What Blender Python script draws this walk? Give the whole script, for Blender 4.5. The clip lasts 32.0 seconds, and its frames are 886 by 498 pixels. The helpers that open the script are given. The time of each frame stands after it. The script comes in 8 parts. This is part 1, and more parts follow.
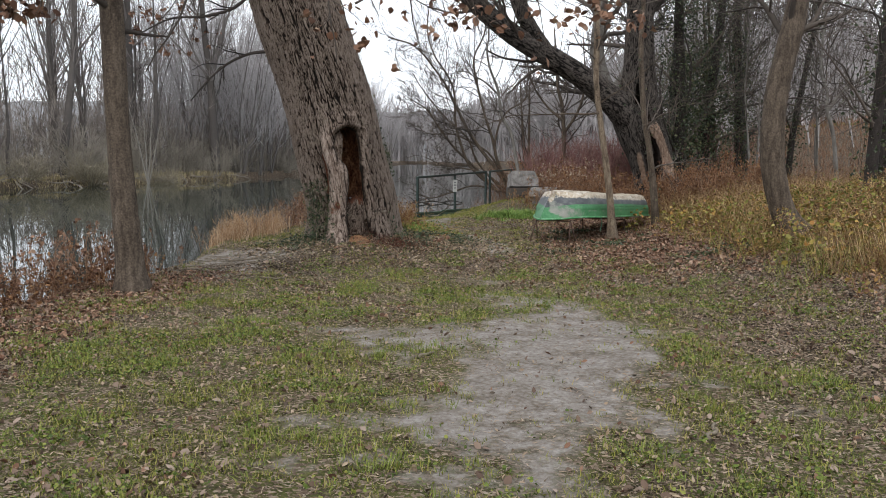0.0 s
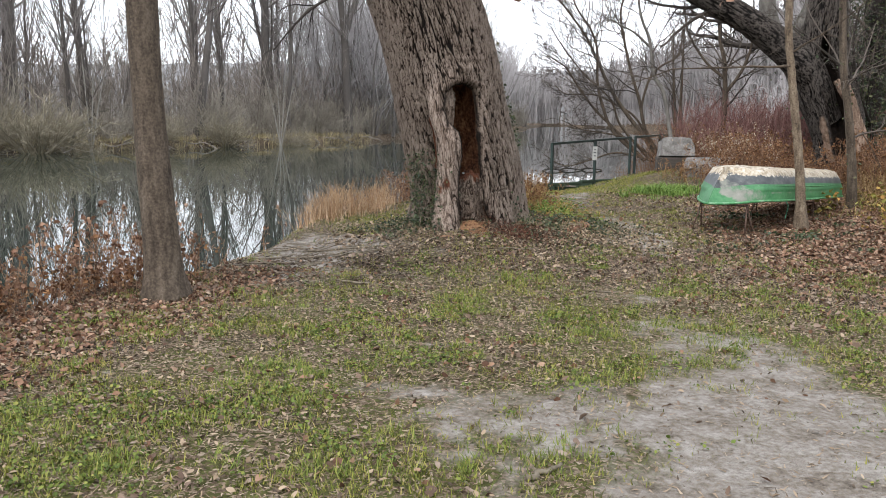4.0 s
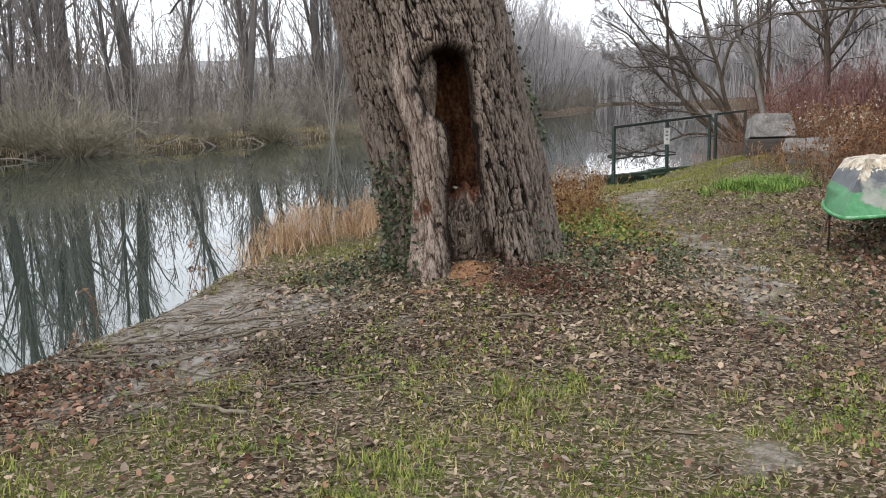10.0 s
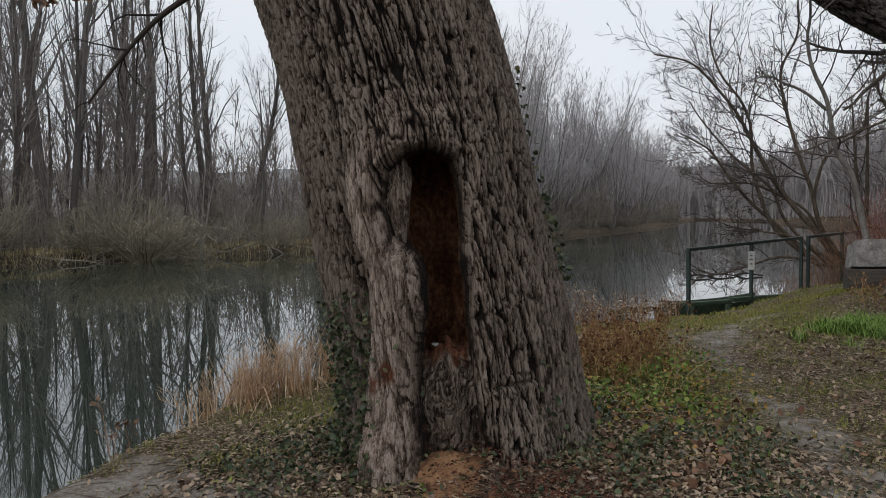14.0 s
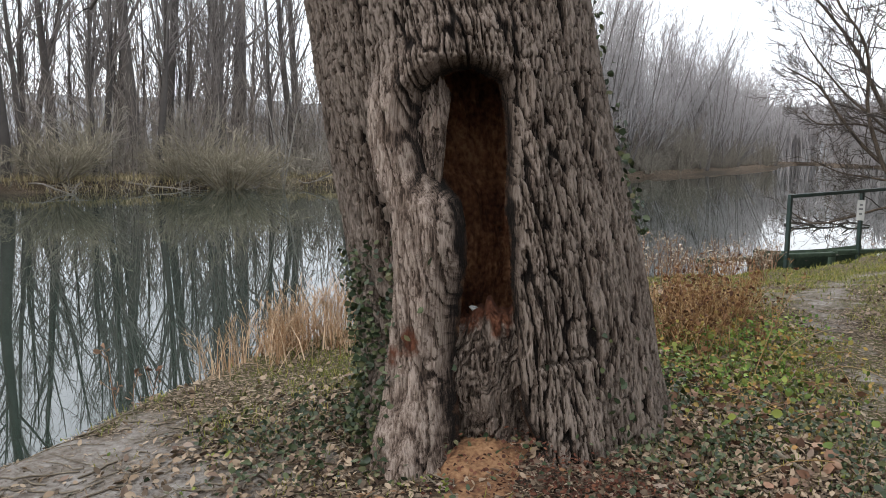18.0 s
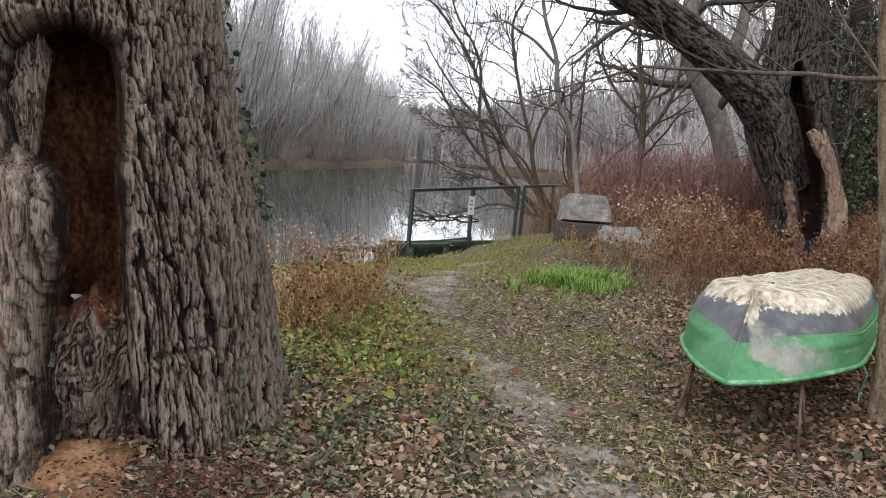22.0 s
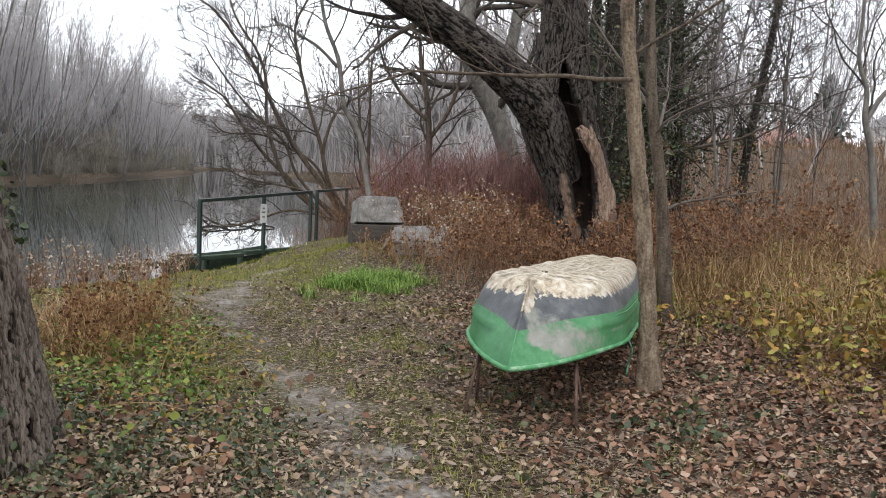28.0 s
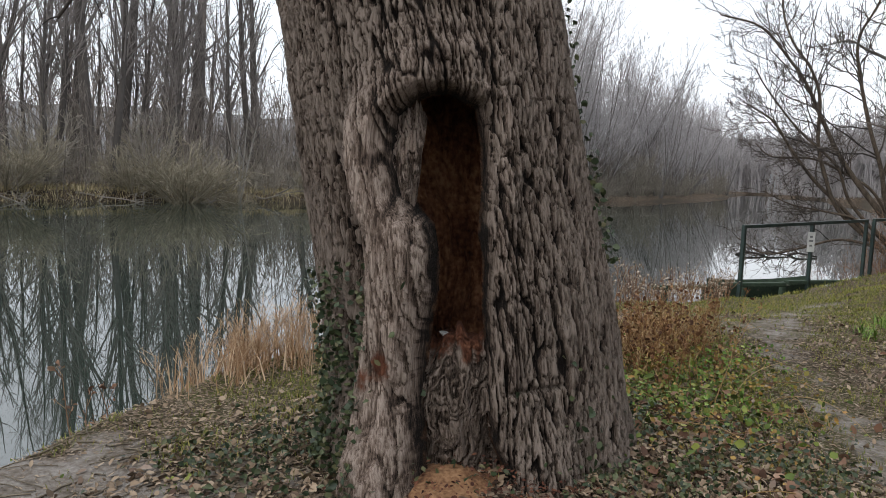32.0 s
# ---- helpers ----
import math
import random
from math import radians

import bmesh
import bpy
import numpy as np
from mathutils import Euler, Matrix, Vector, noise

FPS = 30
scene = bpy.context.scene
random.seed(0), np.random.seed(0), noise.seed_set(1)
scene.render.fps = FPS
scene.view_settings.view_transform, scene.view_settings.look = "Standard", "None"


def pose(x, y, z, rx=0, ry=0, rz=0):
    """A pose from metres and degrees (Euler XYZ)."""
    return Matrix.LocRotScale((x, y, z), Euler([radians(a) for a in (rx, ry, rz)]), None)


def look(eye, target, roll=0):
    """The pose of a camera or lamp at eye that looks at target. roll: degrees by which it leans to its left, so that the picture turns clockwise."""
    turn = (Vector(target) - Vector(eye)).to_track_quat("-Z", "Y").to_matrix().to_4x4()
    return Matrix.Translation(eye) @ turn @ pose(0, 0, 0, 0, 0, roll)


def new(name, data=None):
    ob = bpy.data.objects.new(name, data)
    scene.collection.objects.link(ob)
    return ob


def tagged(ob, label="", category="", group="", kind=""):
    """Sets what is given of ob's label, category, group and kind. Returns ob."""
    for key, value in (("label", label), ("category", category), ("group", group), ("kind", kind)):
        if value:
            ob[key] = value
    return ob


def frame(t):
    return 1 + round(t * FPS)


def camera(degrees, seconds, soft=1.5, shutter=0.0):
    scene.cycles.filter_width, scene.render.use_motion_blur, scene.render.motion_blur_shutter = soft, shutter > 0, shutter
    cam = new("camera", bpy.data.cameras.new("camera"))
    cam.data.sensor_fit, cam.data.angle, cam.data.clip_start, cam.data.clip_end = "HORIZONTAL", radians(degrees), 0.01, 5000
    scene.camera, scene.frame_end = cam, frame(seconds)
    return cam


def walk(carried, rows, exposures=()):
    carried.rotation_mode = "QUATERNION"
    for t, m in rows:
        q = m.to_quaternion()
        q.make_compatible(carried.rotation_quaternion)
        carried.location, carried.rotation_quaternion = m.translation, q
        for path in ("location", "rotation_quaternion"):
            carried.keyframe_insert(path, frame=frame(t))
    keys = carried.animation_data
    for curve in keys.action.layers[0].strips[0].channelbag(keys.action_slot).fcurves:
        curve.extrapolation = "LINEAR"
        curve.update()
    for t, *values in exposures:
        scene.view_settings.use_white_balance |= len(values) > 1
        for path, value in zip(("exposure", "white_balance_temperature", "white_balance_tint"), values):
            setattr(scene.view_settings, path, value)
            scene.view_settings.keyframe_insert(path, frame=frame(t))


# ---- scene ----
cam = camera(56.1, 32.0, soft=0.9)
METRES, EYE, TILT, LEAN, TURN = 10.0, 1.5, -6.5, -0.5, 0.0
ROWS = [
    (0.0, 0.0, 0.0, 0.0, 0.0, 0.0, -0.0),
    (0.5, 0.002, 0.032, 0.0016, 3.69, -0.39, -0.22),
    (1.0, -0.0025, 0.0646, 0.0054, 4.07, -0.72, 0.14),
    (1.5, 0.0046, 0.1027, 0.0099, 5.73, -0.54, 0.27),
    (2.0, 0.0046, 0.1401, 0.0134, 7.47, -1.11, -0.39),
    (2.5, 0.0043, 0.1732, 0.0194, 7.55, -1.56, -0.23),
    (3.0, 0.0115, 0.2041, 0.0253, 8.05, -2.28, -1.19),
    (3.5, 0.0059, 0.2306, 0.0285, 8.54, -2.54, -1.6),
    (4.0, -0.0027, 0.2587, 0.032, 9.24, -2.69, -1.33),
    (4.5, 0.0007, 0.2908, 0.0342, 11.65, -2.93, -1.21),
    (6.5, 0.0023, 0.4054, 0.0467, 12.01, -2.93, -1.79),
    (7.0, -0.0031, 0.4374, 0.0506, 11.99, -3.23, -1.73),
    (7.5, 0.0059, 0.4674, 0.0552, 12.42, -3.2, -1.46),
    (8.0, 0.006, 0.4995, 0.0563, 12.49, -3.43, -1.65),
    (8.5, 0.0003, 0.5274, 0.0616, 12.52, -3.54, -1.08),
    (9.0, 0.008, 0.5583, 0.0641, 12.99, -3.56, -0.36),
    (9.5, 0.0103, 0.5857, 0.066, 13.94, -3.59, 0.41),
    (10.0, 0.0084, 0.6132, 0.0704, 14.18, -3.75, 0.67),
    (10.5, 0.0202, 0.6351, 0.074, 16.04, -3.13, 0.36),
    (11.0, 0.0262, 0.6571, 0.0777, 16.36, -3.56, -0.52),
    (11.5, 0.0214, 0.6838, 0.0808, 15.75, -3.74, -0.68),
    (12.0, 0.0175, 0.7058, 0.0836, 16.33, -3.85, -0.43),
    (12.5, 0.0233, 0.7312, 0.0883, 18.18, -3.69, -0.81),
    (13.0, 0.0186, 0.7557, 0.0909, 18.88, -1.68, -0.77),
    (13.5, 0.0133, 0.7802, 0.0956, 18.86, 3.33, 0.07),
    (14.0, 0.0158, 0.8091, 0.0973, 19.61, 3.76, -1.25),
    (14.5, 0.0158, 0.8344, 0.098, 22.57, 3.09, -2.15),
    (16.5, 0.0095, 0.8915, 0.1033, 25.17, -0.91, -2.38),
    (17.0, 0.0084, 0.8927, 0.1037, 25.32, -1.03, -2.12),
    (17.5, 0.0071, 0.8942, 0.1047, 25.47, -1.0, -2.06),
    (18.0, 0.0048, 0.8942, 0.1059, 25.45, -0.89, -3.35),
    (18.5, 0.003, 0.8939, 0.1063, 25.51, -0.79, -3.81),
    (19.0, 0.0022, 0.8961, 0.1068, 25.79, -0.58, -4.37),
    (19.5, 0.0009, 0.8977, 0.106, 30.33, -0.98, -4.33),
    (20.0, -0.0001, 0.8995, 0.1058, 28.87, -1.05, -4.86),
    (20.5, 0.0005, 0.9004, 0.1052, 26.38, -1.19, -4.75),
    (21.0, 0.0038, 0.9034, 0.1047, 14.02, -0.62, -4.72),
    (21.5, 0.0075, 0.9038, 0.1049, 5.65, -0.38, -4.6),
    (22.0, 0.009, 0.9033, 0.1057, 0.75, -0.02, -4.63),
    (22.5, 0.0105, 0.9022, 0.1066, -2.34, 0.09, -4.61),
    (23.0, 0.0164, 0.9009, 0.1074, -5.92, 0.33, -3.62),
    (23.5, 0.0233, 0.9006, 0.1078, -11.15, 0.53, -2.49),
    (24.0, 0.0255, 0.8988, 0.1078, -17.71, 0.57, -1.49),
    (24.5, 0.0244, 0.8965, 0.1077, -22.88, 0.55, -1.53),
    (26.5, 0.0212, 0.8942, 0.1098, -17.31, 3.9, -1.01),
    (27.0, 0.0212, 0.8975, 0.108, -15.74, 3.62, -0.95),
    (27.5, 0.0206, 0.8988, 0.1075, -14.68, 2.27, -0.78),
    (28.0, 0.0183, 0.8996, 0.1071, -12.87, 0.84, -0.76),
    (28.5, 0.0162, 0.8999, 0.1067, -10.41, 0.8, -0.71),
    (29.0, 0.0128, 0.901, 0.1059, -9.53, 0.66, -1.03),
    (29.5, 0.0082, 0.901, 0.1057, -3.19, 0.48, -1.97),
    (30.0, 0.0058, 0.901, 0.106, 6.84, -0.06, -2.22),
    (30.5, 0.0018, 0.8987, 0.1067, 14.81, -0.36, -3.02),
    (31.0, -0.0032, 0.8954, 0.1069, 22.14, -0.81, -4.43),
    (31.5, -0.004, 0.8927, 0.1079, 23.59, -0.37, -4.98),
    (32.0, -0.0026, 0.8927, 0.1073, 22.38, 0.7, -4.87),
]
walk(cam, [(t, pose(0, 0, EYE, TILT, LEAN, TURN) @ pose(METRES * x, METRES * y, METRES * z, 90 + pitch, roll, yaw)) for t, x, y, z, yaw, pitch, roll in ROWS],
     exposures=[(0, -0.05), (1, 0.15), (2, 0.08), (3, 0.48), (4, 0.46), (7, 0.4), (9, 0.4), (11, 0.36), (12, 0.65), (12.6, 0.62), (13.0, 0.5), (13.5, -0.4), (14, -0.75), (14.5, -0.5), (16.5, 0.45), (17, 0.5), (18, 0.2), (19, -0.05), (20, 0.65), (21, 0.45), (22, 0.32), (23, 0.18), (24, 0.18), (26.5, 0.15), (28, 0.25), (29, 0.18), (30, 0.45), (31, 0.3), (32, -0.15)])

# ---- sky and sun ----
world = bpy.data.worlds.new("overcast_sky")
scene.world = world
world.use_nodes = True
wn, wl = world.node_tree.nodes, world.node_tree.links
wn.clear()
w_out = wn.new("ShaderNodeOutputWorld")
w_bg = wn.new("ShaderNodeBackground")
w_sky = wn.new("ShaderNodeTexSky")
w_sky.sky_type, w_sky.sun_disc = "NISHITA", False
w_sky.sun_elevation, w_sky.sun_rotation = radians(38), radians(200)
w_sky.air_density, w_sky.dust_density = 1.0, 4.0
w_mix = wn.new("ShaderNodeMixRGB")
w_mix.inputs[0].default_value = 0.88
w_noise = wn.new("ShaderNodeTexNoise")
w_noise.inputs["Scale"].default_value = 1.6
w_noise.inputs["Detail"].default_value = 4
w_ramp = wn.new("ShaderNodeValToRGB")
w_ramp.color_ramp.elements[0].position, w_ramp.color_ramp.elements[1].position = 0.3, 0.75
w_ramp.color_ramp.elements[0].color = (0.83, 0.87, 0.92, 1)
w_ramp.color_ramp.elements[1].color = (1.0, 1.0, 1.0, 1)
w_gain = wn.new("ShaderNodeMixRGB")
w_gain.blend_type = "MULTIPLY"
w_gain.inputs[0].default_value = 1.0
w_gain.inputs[2].default_value = (10.8, 11.0, 11.4, 1)
wl.new(w_noise.outputs["Fac"], w_ramp.inputs[0])
wl.new(w_ramp.outputs[0], w_gain.inputs[1])
wl.new(w_sky.outputs[0], w_mix.inputs[1])
wl.new(w_gain.outputs[0], w_mix.inputs[2])
wl.new(w_mix.outputs[0], w_bg.inputs[0])
w_bg.inputs[1].default_value = 0.15
wl.new(w_bg.outputs[0], w_out.inputs[0])

sun = new("sun", bpy.data.lights.new("sun", "SUN"))
sun.data.energy, sun.data.angle, sun.data.color = 1.3, radians(40), (1.0, 0.97, 0.93)
sun.matrix_world = look((0, 0, 30), (6.0, 16.0, 10.0))

# ---- numbers: noise, curves, meshes ----
WATER = -0.8


def hash2(i, j, seed):
    n = (i.astype(np.int64) * 374761393 + j.astype(np.int64) * 668265263 + seed * 982451653) & 0xFFFFFFFF
    n = ((n ^ (n >> 13)) * 1274126177) & 0xFFFFFFFF
    n = n ^ (n >> 16)
    return (n & 0xFFFFFF) / float(0x1000000)


def vnoise(x, y, seed=0):
    x, y = np.broadcast_arrays(np.asarray(x, float), np.asarray(y, float))
    i, j = np.floor(x), np.floor(y)
    u, v = x - i, y - j
    u, v = u * u * (3 - 2 * u), v * v * (3 - 2 * v)
    a, b = hash2(i, j, seed), hash2(i + 1, j, seed)
    c, d = hash2(i, j + 1, seed), hash2(i + 1, j + 1, seed)
    return (a + (b - a) * u) * (1 - v) + (c + (d - c) * u) * v


def fbm(x, y, seed=0, octaves=4):
    total, amp, norm = 0.0, 1.0, 0.0
    for k in range(octaves):
        total = total + amp * vnoise(x * 2 ** k, y * 2 ** k, seed + 17 * k)
        norm += amp
        amp *= 0.5
    return total / norm


def sstep(a, b, x):
    t = np.clip((np.asarray(x, float) - a) / (b - a), 0, 1)
    return t * t * (3 - 2 * t)


def bell(x, w):
    return np.exp(-(x / w) ** 2)


def unit(v):
    return v / np.maximum(np.linalg.norm(v, axis=-1, keepdims=True), 1e-9)


def mesh_of(name, verts, faces, mat=None, smooth=True, attrs=None):
    """A mesh from numpy arrays: verts n x 3, faces m x 3 or m x 4 (or a list of such arrays)."""
    verts = np.ascontiguousarray(np.reshape(verts, (-1, 3)), dtype=np.float32)
    groups = faces if isinstance(faces, (list, tuple)) else [faces]
    groups = [np.asarray(f, dtype=np.int32) for f in groups if len(f)]
    loops = np.concatenate([f.ravel() for f in groups])
    sizes = np.concatenate([np.full(len(f), f.shape[1], np.int32) for f in groups])
    starts = np.concatenate([[0], np.cumsum(sizes)[:-1]]).astype(np.int32)
    me = bpy.data.meshes.new(name)
    me.vertices.add(len(verts))
    me.vertices.foreach_set("co", verts.ravel())
    me.loops.add(len(loops))
    me.loops.foreach_set("vertex_index", loops)
    me.polygons.add(len(sizes))
    me.polygons.foreach_set("loop_start", starts)
    if smooth:
        me.polygons.foreach_set("use_smooth", np.ones(len(sizes), dtype=bool))
    for key, values in (attrs or {}).items():
        layer = me.attributes.new(key, "FLOAT", "POINT")
        layer.data.foreach_set("value", np.asarray(values, np.float32).ravel())
    me.update(calc_edges=True)
    me.validate()
    if mat:
        me.materials.append(mat)
    return me


def put_bm(name, bm, mat, smooth=False):
    me = bpy.data.meshes.new(name)
    bm.normal_update()
    bm.to_mesh(me)
    bm.free()
    if smooth:
        me.polygons.foreach_set("use_smooth", [True] * len(me.polygons))
    if mat:
        me.materials.append(mat)
    return me


def part(name, data, parent, label="", kind=""):
    """One mesh as a part under a thing or a part."""
    ob = new(name, data)
    ob.parent = parent
    return tagged(ob, label, kind=kind)


def thing(name, label, category, at=(0, 0, 0), group="", kind=""):
    ob = new(name)
    ob.empty_display_size = 0.2
    ob.location = at
    return tagged(ob, label, category, group, kind)


def box_bm(size, at=(0, 0, 0), bevel=0.0, turn=None, bm=None):
    bm = bm or bmesh.new()
    made = bmesh.ops.create_cube(bm, size=1.0)
    m = Matrix.Translation(at) @ (turn or Matrix.Identity(4)) @ Matrix.Diagonal((*size, 1))
    bmesh.ops.transform(bm, matrix=m, verts=made["verts"])
    if bevel:
        edges = list({e for v in made["verts"] for e in v.link_edges})
        bmesh.ops.bevel(bm, geom=edges, offset=bevel, segments=2, affect="EDGES", profile=0.6)
    return bm


def tubes(P, R, sides, cap=True):
    """Tubes along many curves of equal length: P n x k x 3, R n x k. Returns verts and quads."""
    P, R = np.asarray(P, float), np.asarray(R, float)
    n, k, _ = P.shape
    T = unit(np.gradient(P, axis=1))
    mean = unit(P[:, -1] - P[:, 0])
    helper = np.where(np.abs(mean[:, 2:3]) > 0.8, np.array([[1.0, 0, 0]]), np.array([[0, 0, 1.0]]))
    ref = unit(np.cross(mean, helper))[:, None, :]
    U = unit(ref - (ref * T).sum(-1, keepdims=True) * T)
    W = np.cross(T, U)
    ang = np.arange(sides) * 2 * math.pi / sides
    ring = U[:, :, None, :] * np.cos(ang)[None, None, :, None] + W[:, :, None, :] * np.sin(ang)[None, None, :, None]
    V = P[:, :, None, :] + ring * R[:, :, None, None]
    b = (np.arange(n)[:, None, None] * k + np.arange(k - 1)[None, :, None]) * sides
    s, s2 = np.arange(sides)[None, None, :], (np.arange(sides)[None, None, :] + 1) % sides
    Q = np.stack([b + s, b + s2, b + sides + s2, b + sides + s], -1).reshape(-1, 4)
    return V.reshape(-1, 3), Q


def ribbons(g, P, R):
    """Thin flat twigs along many curves, each turned its own way: for twigs too thin or far to show their roundness."""
    P, R = np.asarray(P, float), np.asarray(R, float)
    n, k, _ = P.shape
    mean = unit(P[:, -1] - P[:, 0])
    side = g.normal(0, 1, (n, 3))
    side = unit(side - (side * mean).sum(-1, keepdims=True) * mean)[:, None, :]
    V = np.stack([P - side * R[:, :, None], P + side * R[:, :, None]], 2)
    b = (np.arange(n)[:, None] * k + np.arange(k - 1)[None, :]) * 2
    return V.reshape(-1, 3), np.stack([b, b + 1, b + 3, b + 2], -1).reshape(-1, 4)


def merge(pieces):
    """Several (verts, faces) as one; all faces of equal size."""
    vs, fs, off = [], [], 0
    for v, f in pieces:
        vs.append(v)
        fs.append(np.asarray(f) + off)
        off += len(v)
    return np.concatenate(vs), np.concatenate(fs)


def shoots(g, start, direction, length, radius, k, wiggle=0.1, up=0.0, tip=0.25):
    """Curves that grow from start: arrays n x 3, n x 3, n, n."""
    n = len(start)
    P = np.zeros((n, k, 3))
    P[:, 0] = start
    d = unit(direction)
    step = (length / (k - 1))[:, None]
    for i in range(1, k):
        d = unit(d + g.normal(0, wiggle, (n, 3)) + np.array([0, 0, up]))
        P[:, i] = P[:, i - 1] + d * step
    R = radius[:, None] * np.linspace(1, tip, k)[None, :]
    return P, R


def sprout(g, P, R, count, t0, t1, angle, ratio, thick, k, wiggle=0.1, up=0.0, tip=0.3, spread=12):
    """Side shoots on the curves P: count on each, between the parts t0 and t1 of its length."""
    n, kp, _ = P.shape
    owner = np.repeat(np.arange(n), count)
    t = g.uniform(t0, t1, len(owner)) * (kp - 1)
    i = np.minimum(t.astype(int), kp - 2)
    f = (t - i)[:, None]
    base = P[owner, i] * (1 - f) + P[owner, i + 1] * f
    tang = unit(P[owner, i + 1] - P[owner, i])
    rad = R[owner, i] * (1 - f[:, 0]) + R[owner, i + 1] * f[:, 0]
    side = g.normal(0, 1, (len(owner), 3))
    side = unit(side - (side * tang).sum(-1, keepdims=True) * tang)
    a = np.radians(g.normal(angle, spread, len(owner)))[:, None]
    d = tang * np.cos(a) + side * np.sin(a)
    whole = np.linalg.norm(np.diff(P, axis=1), axis=-1).sum(1)[owner]
    length = whole * g.uniform(ratio * 0.6, ratio * 1.25, len(owner)) * (1.15 - 0.6 * t / (kp - 1))
    return shoots(g, base, d, length, np.minimum(rad * 0.8, np.maximum(rad * thick, 0.0015)), k, wiggle, up, tip)


# ---- materials ----
def ramp_node(nt, stops):
    r = nt.nodes.new("ShaderNodeValToRGB")
    el = r.color_ramp.elements
    while len(el) < len(stops):
        el.new(0.5)
    for e, (p, c) in zip(el, stops):
        e.position, e.color = p, (*c, 1)
    return r


def material(name, stops, scale=(6, 6, 6), rough=0.85, bump=0.3, detail_scale=40.0, island=False, random_ob=False, metal=0.0, coords="Object", spec=0.3, mixfac=0.35, distance=0.01):
    """A grained surface: a colour ramp on stretched noise, a finer noise over it, and relief."""
    m = bpy.data.materials.new(name)
    m.use_nodes = True
    nt = m.node_tree
    ns, ln = nt.nodes, nt.links
    b = ns["Principled BSDF"]
    b.inputs["Roughness"].default_value, b.inputs["Metallic"].default_value = rough, metal
    b.inputs["Specular IOR Level"].default_value = spec
    tc = ns.new("ShaderNodeTexCoord")
    mp = ns.new("ShaderNodeMapping")
    mp.inputs["Scale"].default_value = scale
    ln.new(tc.outputs[coords], mp.inputs[0])
    n1 = ns.new("ShaderNodeTexNoise")
    n1.inputs["Scale"].default_value, n1.inputs["Detail"].default_value, n1.inputs["Roughness"].default_value = 1.0, 6, 0.65
    ln.new(mp.outputs[0], n1.inputs[0])
    n2 = ns.new("ShaderNodeTexNoise")
    n2.inputs["Scale"].default_value, n2.inputs["Detail"].default_value = detail_scale, 3
    ln.new(tc.outputs[coords], n2.inputs[0])
    mix = ns.new("ShaderNodeMath")
    mix.operation = "MULTIPLY_ADD"
    ln.new(n2.outputs["Fac"], mix.inputs[0])
    mix.inputs[1].default_value = mixfac
    sub = ns.new("ShaderNodeMath")
    sub.operation = "ADD"
    ln.new(n1.outputs["Fac"], sub.inputs[0])
    sub.inputs[1].default_value = -0.5 * mixfac
    ln.new(sub.outputs[0], mix.inputs[2])
    fac = mix.outputs[0]
    if island or random_ob:
        src = ns.new("ShaderNodeNewGeometry").outputs["Random Per Island"] if island else ns.new("ShaderNodeObjectInfo").outputs["Random"]
        ad = ns.new("ShaderNodeMath")
        ad.operation = "MULTIPLY_ADD"
        ln.new(fac, ad.inputs[0])
        ad.inputs[1].default_value = 0.25 if island else 0.8
        sc = ns.new("ShaderNodeMath")
        sc.operation = "MULTIPLY_ADD"
        ln.new(src, sc.inputs[0])
        sc.inputs[1].default_value = 0.85 if island else 0.3
        sc.inputs[2].default_value = -0.05
        ln.new(sc.outputs[0], ad.inputs[2])
        fac = ad.outputs[0]
    r = ramp_node(nt, stops)
    ln.new(fac, r.inputs[0])
    ln.new(r.outputs[0], b.inputs["Base Color"])
    if bump:
        bp = ns.new("ShaderNodeBump")
        bp.inputs["Strength"].default_value, bp.inputs["Distance"].default_value = bump, distance
        ln.new(mix.outputs[0], bp.inputs["Height"])
        ln.new(bp.outputs[0], b.inputs["Normal"])
    return m


def tinted(m, key, stops, scale=8.0, soft=(0.35, 0.65), rag=0.5):
    """Lays a second colour over a material where the mesh's attribute key is high."""
    nt = m.node_tree
    ns, ln = nt.nodes, nt.links
    b = ns["Principled BSDF"]
    old = b.inputs["Base Color"].links[0].from_socket
    at = ns.new("ShaderNodeAttribute")
    at.attribute_name = key
    tc = ns.new("ShaderNodeTexCoord")
    n = ns.new("ShaderNodeTexNoise")
    n.inputs["Scale"].default_value, n.inputs["Detail"].default_value, n.inputs["Roughness"].default_value = scale, 5, 0.7
    ln.new(tc.outputs["Object"], n.inputs[0])
    r = ramp_node(nt, stops)
    ln.new(n.outputs["Fac"], r.inputs[0])
    a = ns.new("ShaderNodeMath")
    a.operation = "MULTIPLY_ADD"
    ln.new(n.outputs["Fac"], a.inputs[0])
    a.inputs[1].default_value = rag
    s = ns.new("ShaderNodeMath")
    s.operation = "ADD"
    ln.new(at.outputs["Fac"], s.inputs[0])
    s.inputs[1].default_value = -0.5 * rag
    ln.new(s.outputs[0], a.inputs[2])
    mr = ns.new("ShaderNodeMapRange")
    mr.inputs["From Min"].default_value, mr.inputs["From Max"].default_value = soft
    ln.new(a.outputs[0], mr.inputs["Value"])
    mx = ns.new("ShaderNodeMixRGB")
    ln.new(mr.outputs[0], mx.inputs[0])
    ln.new(old, mx.inputs[1])
    ln.new(r.outputs[0], mx.inputs[2])
    ln.new(mx.outputs[0], b.inputs["Base Color"])
    return m


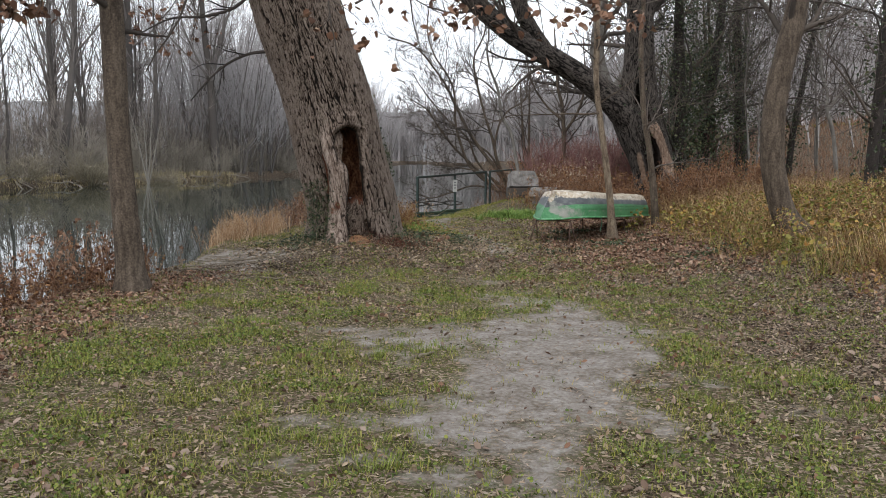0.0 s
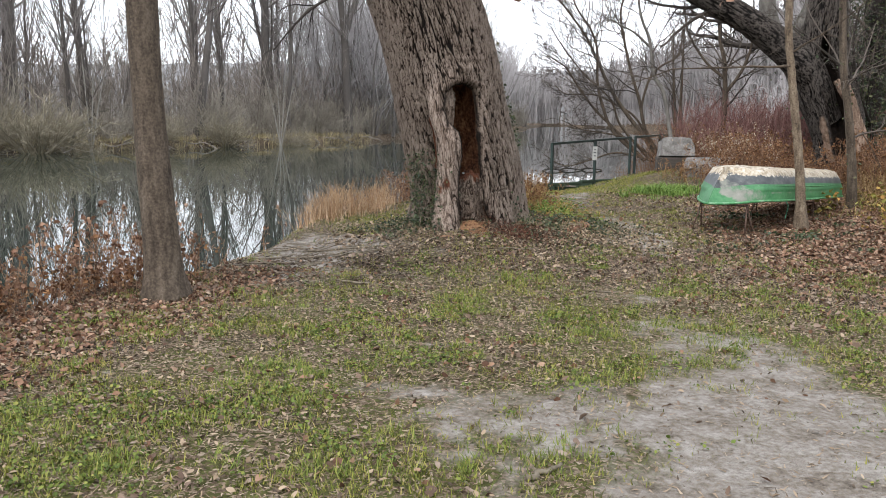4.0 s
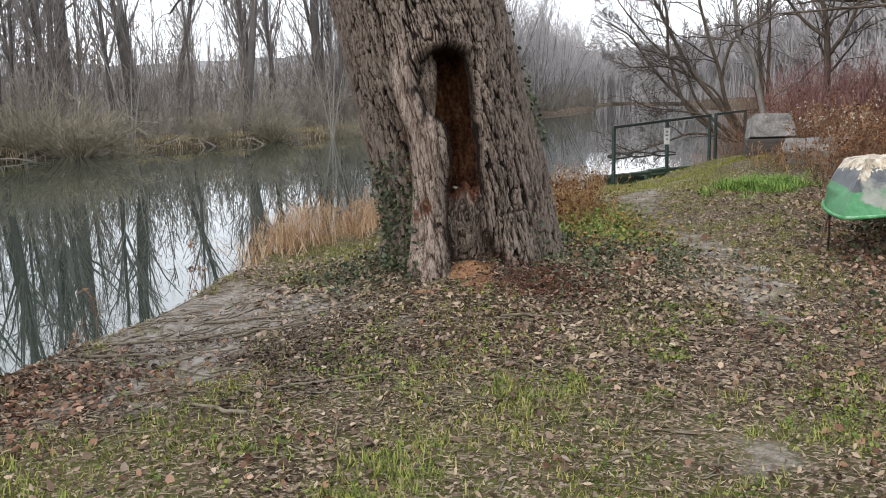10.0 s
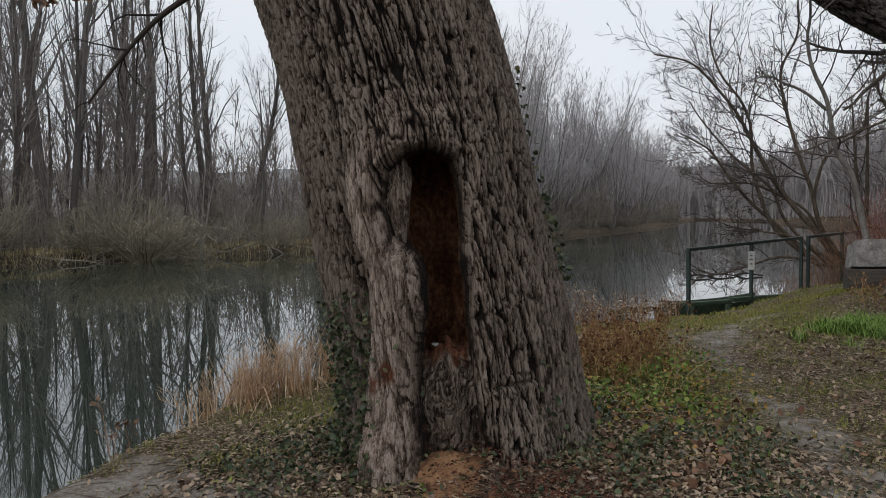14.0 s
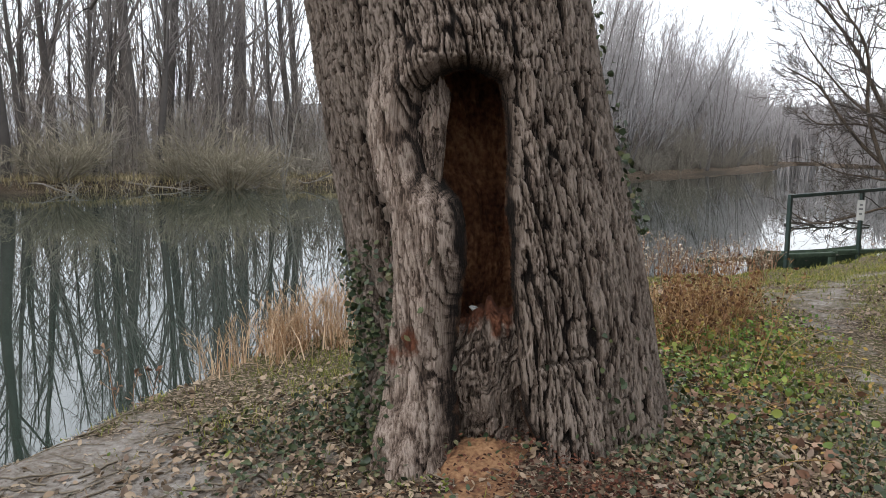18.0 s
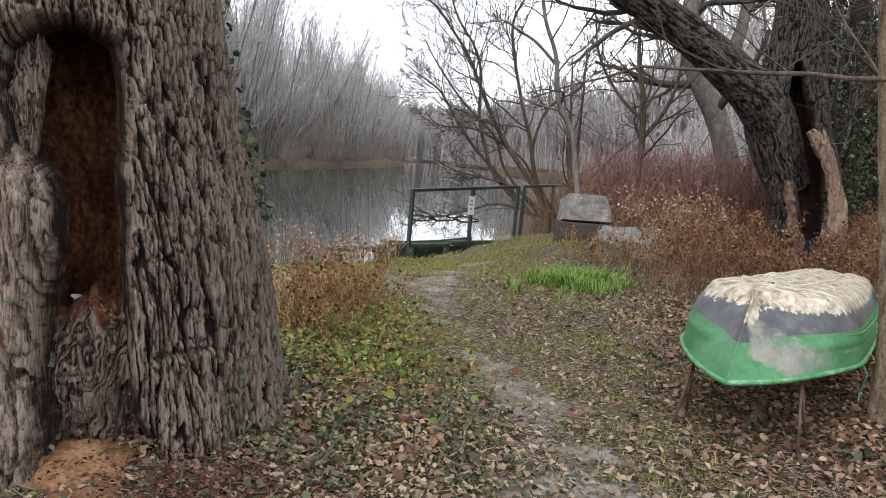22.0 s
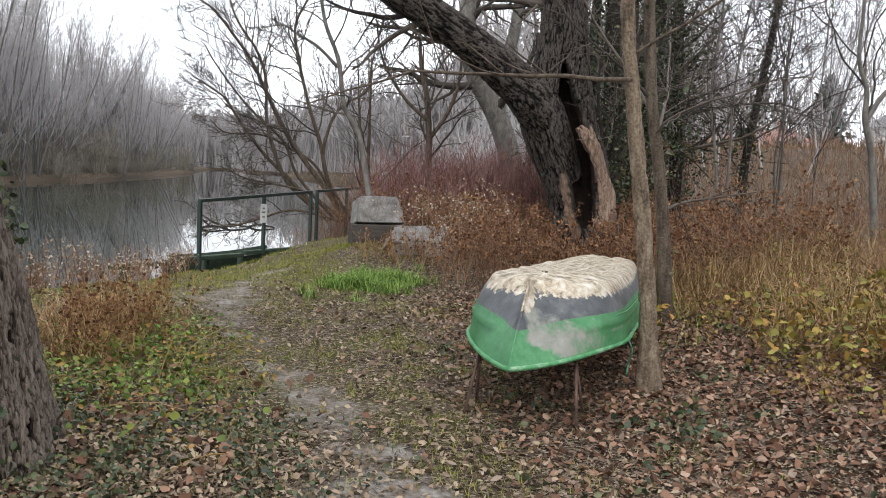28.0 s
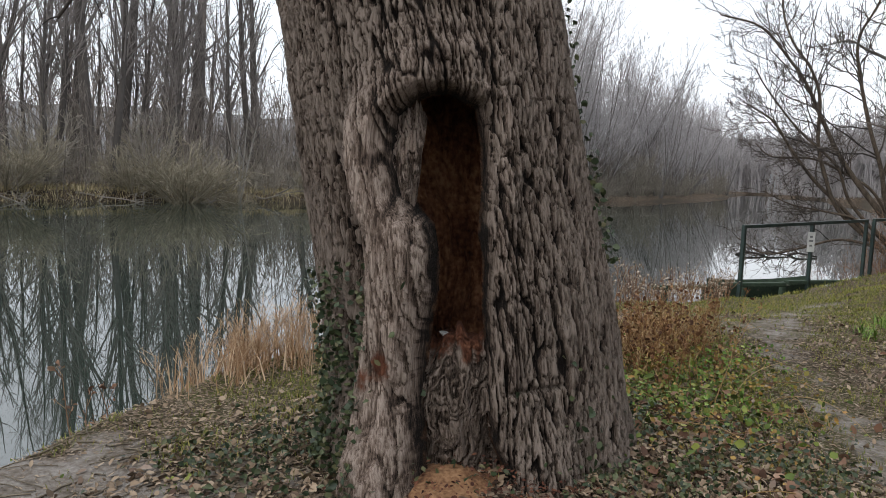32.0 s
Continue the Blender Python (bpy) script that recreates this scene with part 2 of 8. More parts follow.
def old_bark(name, dark, mid, light, top, pale=(1.75, 1.74, 1.76), gain=1.0):
    """Rugged bark: ragged grain cuts the ridges of the mesh (attribute ridge) into dark furrows, their shade deepened
    in the colour, and pale flakes; callus is paler (attribute pale).
    """
    m = bpy.data.materials.new(name)
    m.use_nodes = True
    nt = m.node_tree
    ns, ln = nt.nodes, nt.links
    b = ns["Principled BSDF"]
    b.inputs["Roughness"].default_value, b.inputs["Specular IOR Level"].default_value = 0.92, 0.25
    tc = ns.new("ShaderNodeTexCoord")

    def grain(scale, detail, rough, twist):
        mp = ns.new("ShaderNodeMapping")
        mp.inputs["Scale"].default_value = scale
        ln.new(tc.outputs["Object"], mp.inputs[0])
        n = ns.new("ShaderNodeTexNoise")
        n.inputs["Scale"].default_value, n.inputs["Detail"].default_value, n.inputs["Roughness"].default_value, n.inputs["Distortion"].default_value = 1.0, detail, rough, twist
        ln.new(mp.outputs[0], n.inputs[0])
        return n.outputs["Fac"]

    def add(x, f, y):
        k = ns.new("ShaderNodeMath")
        k.operation = "MULTIPLY_ADD"
        ln.new(x, k.inputs[0])
        k.inputs[1].default_value = f
        if isinstance(y, float):
            k.inputs[2].default_value = y
        else:
            ln.new(y, k.inputs[2])
        return k.outputs[0]

    def attr(key):
        at = ns.new("ShaderNodeAttribute")
        at.attribute_name = key
        return at.outputs["Fac"]

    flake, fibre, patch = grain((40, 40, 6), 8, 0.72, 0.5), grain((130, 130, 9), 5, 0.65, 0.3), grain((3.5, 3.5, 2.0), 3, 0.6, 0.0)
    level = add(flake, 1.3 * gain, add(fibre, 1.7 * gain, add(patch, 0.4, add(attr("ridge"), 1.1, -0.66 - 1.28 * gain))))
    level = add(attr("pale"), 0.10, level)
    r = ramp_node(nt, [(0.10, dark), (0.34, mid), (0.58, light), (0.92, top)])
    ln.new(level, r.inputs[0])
    tone = ns.new("ShaderNodeMixRGB")
    tone.blend_type = "MULTIPLY"
    tone.inputs[2].default_value = (*pale, 1)
    ln.new(attr("pale"), tone.inputs[0])
    ln.new(r.outputs[0], tone.inputs[1])
    ln.new(tone.outputs[0], b.inputs["Base Color"])
    bp = ns.new("ShaderNodeBump")
    bp.inputs["Strength"].default_value, bp.inputs["Distance"].default_value = 1.0, 0.014
    ln.new(level, bp.inputs["Height"])
    ln.new(bp.outputs[0], b.inputs["Normal"])
    return m


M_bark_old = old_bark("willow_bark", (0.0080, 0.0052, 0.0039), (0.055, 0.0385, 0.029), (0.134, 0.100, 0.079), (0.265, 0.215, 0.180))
tinted(M_bark_old, "ochre", [(0.3, (0.06, 0.022, 0.013)), (0.6, (0.16, 0.06, 0.032)), (0.8, (0.29, 0.15, 0.09))], 22, (0.4, 0.7), 0.9)
tinted(M_bark_old, "rot_shade", [(0.3, (0.035, 0.016, 0.010)), (0.48, (0.09, 0.042, 0.024)), (0.72, (0.20, 0.11, 0.06))], 14, (0.4, 0.7), 0.8)

M_bark_dark = material("dark_bark", [(0.3, (0.016, 0.013, 0.012)), (0.55, (0.036, 0.030, 0.027)), (0.8, (0.075, 0.065, 0.057))], (14, 14, 3), 0.95, 0.9, 40, distance=0.02)
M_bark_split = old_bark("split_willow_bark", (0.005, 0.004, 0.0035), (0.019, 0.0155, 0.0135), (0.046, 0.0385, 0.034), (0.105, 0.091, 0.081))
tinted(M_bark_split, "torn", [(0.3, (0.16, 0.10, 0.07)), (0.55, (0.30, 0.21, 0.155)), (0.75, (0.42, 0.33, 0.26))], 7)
# near-black over the hollow: the shade inside it put into the colour
tinted(M_bark_split, "rot_shade", [(0.3, (0.008, 0.006, 0.005)), (0.7, (0.03, 0.02, 0.015))], 7)
M_bark_smooth = material("smooth_bark", [(0.3, (0.075, 0.06, 0.044)), (0.5, (0.145, 0.12, 0.088)), (0.75, (0.22, 0.19, 0.145))], (7, 7, 5), 0.85, 0.35, 30)
M_bark_ash = material("ash_bark", [(0.3, (0.06, 0.045, 0.032)), (0.48, (0.145, 0.108, 0.076)), (0.62, (0.215, 0.17, 0.122)), (0.8, (0.31, 0.26, 0.20))], (16, 16, 5), 0.85, 0.7, 55, mixfac=0.6, distance=0.012)
M_bark_brown = material("brown_bark", [(0.3, (0.035, 0.026, 0.019)), (0.5, (0.08, 0.061, 0.045)), (0.65, (0.12, 0.095, 0.072)), (0.8, (0.17, 0.14, 0.108))], (16, 16, 4), 0.9, 0.8, 50, mixfac=0.6, distance=0.014)
M_twig = material("grey_twigs", [(0.3, (0.045, 0.038, 0.033)), (0.7, (0.12, 0.10, 0.085))], (3, 3, 3), 0.9, 0, 20, island=True)
M_dark_twig = material("dark_twigs", [(0.3, (0.02, 0.017, 0.015)), (0.7, (0.06, 0.05, 0.043))], (3, 3, 3), 0.9, 0, 20, island=True)
# the farther the wood, the paler its bark and twigs: mist put into colour
M_hazy_bark = material("hazy_far_bark", [(0.2, (0.10, 0.09, 0.085)), (0.8, (0.20, 0.185, 0.175))], (1, 1, 0.4), 0.95, 0, 6, random_ob=True)
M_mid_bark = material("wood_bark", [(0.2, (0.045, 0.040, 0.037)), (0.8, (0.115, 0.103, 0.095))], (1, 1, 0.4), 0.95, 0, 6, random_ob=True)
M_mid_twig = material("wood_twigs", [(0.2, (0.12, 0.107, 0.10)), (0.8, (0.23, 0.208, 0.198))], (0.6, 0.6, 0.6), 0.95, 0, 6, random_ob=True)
M_hazy_twig = material("hazy_far_twigs", [(0.2, (0.29, 0.272, 0.274)), (0.8, (0.46, 0.438, 0.44))], (0.6, 0.6, 0.6), 0.95, 0, 6, random_ob=True)
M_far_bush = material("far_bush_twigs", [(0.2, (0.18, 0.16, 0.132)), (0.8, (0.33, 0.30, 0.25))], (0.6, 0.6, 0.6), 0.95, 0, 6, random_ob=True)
M_bark_grey = material("grey_bark", [(0.3, (0.075, 0.07, 0.062)), (0.5, (0.14, 0.13, 0.117)), (0.75, (0.22, 0.205, 0.187))], (9, 9, 4), 0.85, 0.3, 30)
M_red_twig = material("red_twigs", [(0.2, (0.125, 0.059, 0.053)), (0.6, (0.22, 0.11, 0.1)), (0.9, (0.31, 0.195, 0.165))], (3, 3, 3), 0.85, 0, 20, island=True)
M_leaf = material("dry_leaves", [(0.0, (0.028, 0.02, 0.014)), (0.25, (0.115, 0.083, 0.056)), (0.5, (0.25, 0.18, 0.12)), (0.75, (0.325, 0.246, 0.172)), (1.0, (0.39, 0.31, 0.225))], (20, 20, 20), 0.8, 0.2, 90, island=True)
M_leaf_red = material("russet_leaves", [(0.0, (0.05, 0.026, 0.017)), (0.4, (0.15, 0.077, 0.047)), (0.75, (0.26, 0.15, 0.098)), (1.0, (0.40, 0.29, 0.21))], (20, 20, 20), 0.8, 0.2, 90, island=True)
M_leaf_rust = material("rust_leaves", [(0.0, (0.045, 0.018, 0.010)), (0.4, (0.135, 0.060, 0.028)), (0.75, (0.23, 0.118, 0.052)), (0.94, (0.29, 0.17, 0.085)), (1.0, (0.45, 0.36, 0.26))], (20, 20, 20), 0.8, 0.2, 90, island=True)
M_grass = material("grass_blades", [(0.0, (0.042, 0.058, 0.009)), (0.4, (0.14, 0.16, 0.024)), (0.75, (0.245, 0.232, 0.048)), (1.0, (0.36, 0.28, 0.12))], (10, 10, 10), 0.7, 0, 60, island=True)
M_herb = material("herb_leaves", [(0.0, (0.03, 0.05, 0.008)), (0.5, (0.095, 0.135, 0.022)), (0.85, (0.19, 0.21, 0.04)), (1.0, (0.27, 0.22, 0.07))], (10, 10, 10), 0.65, 0, 60, island=True)
M_mulch = material("leaf_mulch", [(0.0, (0.025, 0.018, 0.013)), (0.5, (0.085, 0.062, 0.045)), (1.0, (0.19, 0.15, 0.115))], (20, 20, 20), 0.9, 0.2, 90, island=True)
M_grass_fresh = material("fresh_grass", [(0.0, (0.055, 0.11, 0.018)), (0.5, (0.125, 0.22, 0.035)), (0.85, (0.21, 0.30, 0.06)), (1.0, (0.32, 0.34, 0.12))], (10, 10, 10), 0.65, 0, 60, island=True)
M_reed = material("dry_reed", [(0.0, (0.20, 0.11, 0.055)), (0.5, (0.40, 0.255, 0.145)), (1.0, (0.60, 0.46, 0.32))], (6, 6, 2), 0.8, 0, 60, island=True)
M_weed = material("brown_weeds", [(0.0, (0.09, 0.042, 0.024)), (0.5, (0.20, 0.11, 0.065)), (1.0, (0.35, 0.24, 0.16))], (6, 6, 2), 0.85, 0, 60, island=True)
M_straw = material("straw_weeds", [(0.0, (0.11, 0.055, 0.022)), (0.4, (0.235, 0.122, 0.048)), (0.75, (0.37, 0.235, 0.105)), (1.0, (0.54, 0.42, 0.25))], (6, 6, 2), 0.85, 0, 60, island=True)
M_pale_straw = material("bleached_grass", [(0.0, (0.12, 0.062, 0.024)), (0.45, (0.26, 0.16, 0.066)), (0.8, (0.37, 0.26, 0.125)), (1.0, (0.52, 0.42, 0.26))], (6, 6, 2), 0.85, 0, 60, island=True)
M_yellow = material("yellow_leaves", [(0.0, (0.10, 0.09, 0.025)), (0.35, (0.20, 0.145, 0.045)), (0.7, (0.32, 0.205, 0.062)), (1.0, (0.37, 0.205, 0.08))], (10, 10, 10), 0.75, 0, 60, island=True)
M_gold = material("golden_leaves", [(0.0, (0.07, 0.085, 0.02)), (0.35, (0.19, 0.165, 0.034)), (0.7, (0.32, 0.215, 0.048)), (1.0, (0.33, 0.145, 0.045))], (10, 10, 10), 0.7, 0, 60, island=True)
M_ivy = material("ivy_leaves", [(0.0, (0.012, 0.022, 0.010)), (0.45, (0.032, 0.05, 0.02)), (0.75, (0.075, 0.092, 0.038)), (1.0, (0.14, 0.12, 0.06))], (12, 12, 12), 0.5, 0, 60, island=True, spec=0.4)
M_seed = material("pale_seed_heads", [(0.0, (0.28, 0.22, 0.16)), (1.0, (0.52, 0.45, 0.36))], (10, 10, 10), 0.9, 0, 60, island=True)

# ---- the lie of the land ----
NEAR = [(-16, -60), (-11, -14), (-7.6, 2), (-5.3, 8.0), (-4.4, 10.2), (-4.35, 12), (-4.5, 13.5), (-4.2, 15.2), (-3.5, 18), (-2.6, 21), (-1.75, 23.2), (-0.9, 24.6), (0.2, 26.8), (1.3, 29),
        (2.4, 31.2), (4.5, 36), (8, 44), (13, 62), (17, 90), (15, 130), (6, 170), (-6, 205)]
FAR = [(-42, -60), (-37, 10), (-33, 32), (-28.5, 43), (-22.5, 56), (-17.5, 72), (-14, 92), (-11, 118), (-9, 150), (-12, 190)]
RIVER = np.array(NEAR + FAR[::-1], float)


def river_distance(x, y):
    """Metres to the water's edge: plus on land, minus in the river."""
    x, y = np.asarray(x, float), np.asarray(y, float)
    best, inside = np.full(x.shape, 1e9), np.zeros(x.shape, bool)
    for (ax, ay), (bx, by) in zip(RIVER, np.roll(RIVER, -1, axis=0)):
        dx, dy = bx - ax, by - ay
        t = np.clip(((x - ax) * dx + (y - ay) * dy) / (dx * dx + dy * dy), 0, 1)
        best = np.minimum(best, np.hypot(x - ax - t * dx, y - ay - t * dy))
        if ay != by:
            inside ^= ((ay > y) != (by > y)) & (x < dx * (y - ay) / dy + ax)
    return np.where(inside, -best, best)


def land(x, y):
    h = 0.26 * np.exp(-((x + 1.3) ** 2 + (y - 12.7) ** 2) / 2.6)
    r = x - 2.7 - 0.25 * np.clip(y - 12, 0, 14)
    h = h + 0.17 * np.clip(r, 0, 3.3) + 0.05 * np.clip(r - 3.3, 0, 10)
    h = h + 0.30 * np.exp(-((x - 2.3) ** 2 + (y - 22.4) ** 2) / 2.2) + 0.14 * np.exp(-((x - 1.6) ** 2 + (y - 26.5) ** 2) / 5)
    h = h + 0.05 * sstep(10, 15, y)
    h = h - 0.36 * sstep(17, 24, y) * sstep(2.6, -0.2, x - 0.25 * (y - 24))
    e = 0.82 * x + 0.45 * (y - 20)
    h = h + 2.0 * sstep(13, 26, e) * sstep(-40, -5, y + 20) * sstep(0, 7, x - 6 - 0.14 * np.clip(y - 20, 0, 200))
    far = x < -0.115 * y - 14
    h = np.where(far, -0.30 + 0.1 * (fbm(x / 5, y / 5, 3) - 0.5), h)
    h = h + 0.10 * (fbm(x / 3.1, y / 3.1, 11, 3) - 0.5) + 0.05 * (fbm(x / 0.5, y / 0.5, 12, 3) - 0.5)
    return h + 9 * sstep(220, 480, np.hypot(x + 10, y - 40)) * fbm(x / 130, y / 130, 5, 2)


def height(x, y):
    x, y = np.asarray(x, float), np.asarray(y, float)
    d = river_distance(x, y) + 0.5 * (fbm(x / 1.3, y / 1.3, 21, 3) - 0.5)
    s = sstep(-0.75, 0.95, d)
    return -1.75 + (land(x, y) + 1.75) * s


def spread(a, b, fine_a, fine_b, step, grow=1.16):
    """Coordinates from a to b, of the given step between fine_a and fine_b and coarser outside."""
    mid = list(np.arange(fine_a, fine_b + step / 2, step))
    lo, s = [fine_a], step
    while lo[-1] > a:
        s *= grow
        lo.append(lo[-1] - s)
    hi, s = [mid[-1]], step
    while hi[-1] < b:
        s *= grow
        hi.append(hi[-1] + s)
    return np.array(lo[:0:-1] + mid + hi[1:])


def near_line(x, y, pts, w):
    """1 on the polyline, falling to 0 over about w metres."""
    best = np.full(np.shape(x), 1e9)
    for (ax, ay), (bx, by) in zip(pts[:-1], pts[1:]):
        dx, dy = bx - ax, by - ay
        t = np.clip(((x - ax) * dx + (y - ay) * dy) / (dx * dx + dy * dy), 0, 1)
        best = np.minimum(best, np.hypot(x - ax - t * dx, y - ay - t * dy))
    return bell(best, w)


def spot(x, y, cx, cy, rx, ry, turn=0.0):
    c, s = math.cos(radians(turn)), math.sin(radians(turn))
    u, v = (x - cx) * c + (y - cy) * s, -(x - cx) * s + (y - cy) * c
    return np.exp(-((u / rx) ** 2 + (v / ry) ** 2))


def bare_amount(x, y):
    """How far the sandy soil is trodden bare."""
    b = 1.15 * spot(x, y, 1.15, 6.9, 0.72, 1.5) + 0.85 * spot(x, y, 0.45, 4.9, 0.75, 1.5) + 0.7 * spot(x, y, -0.45, 6.6, 0.7, 0.5) + 0.5 * spot(x, y, -0.3, 4.4, 0.7, 0.5)
    b = b + 0.78 * spot(x, y, -2.5, 10.5, 1.3, 0.95, 30) + 0.75 * spot(x, y, -3.0, 11.6, 0.75, 0.85) + 0.3 * spot(x, y, 0.9, 2.6, 0.7, 1.2)
    far = near_line(x, y, [(0.78, 12.4), (0.78, 13.1), (0.46, 15.0), (0.03, 17.0), (-0.12, 18.5), (0.1, 20.0), (0.4, 21.6)], 0.42)
    b = b + 0.47 * far
    b = b + 0.24 * near_line(x, y, [(0.6, 7.5), (0.75, 12.4)], 0.35)
    return b + (1 - 0.4 * far) * (0.9 * (fbm(x / 0.9, y / 0.9, 31) - 0.55) + 0.9 * (fbm(x / 0.3, y / 0.3, 32) - 0.5))


def litter_amount(x, y):
    """How thickly fallen leaves lie."""
    l = 1.0 * sstep(-2.3, -3.6, x + 0.12 * (8 - y)) * sstep(12, 9.5, y) + 0.9 * sstep(0.9, 2.2, x - 0.1 * (y - 13)) * sstep(9.5, 12.5, y) + 0.9 * sstep(2.0, 4.0, x)
    l = l + 0.95 * spot(x, y, -0.6, 12.0, 1.5, 1.1) + 0.7 * spot(x, y, -2.0, 11.3, 1.0, 0.6) + 0.35
    l = l + 0.22 * sstep(8.0, 11.0, y)
    return l + 0.8 * (fbm(x / 0.7, y / 0.7, 41) - 0.5)


gx = spread(-420, 420, -6.0, 6.4, 0.06)
gy = spread(-300, 520, 0.6, 19.0, 0.075)
GX, GY = np.meshgrid(gx, gy)
GZ = height(GX, GY)
GD = river_distance(GX, GY)
near_cover = sstep(60, 30, np.hypot(GX, GY - 12))
bare = np.clip(bare_amount(GX, GY), 0, 1) * near_cover
litter = np.clip(litter_amount(GX, GY), 0, 1) * near_cover + (1 - near_cover) * np.where(GX < -0.115 * GY - 8, 1.0, 0.9)
mud = sstep(0.9, 0.2, GD)
ny, nx = GX.shape
gi = (np.arange(ny - 1)[:, None] * nx + np.arange(nx - 1)[None, :]).ravel()

M_ground = bpy.data.materials.new("meadow_soil")
M_ground.use_nodes = True
nt = M_ground.node_tree
ns, ln = nt.nodes, nt.links
gb = ns["Principled BSDF"]
gb.inputs["Roughness"].default_value, gb.inputs["Specular IOR Level"].default_value = 0.95, 0.15
g_tc = ns.new("ShaderNodeTexCoord")


def g_noise(scale, detail=5, rough=0.65):
    n = ns.new("ShaderNodeTexNoise")
    n.inputs["Scale"].default_value, n.inputs["Detail"].default_value, n.inputs["Roughness"].default_value = scale, detail, rough
    ln.new(g_tc.outputs["Object"], n.inputs[0])
    return n.outputs["Fac"]


def g_attr(key):
    a = ns.new("ShaderNodeAttribute")
    a.attribute_name = key
    return a.outputs["Fac"]


def g_mask(attr, noise_out, amount, lo, hi):
    m = ns.new("ShaderNodeMath")
    m.operation = "MULTIPLY_ADD"
    ln.new(noise_out, m.inputs[0])
    m.inputs[1].default_value = amount
    ln.new(attr, m.inputs[2])
    r = ns.new("ShaderNodeMapRange")
    r.inputs["From Min"].default_value, r.inputs["From Max"].default_value = lo + amount / 2, hi + amount / 2
    ln.new(m.outputs[0], r.inputs["Value"])
    return r.outputs[0]


def g_mix(fac, a, b):
    m = ns.new("ShaderNodeMixRGB")
    ln.new(fac, m.inputs[0])
    ln.new(a, m.inputs[1])
    ln.new(b, m.inputs[2])
    return m.outputs[0]


def g_ramp(fac, stops):
    r = ramp_node(nt, stops)
    ln.new(fac, r.inputs[0])
    return r.outputs[0]


n_mid, n_fine, n_grit = g_noise(5.0), g_noise(28.0), g_noise(120.0, 3)
c_turf0 = g_ramp(n_fine, [(0.25, (0.022, 0.020, 0.009)), (0.5, (0.066, 0.070, 0.02)), (0.75, (0.15, 0.145, 0.05))])
n_sand = ns.new("ShaderNodeMath")
n_sand.operation = "MULTIPLY_ADD"
ln.new(n_mid, n_sand.inputs[0])
n_sand.inputs[1].default_value = 0.8
n_half = ns.new("ShaderNodeMath")
n_half.operation = "MULTIPLY_ADD"
ln.new(n_fine, n_half.inputs[0])
n_half.inputs[1].default_value, n_half.inputs[2].default_value = 0.8, -0.3
ln.new(n_half.outputs[0], n_sand.inputs[2])
c_sand = g_ramp(n_sand.outputs[0], [(0.25, (0.10, 0.082, 0.066)), (0.42, (0.19, 0.162, 0.135)), (0.58, (0.275, 0.25, 0.225)), (0.75, (0.37, 0.345, 0.315))])
g_cell = ns.new("ShaderNodeTexVoronoi")
g_cell.inputs["Scale"].default_value, g_cell.inputs["Randomness"].default_value = 58.0, 1.0
g_warp = ns.new("ShaderNodeMixRGB")
g_warp.blend_type, g_warp.inputs[0].default_value = "ADD", 0.05
g_wn = ns.new("ShaderNodeTexNoise")
g_wn.inputs["Scale"].default_value = 30.0
ln.new(g_tc.outputs["Object"], g_wn.inputs[0])
ln.new(g_tc.outputs["Object"], g_warp.inputs[1])
ln.new(g_wn.outputs["Color"], g_warp.inputs[2])
ln.new(g_warp.outputs[0], g_cell.inputs["Vector"])
g_sep = ns.new("ShaderNodeSeparateColor")
ln.new(g_cell.outputs["Color"], g_sep.inputs[0])
n_cell = g_sep.outputs[0]
c_leaf = g_ramp(n_cell, [(0.0, (0.016, 0.011, 0.008)), (0.35, (0.05, 0.034, 0.023)), (0.65, (0.115, 0.082, 0.056)), (0.88, (0.22, 0.168, 0.122)), (1.0, (0.34, 0.28, 0.215))])
c_mud = g_ramp(n_mid, [(0.3, (0.04, 0.032, 0.024)), (0.7, (0.10, 0.08, 0.06))])
c_turf = g_mix(g_mask(n_cell, n_mid, 0.6, 0.46, 0.56), c_turf0, c_leaf)
colour = g_mix(g_mask(g_attr("litter"), n_mid, 0.9, 0.3, 0.75), c_turf, c_leaf)
colour = g_mix(g_mask(g_attr("bare"), n_mid, 0.7, 0.35, 0.65), colour, c_sand)
colour = g_mix(g_mask(g_attr("mud"), n_mid, 0.6, 0.4, 0.7), colour, c_mud)
ln.new(colour, gb.inputs["Base Color"])
g_bump = ns.new("ShaderNodeBump")
g_bump.inputs["Strength"].default_value, g_bump.inputs["Distance"].default_value = 0.9, 0.035
g_sum = ns.new("ShaderNodeMath")
g_sum.operation = "MULTIPLY_ADD"
ln.new(n_grit, g_sum.inputs[0])
g_sum.inputs[1].default_value = 0.35
ln.new(n_fine, g_sum.inputs[2])
ln.new(g_sum.outputs[0], g_bump.inputs["Height"])
ln.new(g_bump.outputs[0], gb.inputs["Normal"])

ground = new("ground", mesh_of("ground", np.stack([GX, GY, GZ], -1), np.stack([gi, gi + 1, gi + nx + 1, gi + nx], -1), M_ground, True,
                               {"bare": bare, "litter": litter, "mud": mud}))
tagged(ground, "worn riverside meadow with bare sandy patches and leaf litter", "ground", kind="structure")

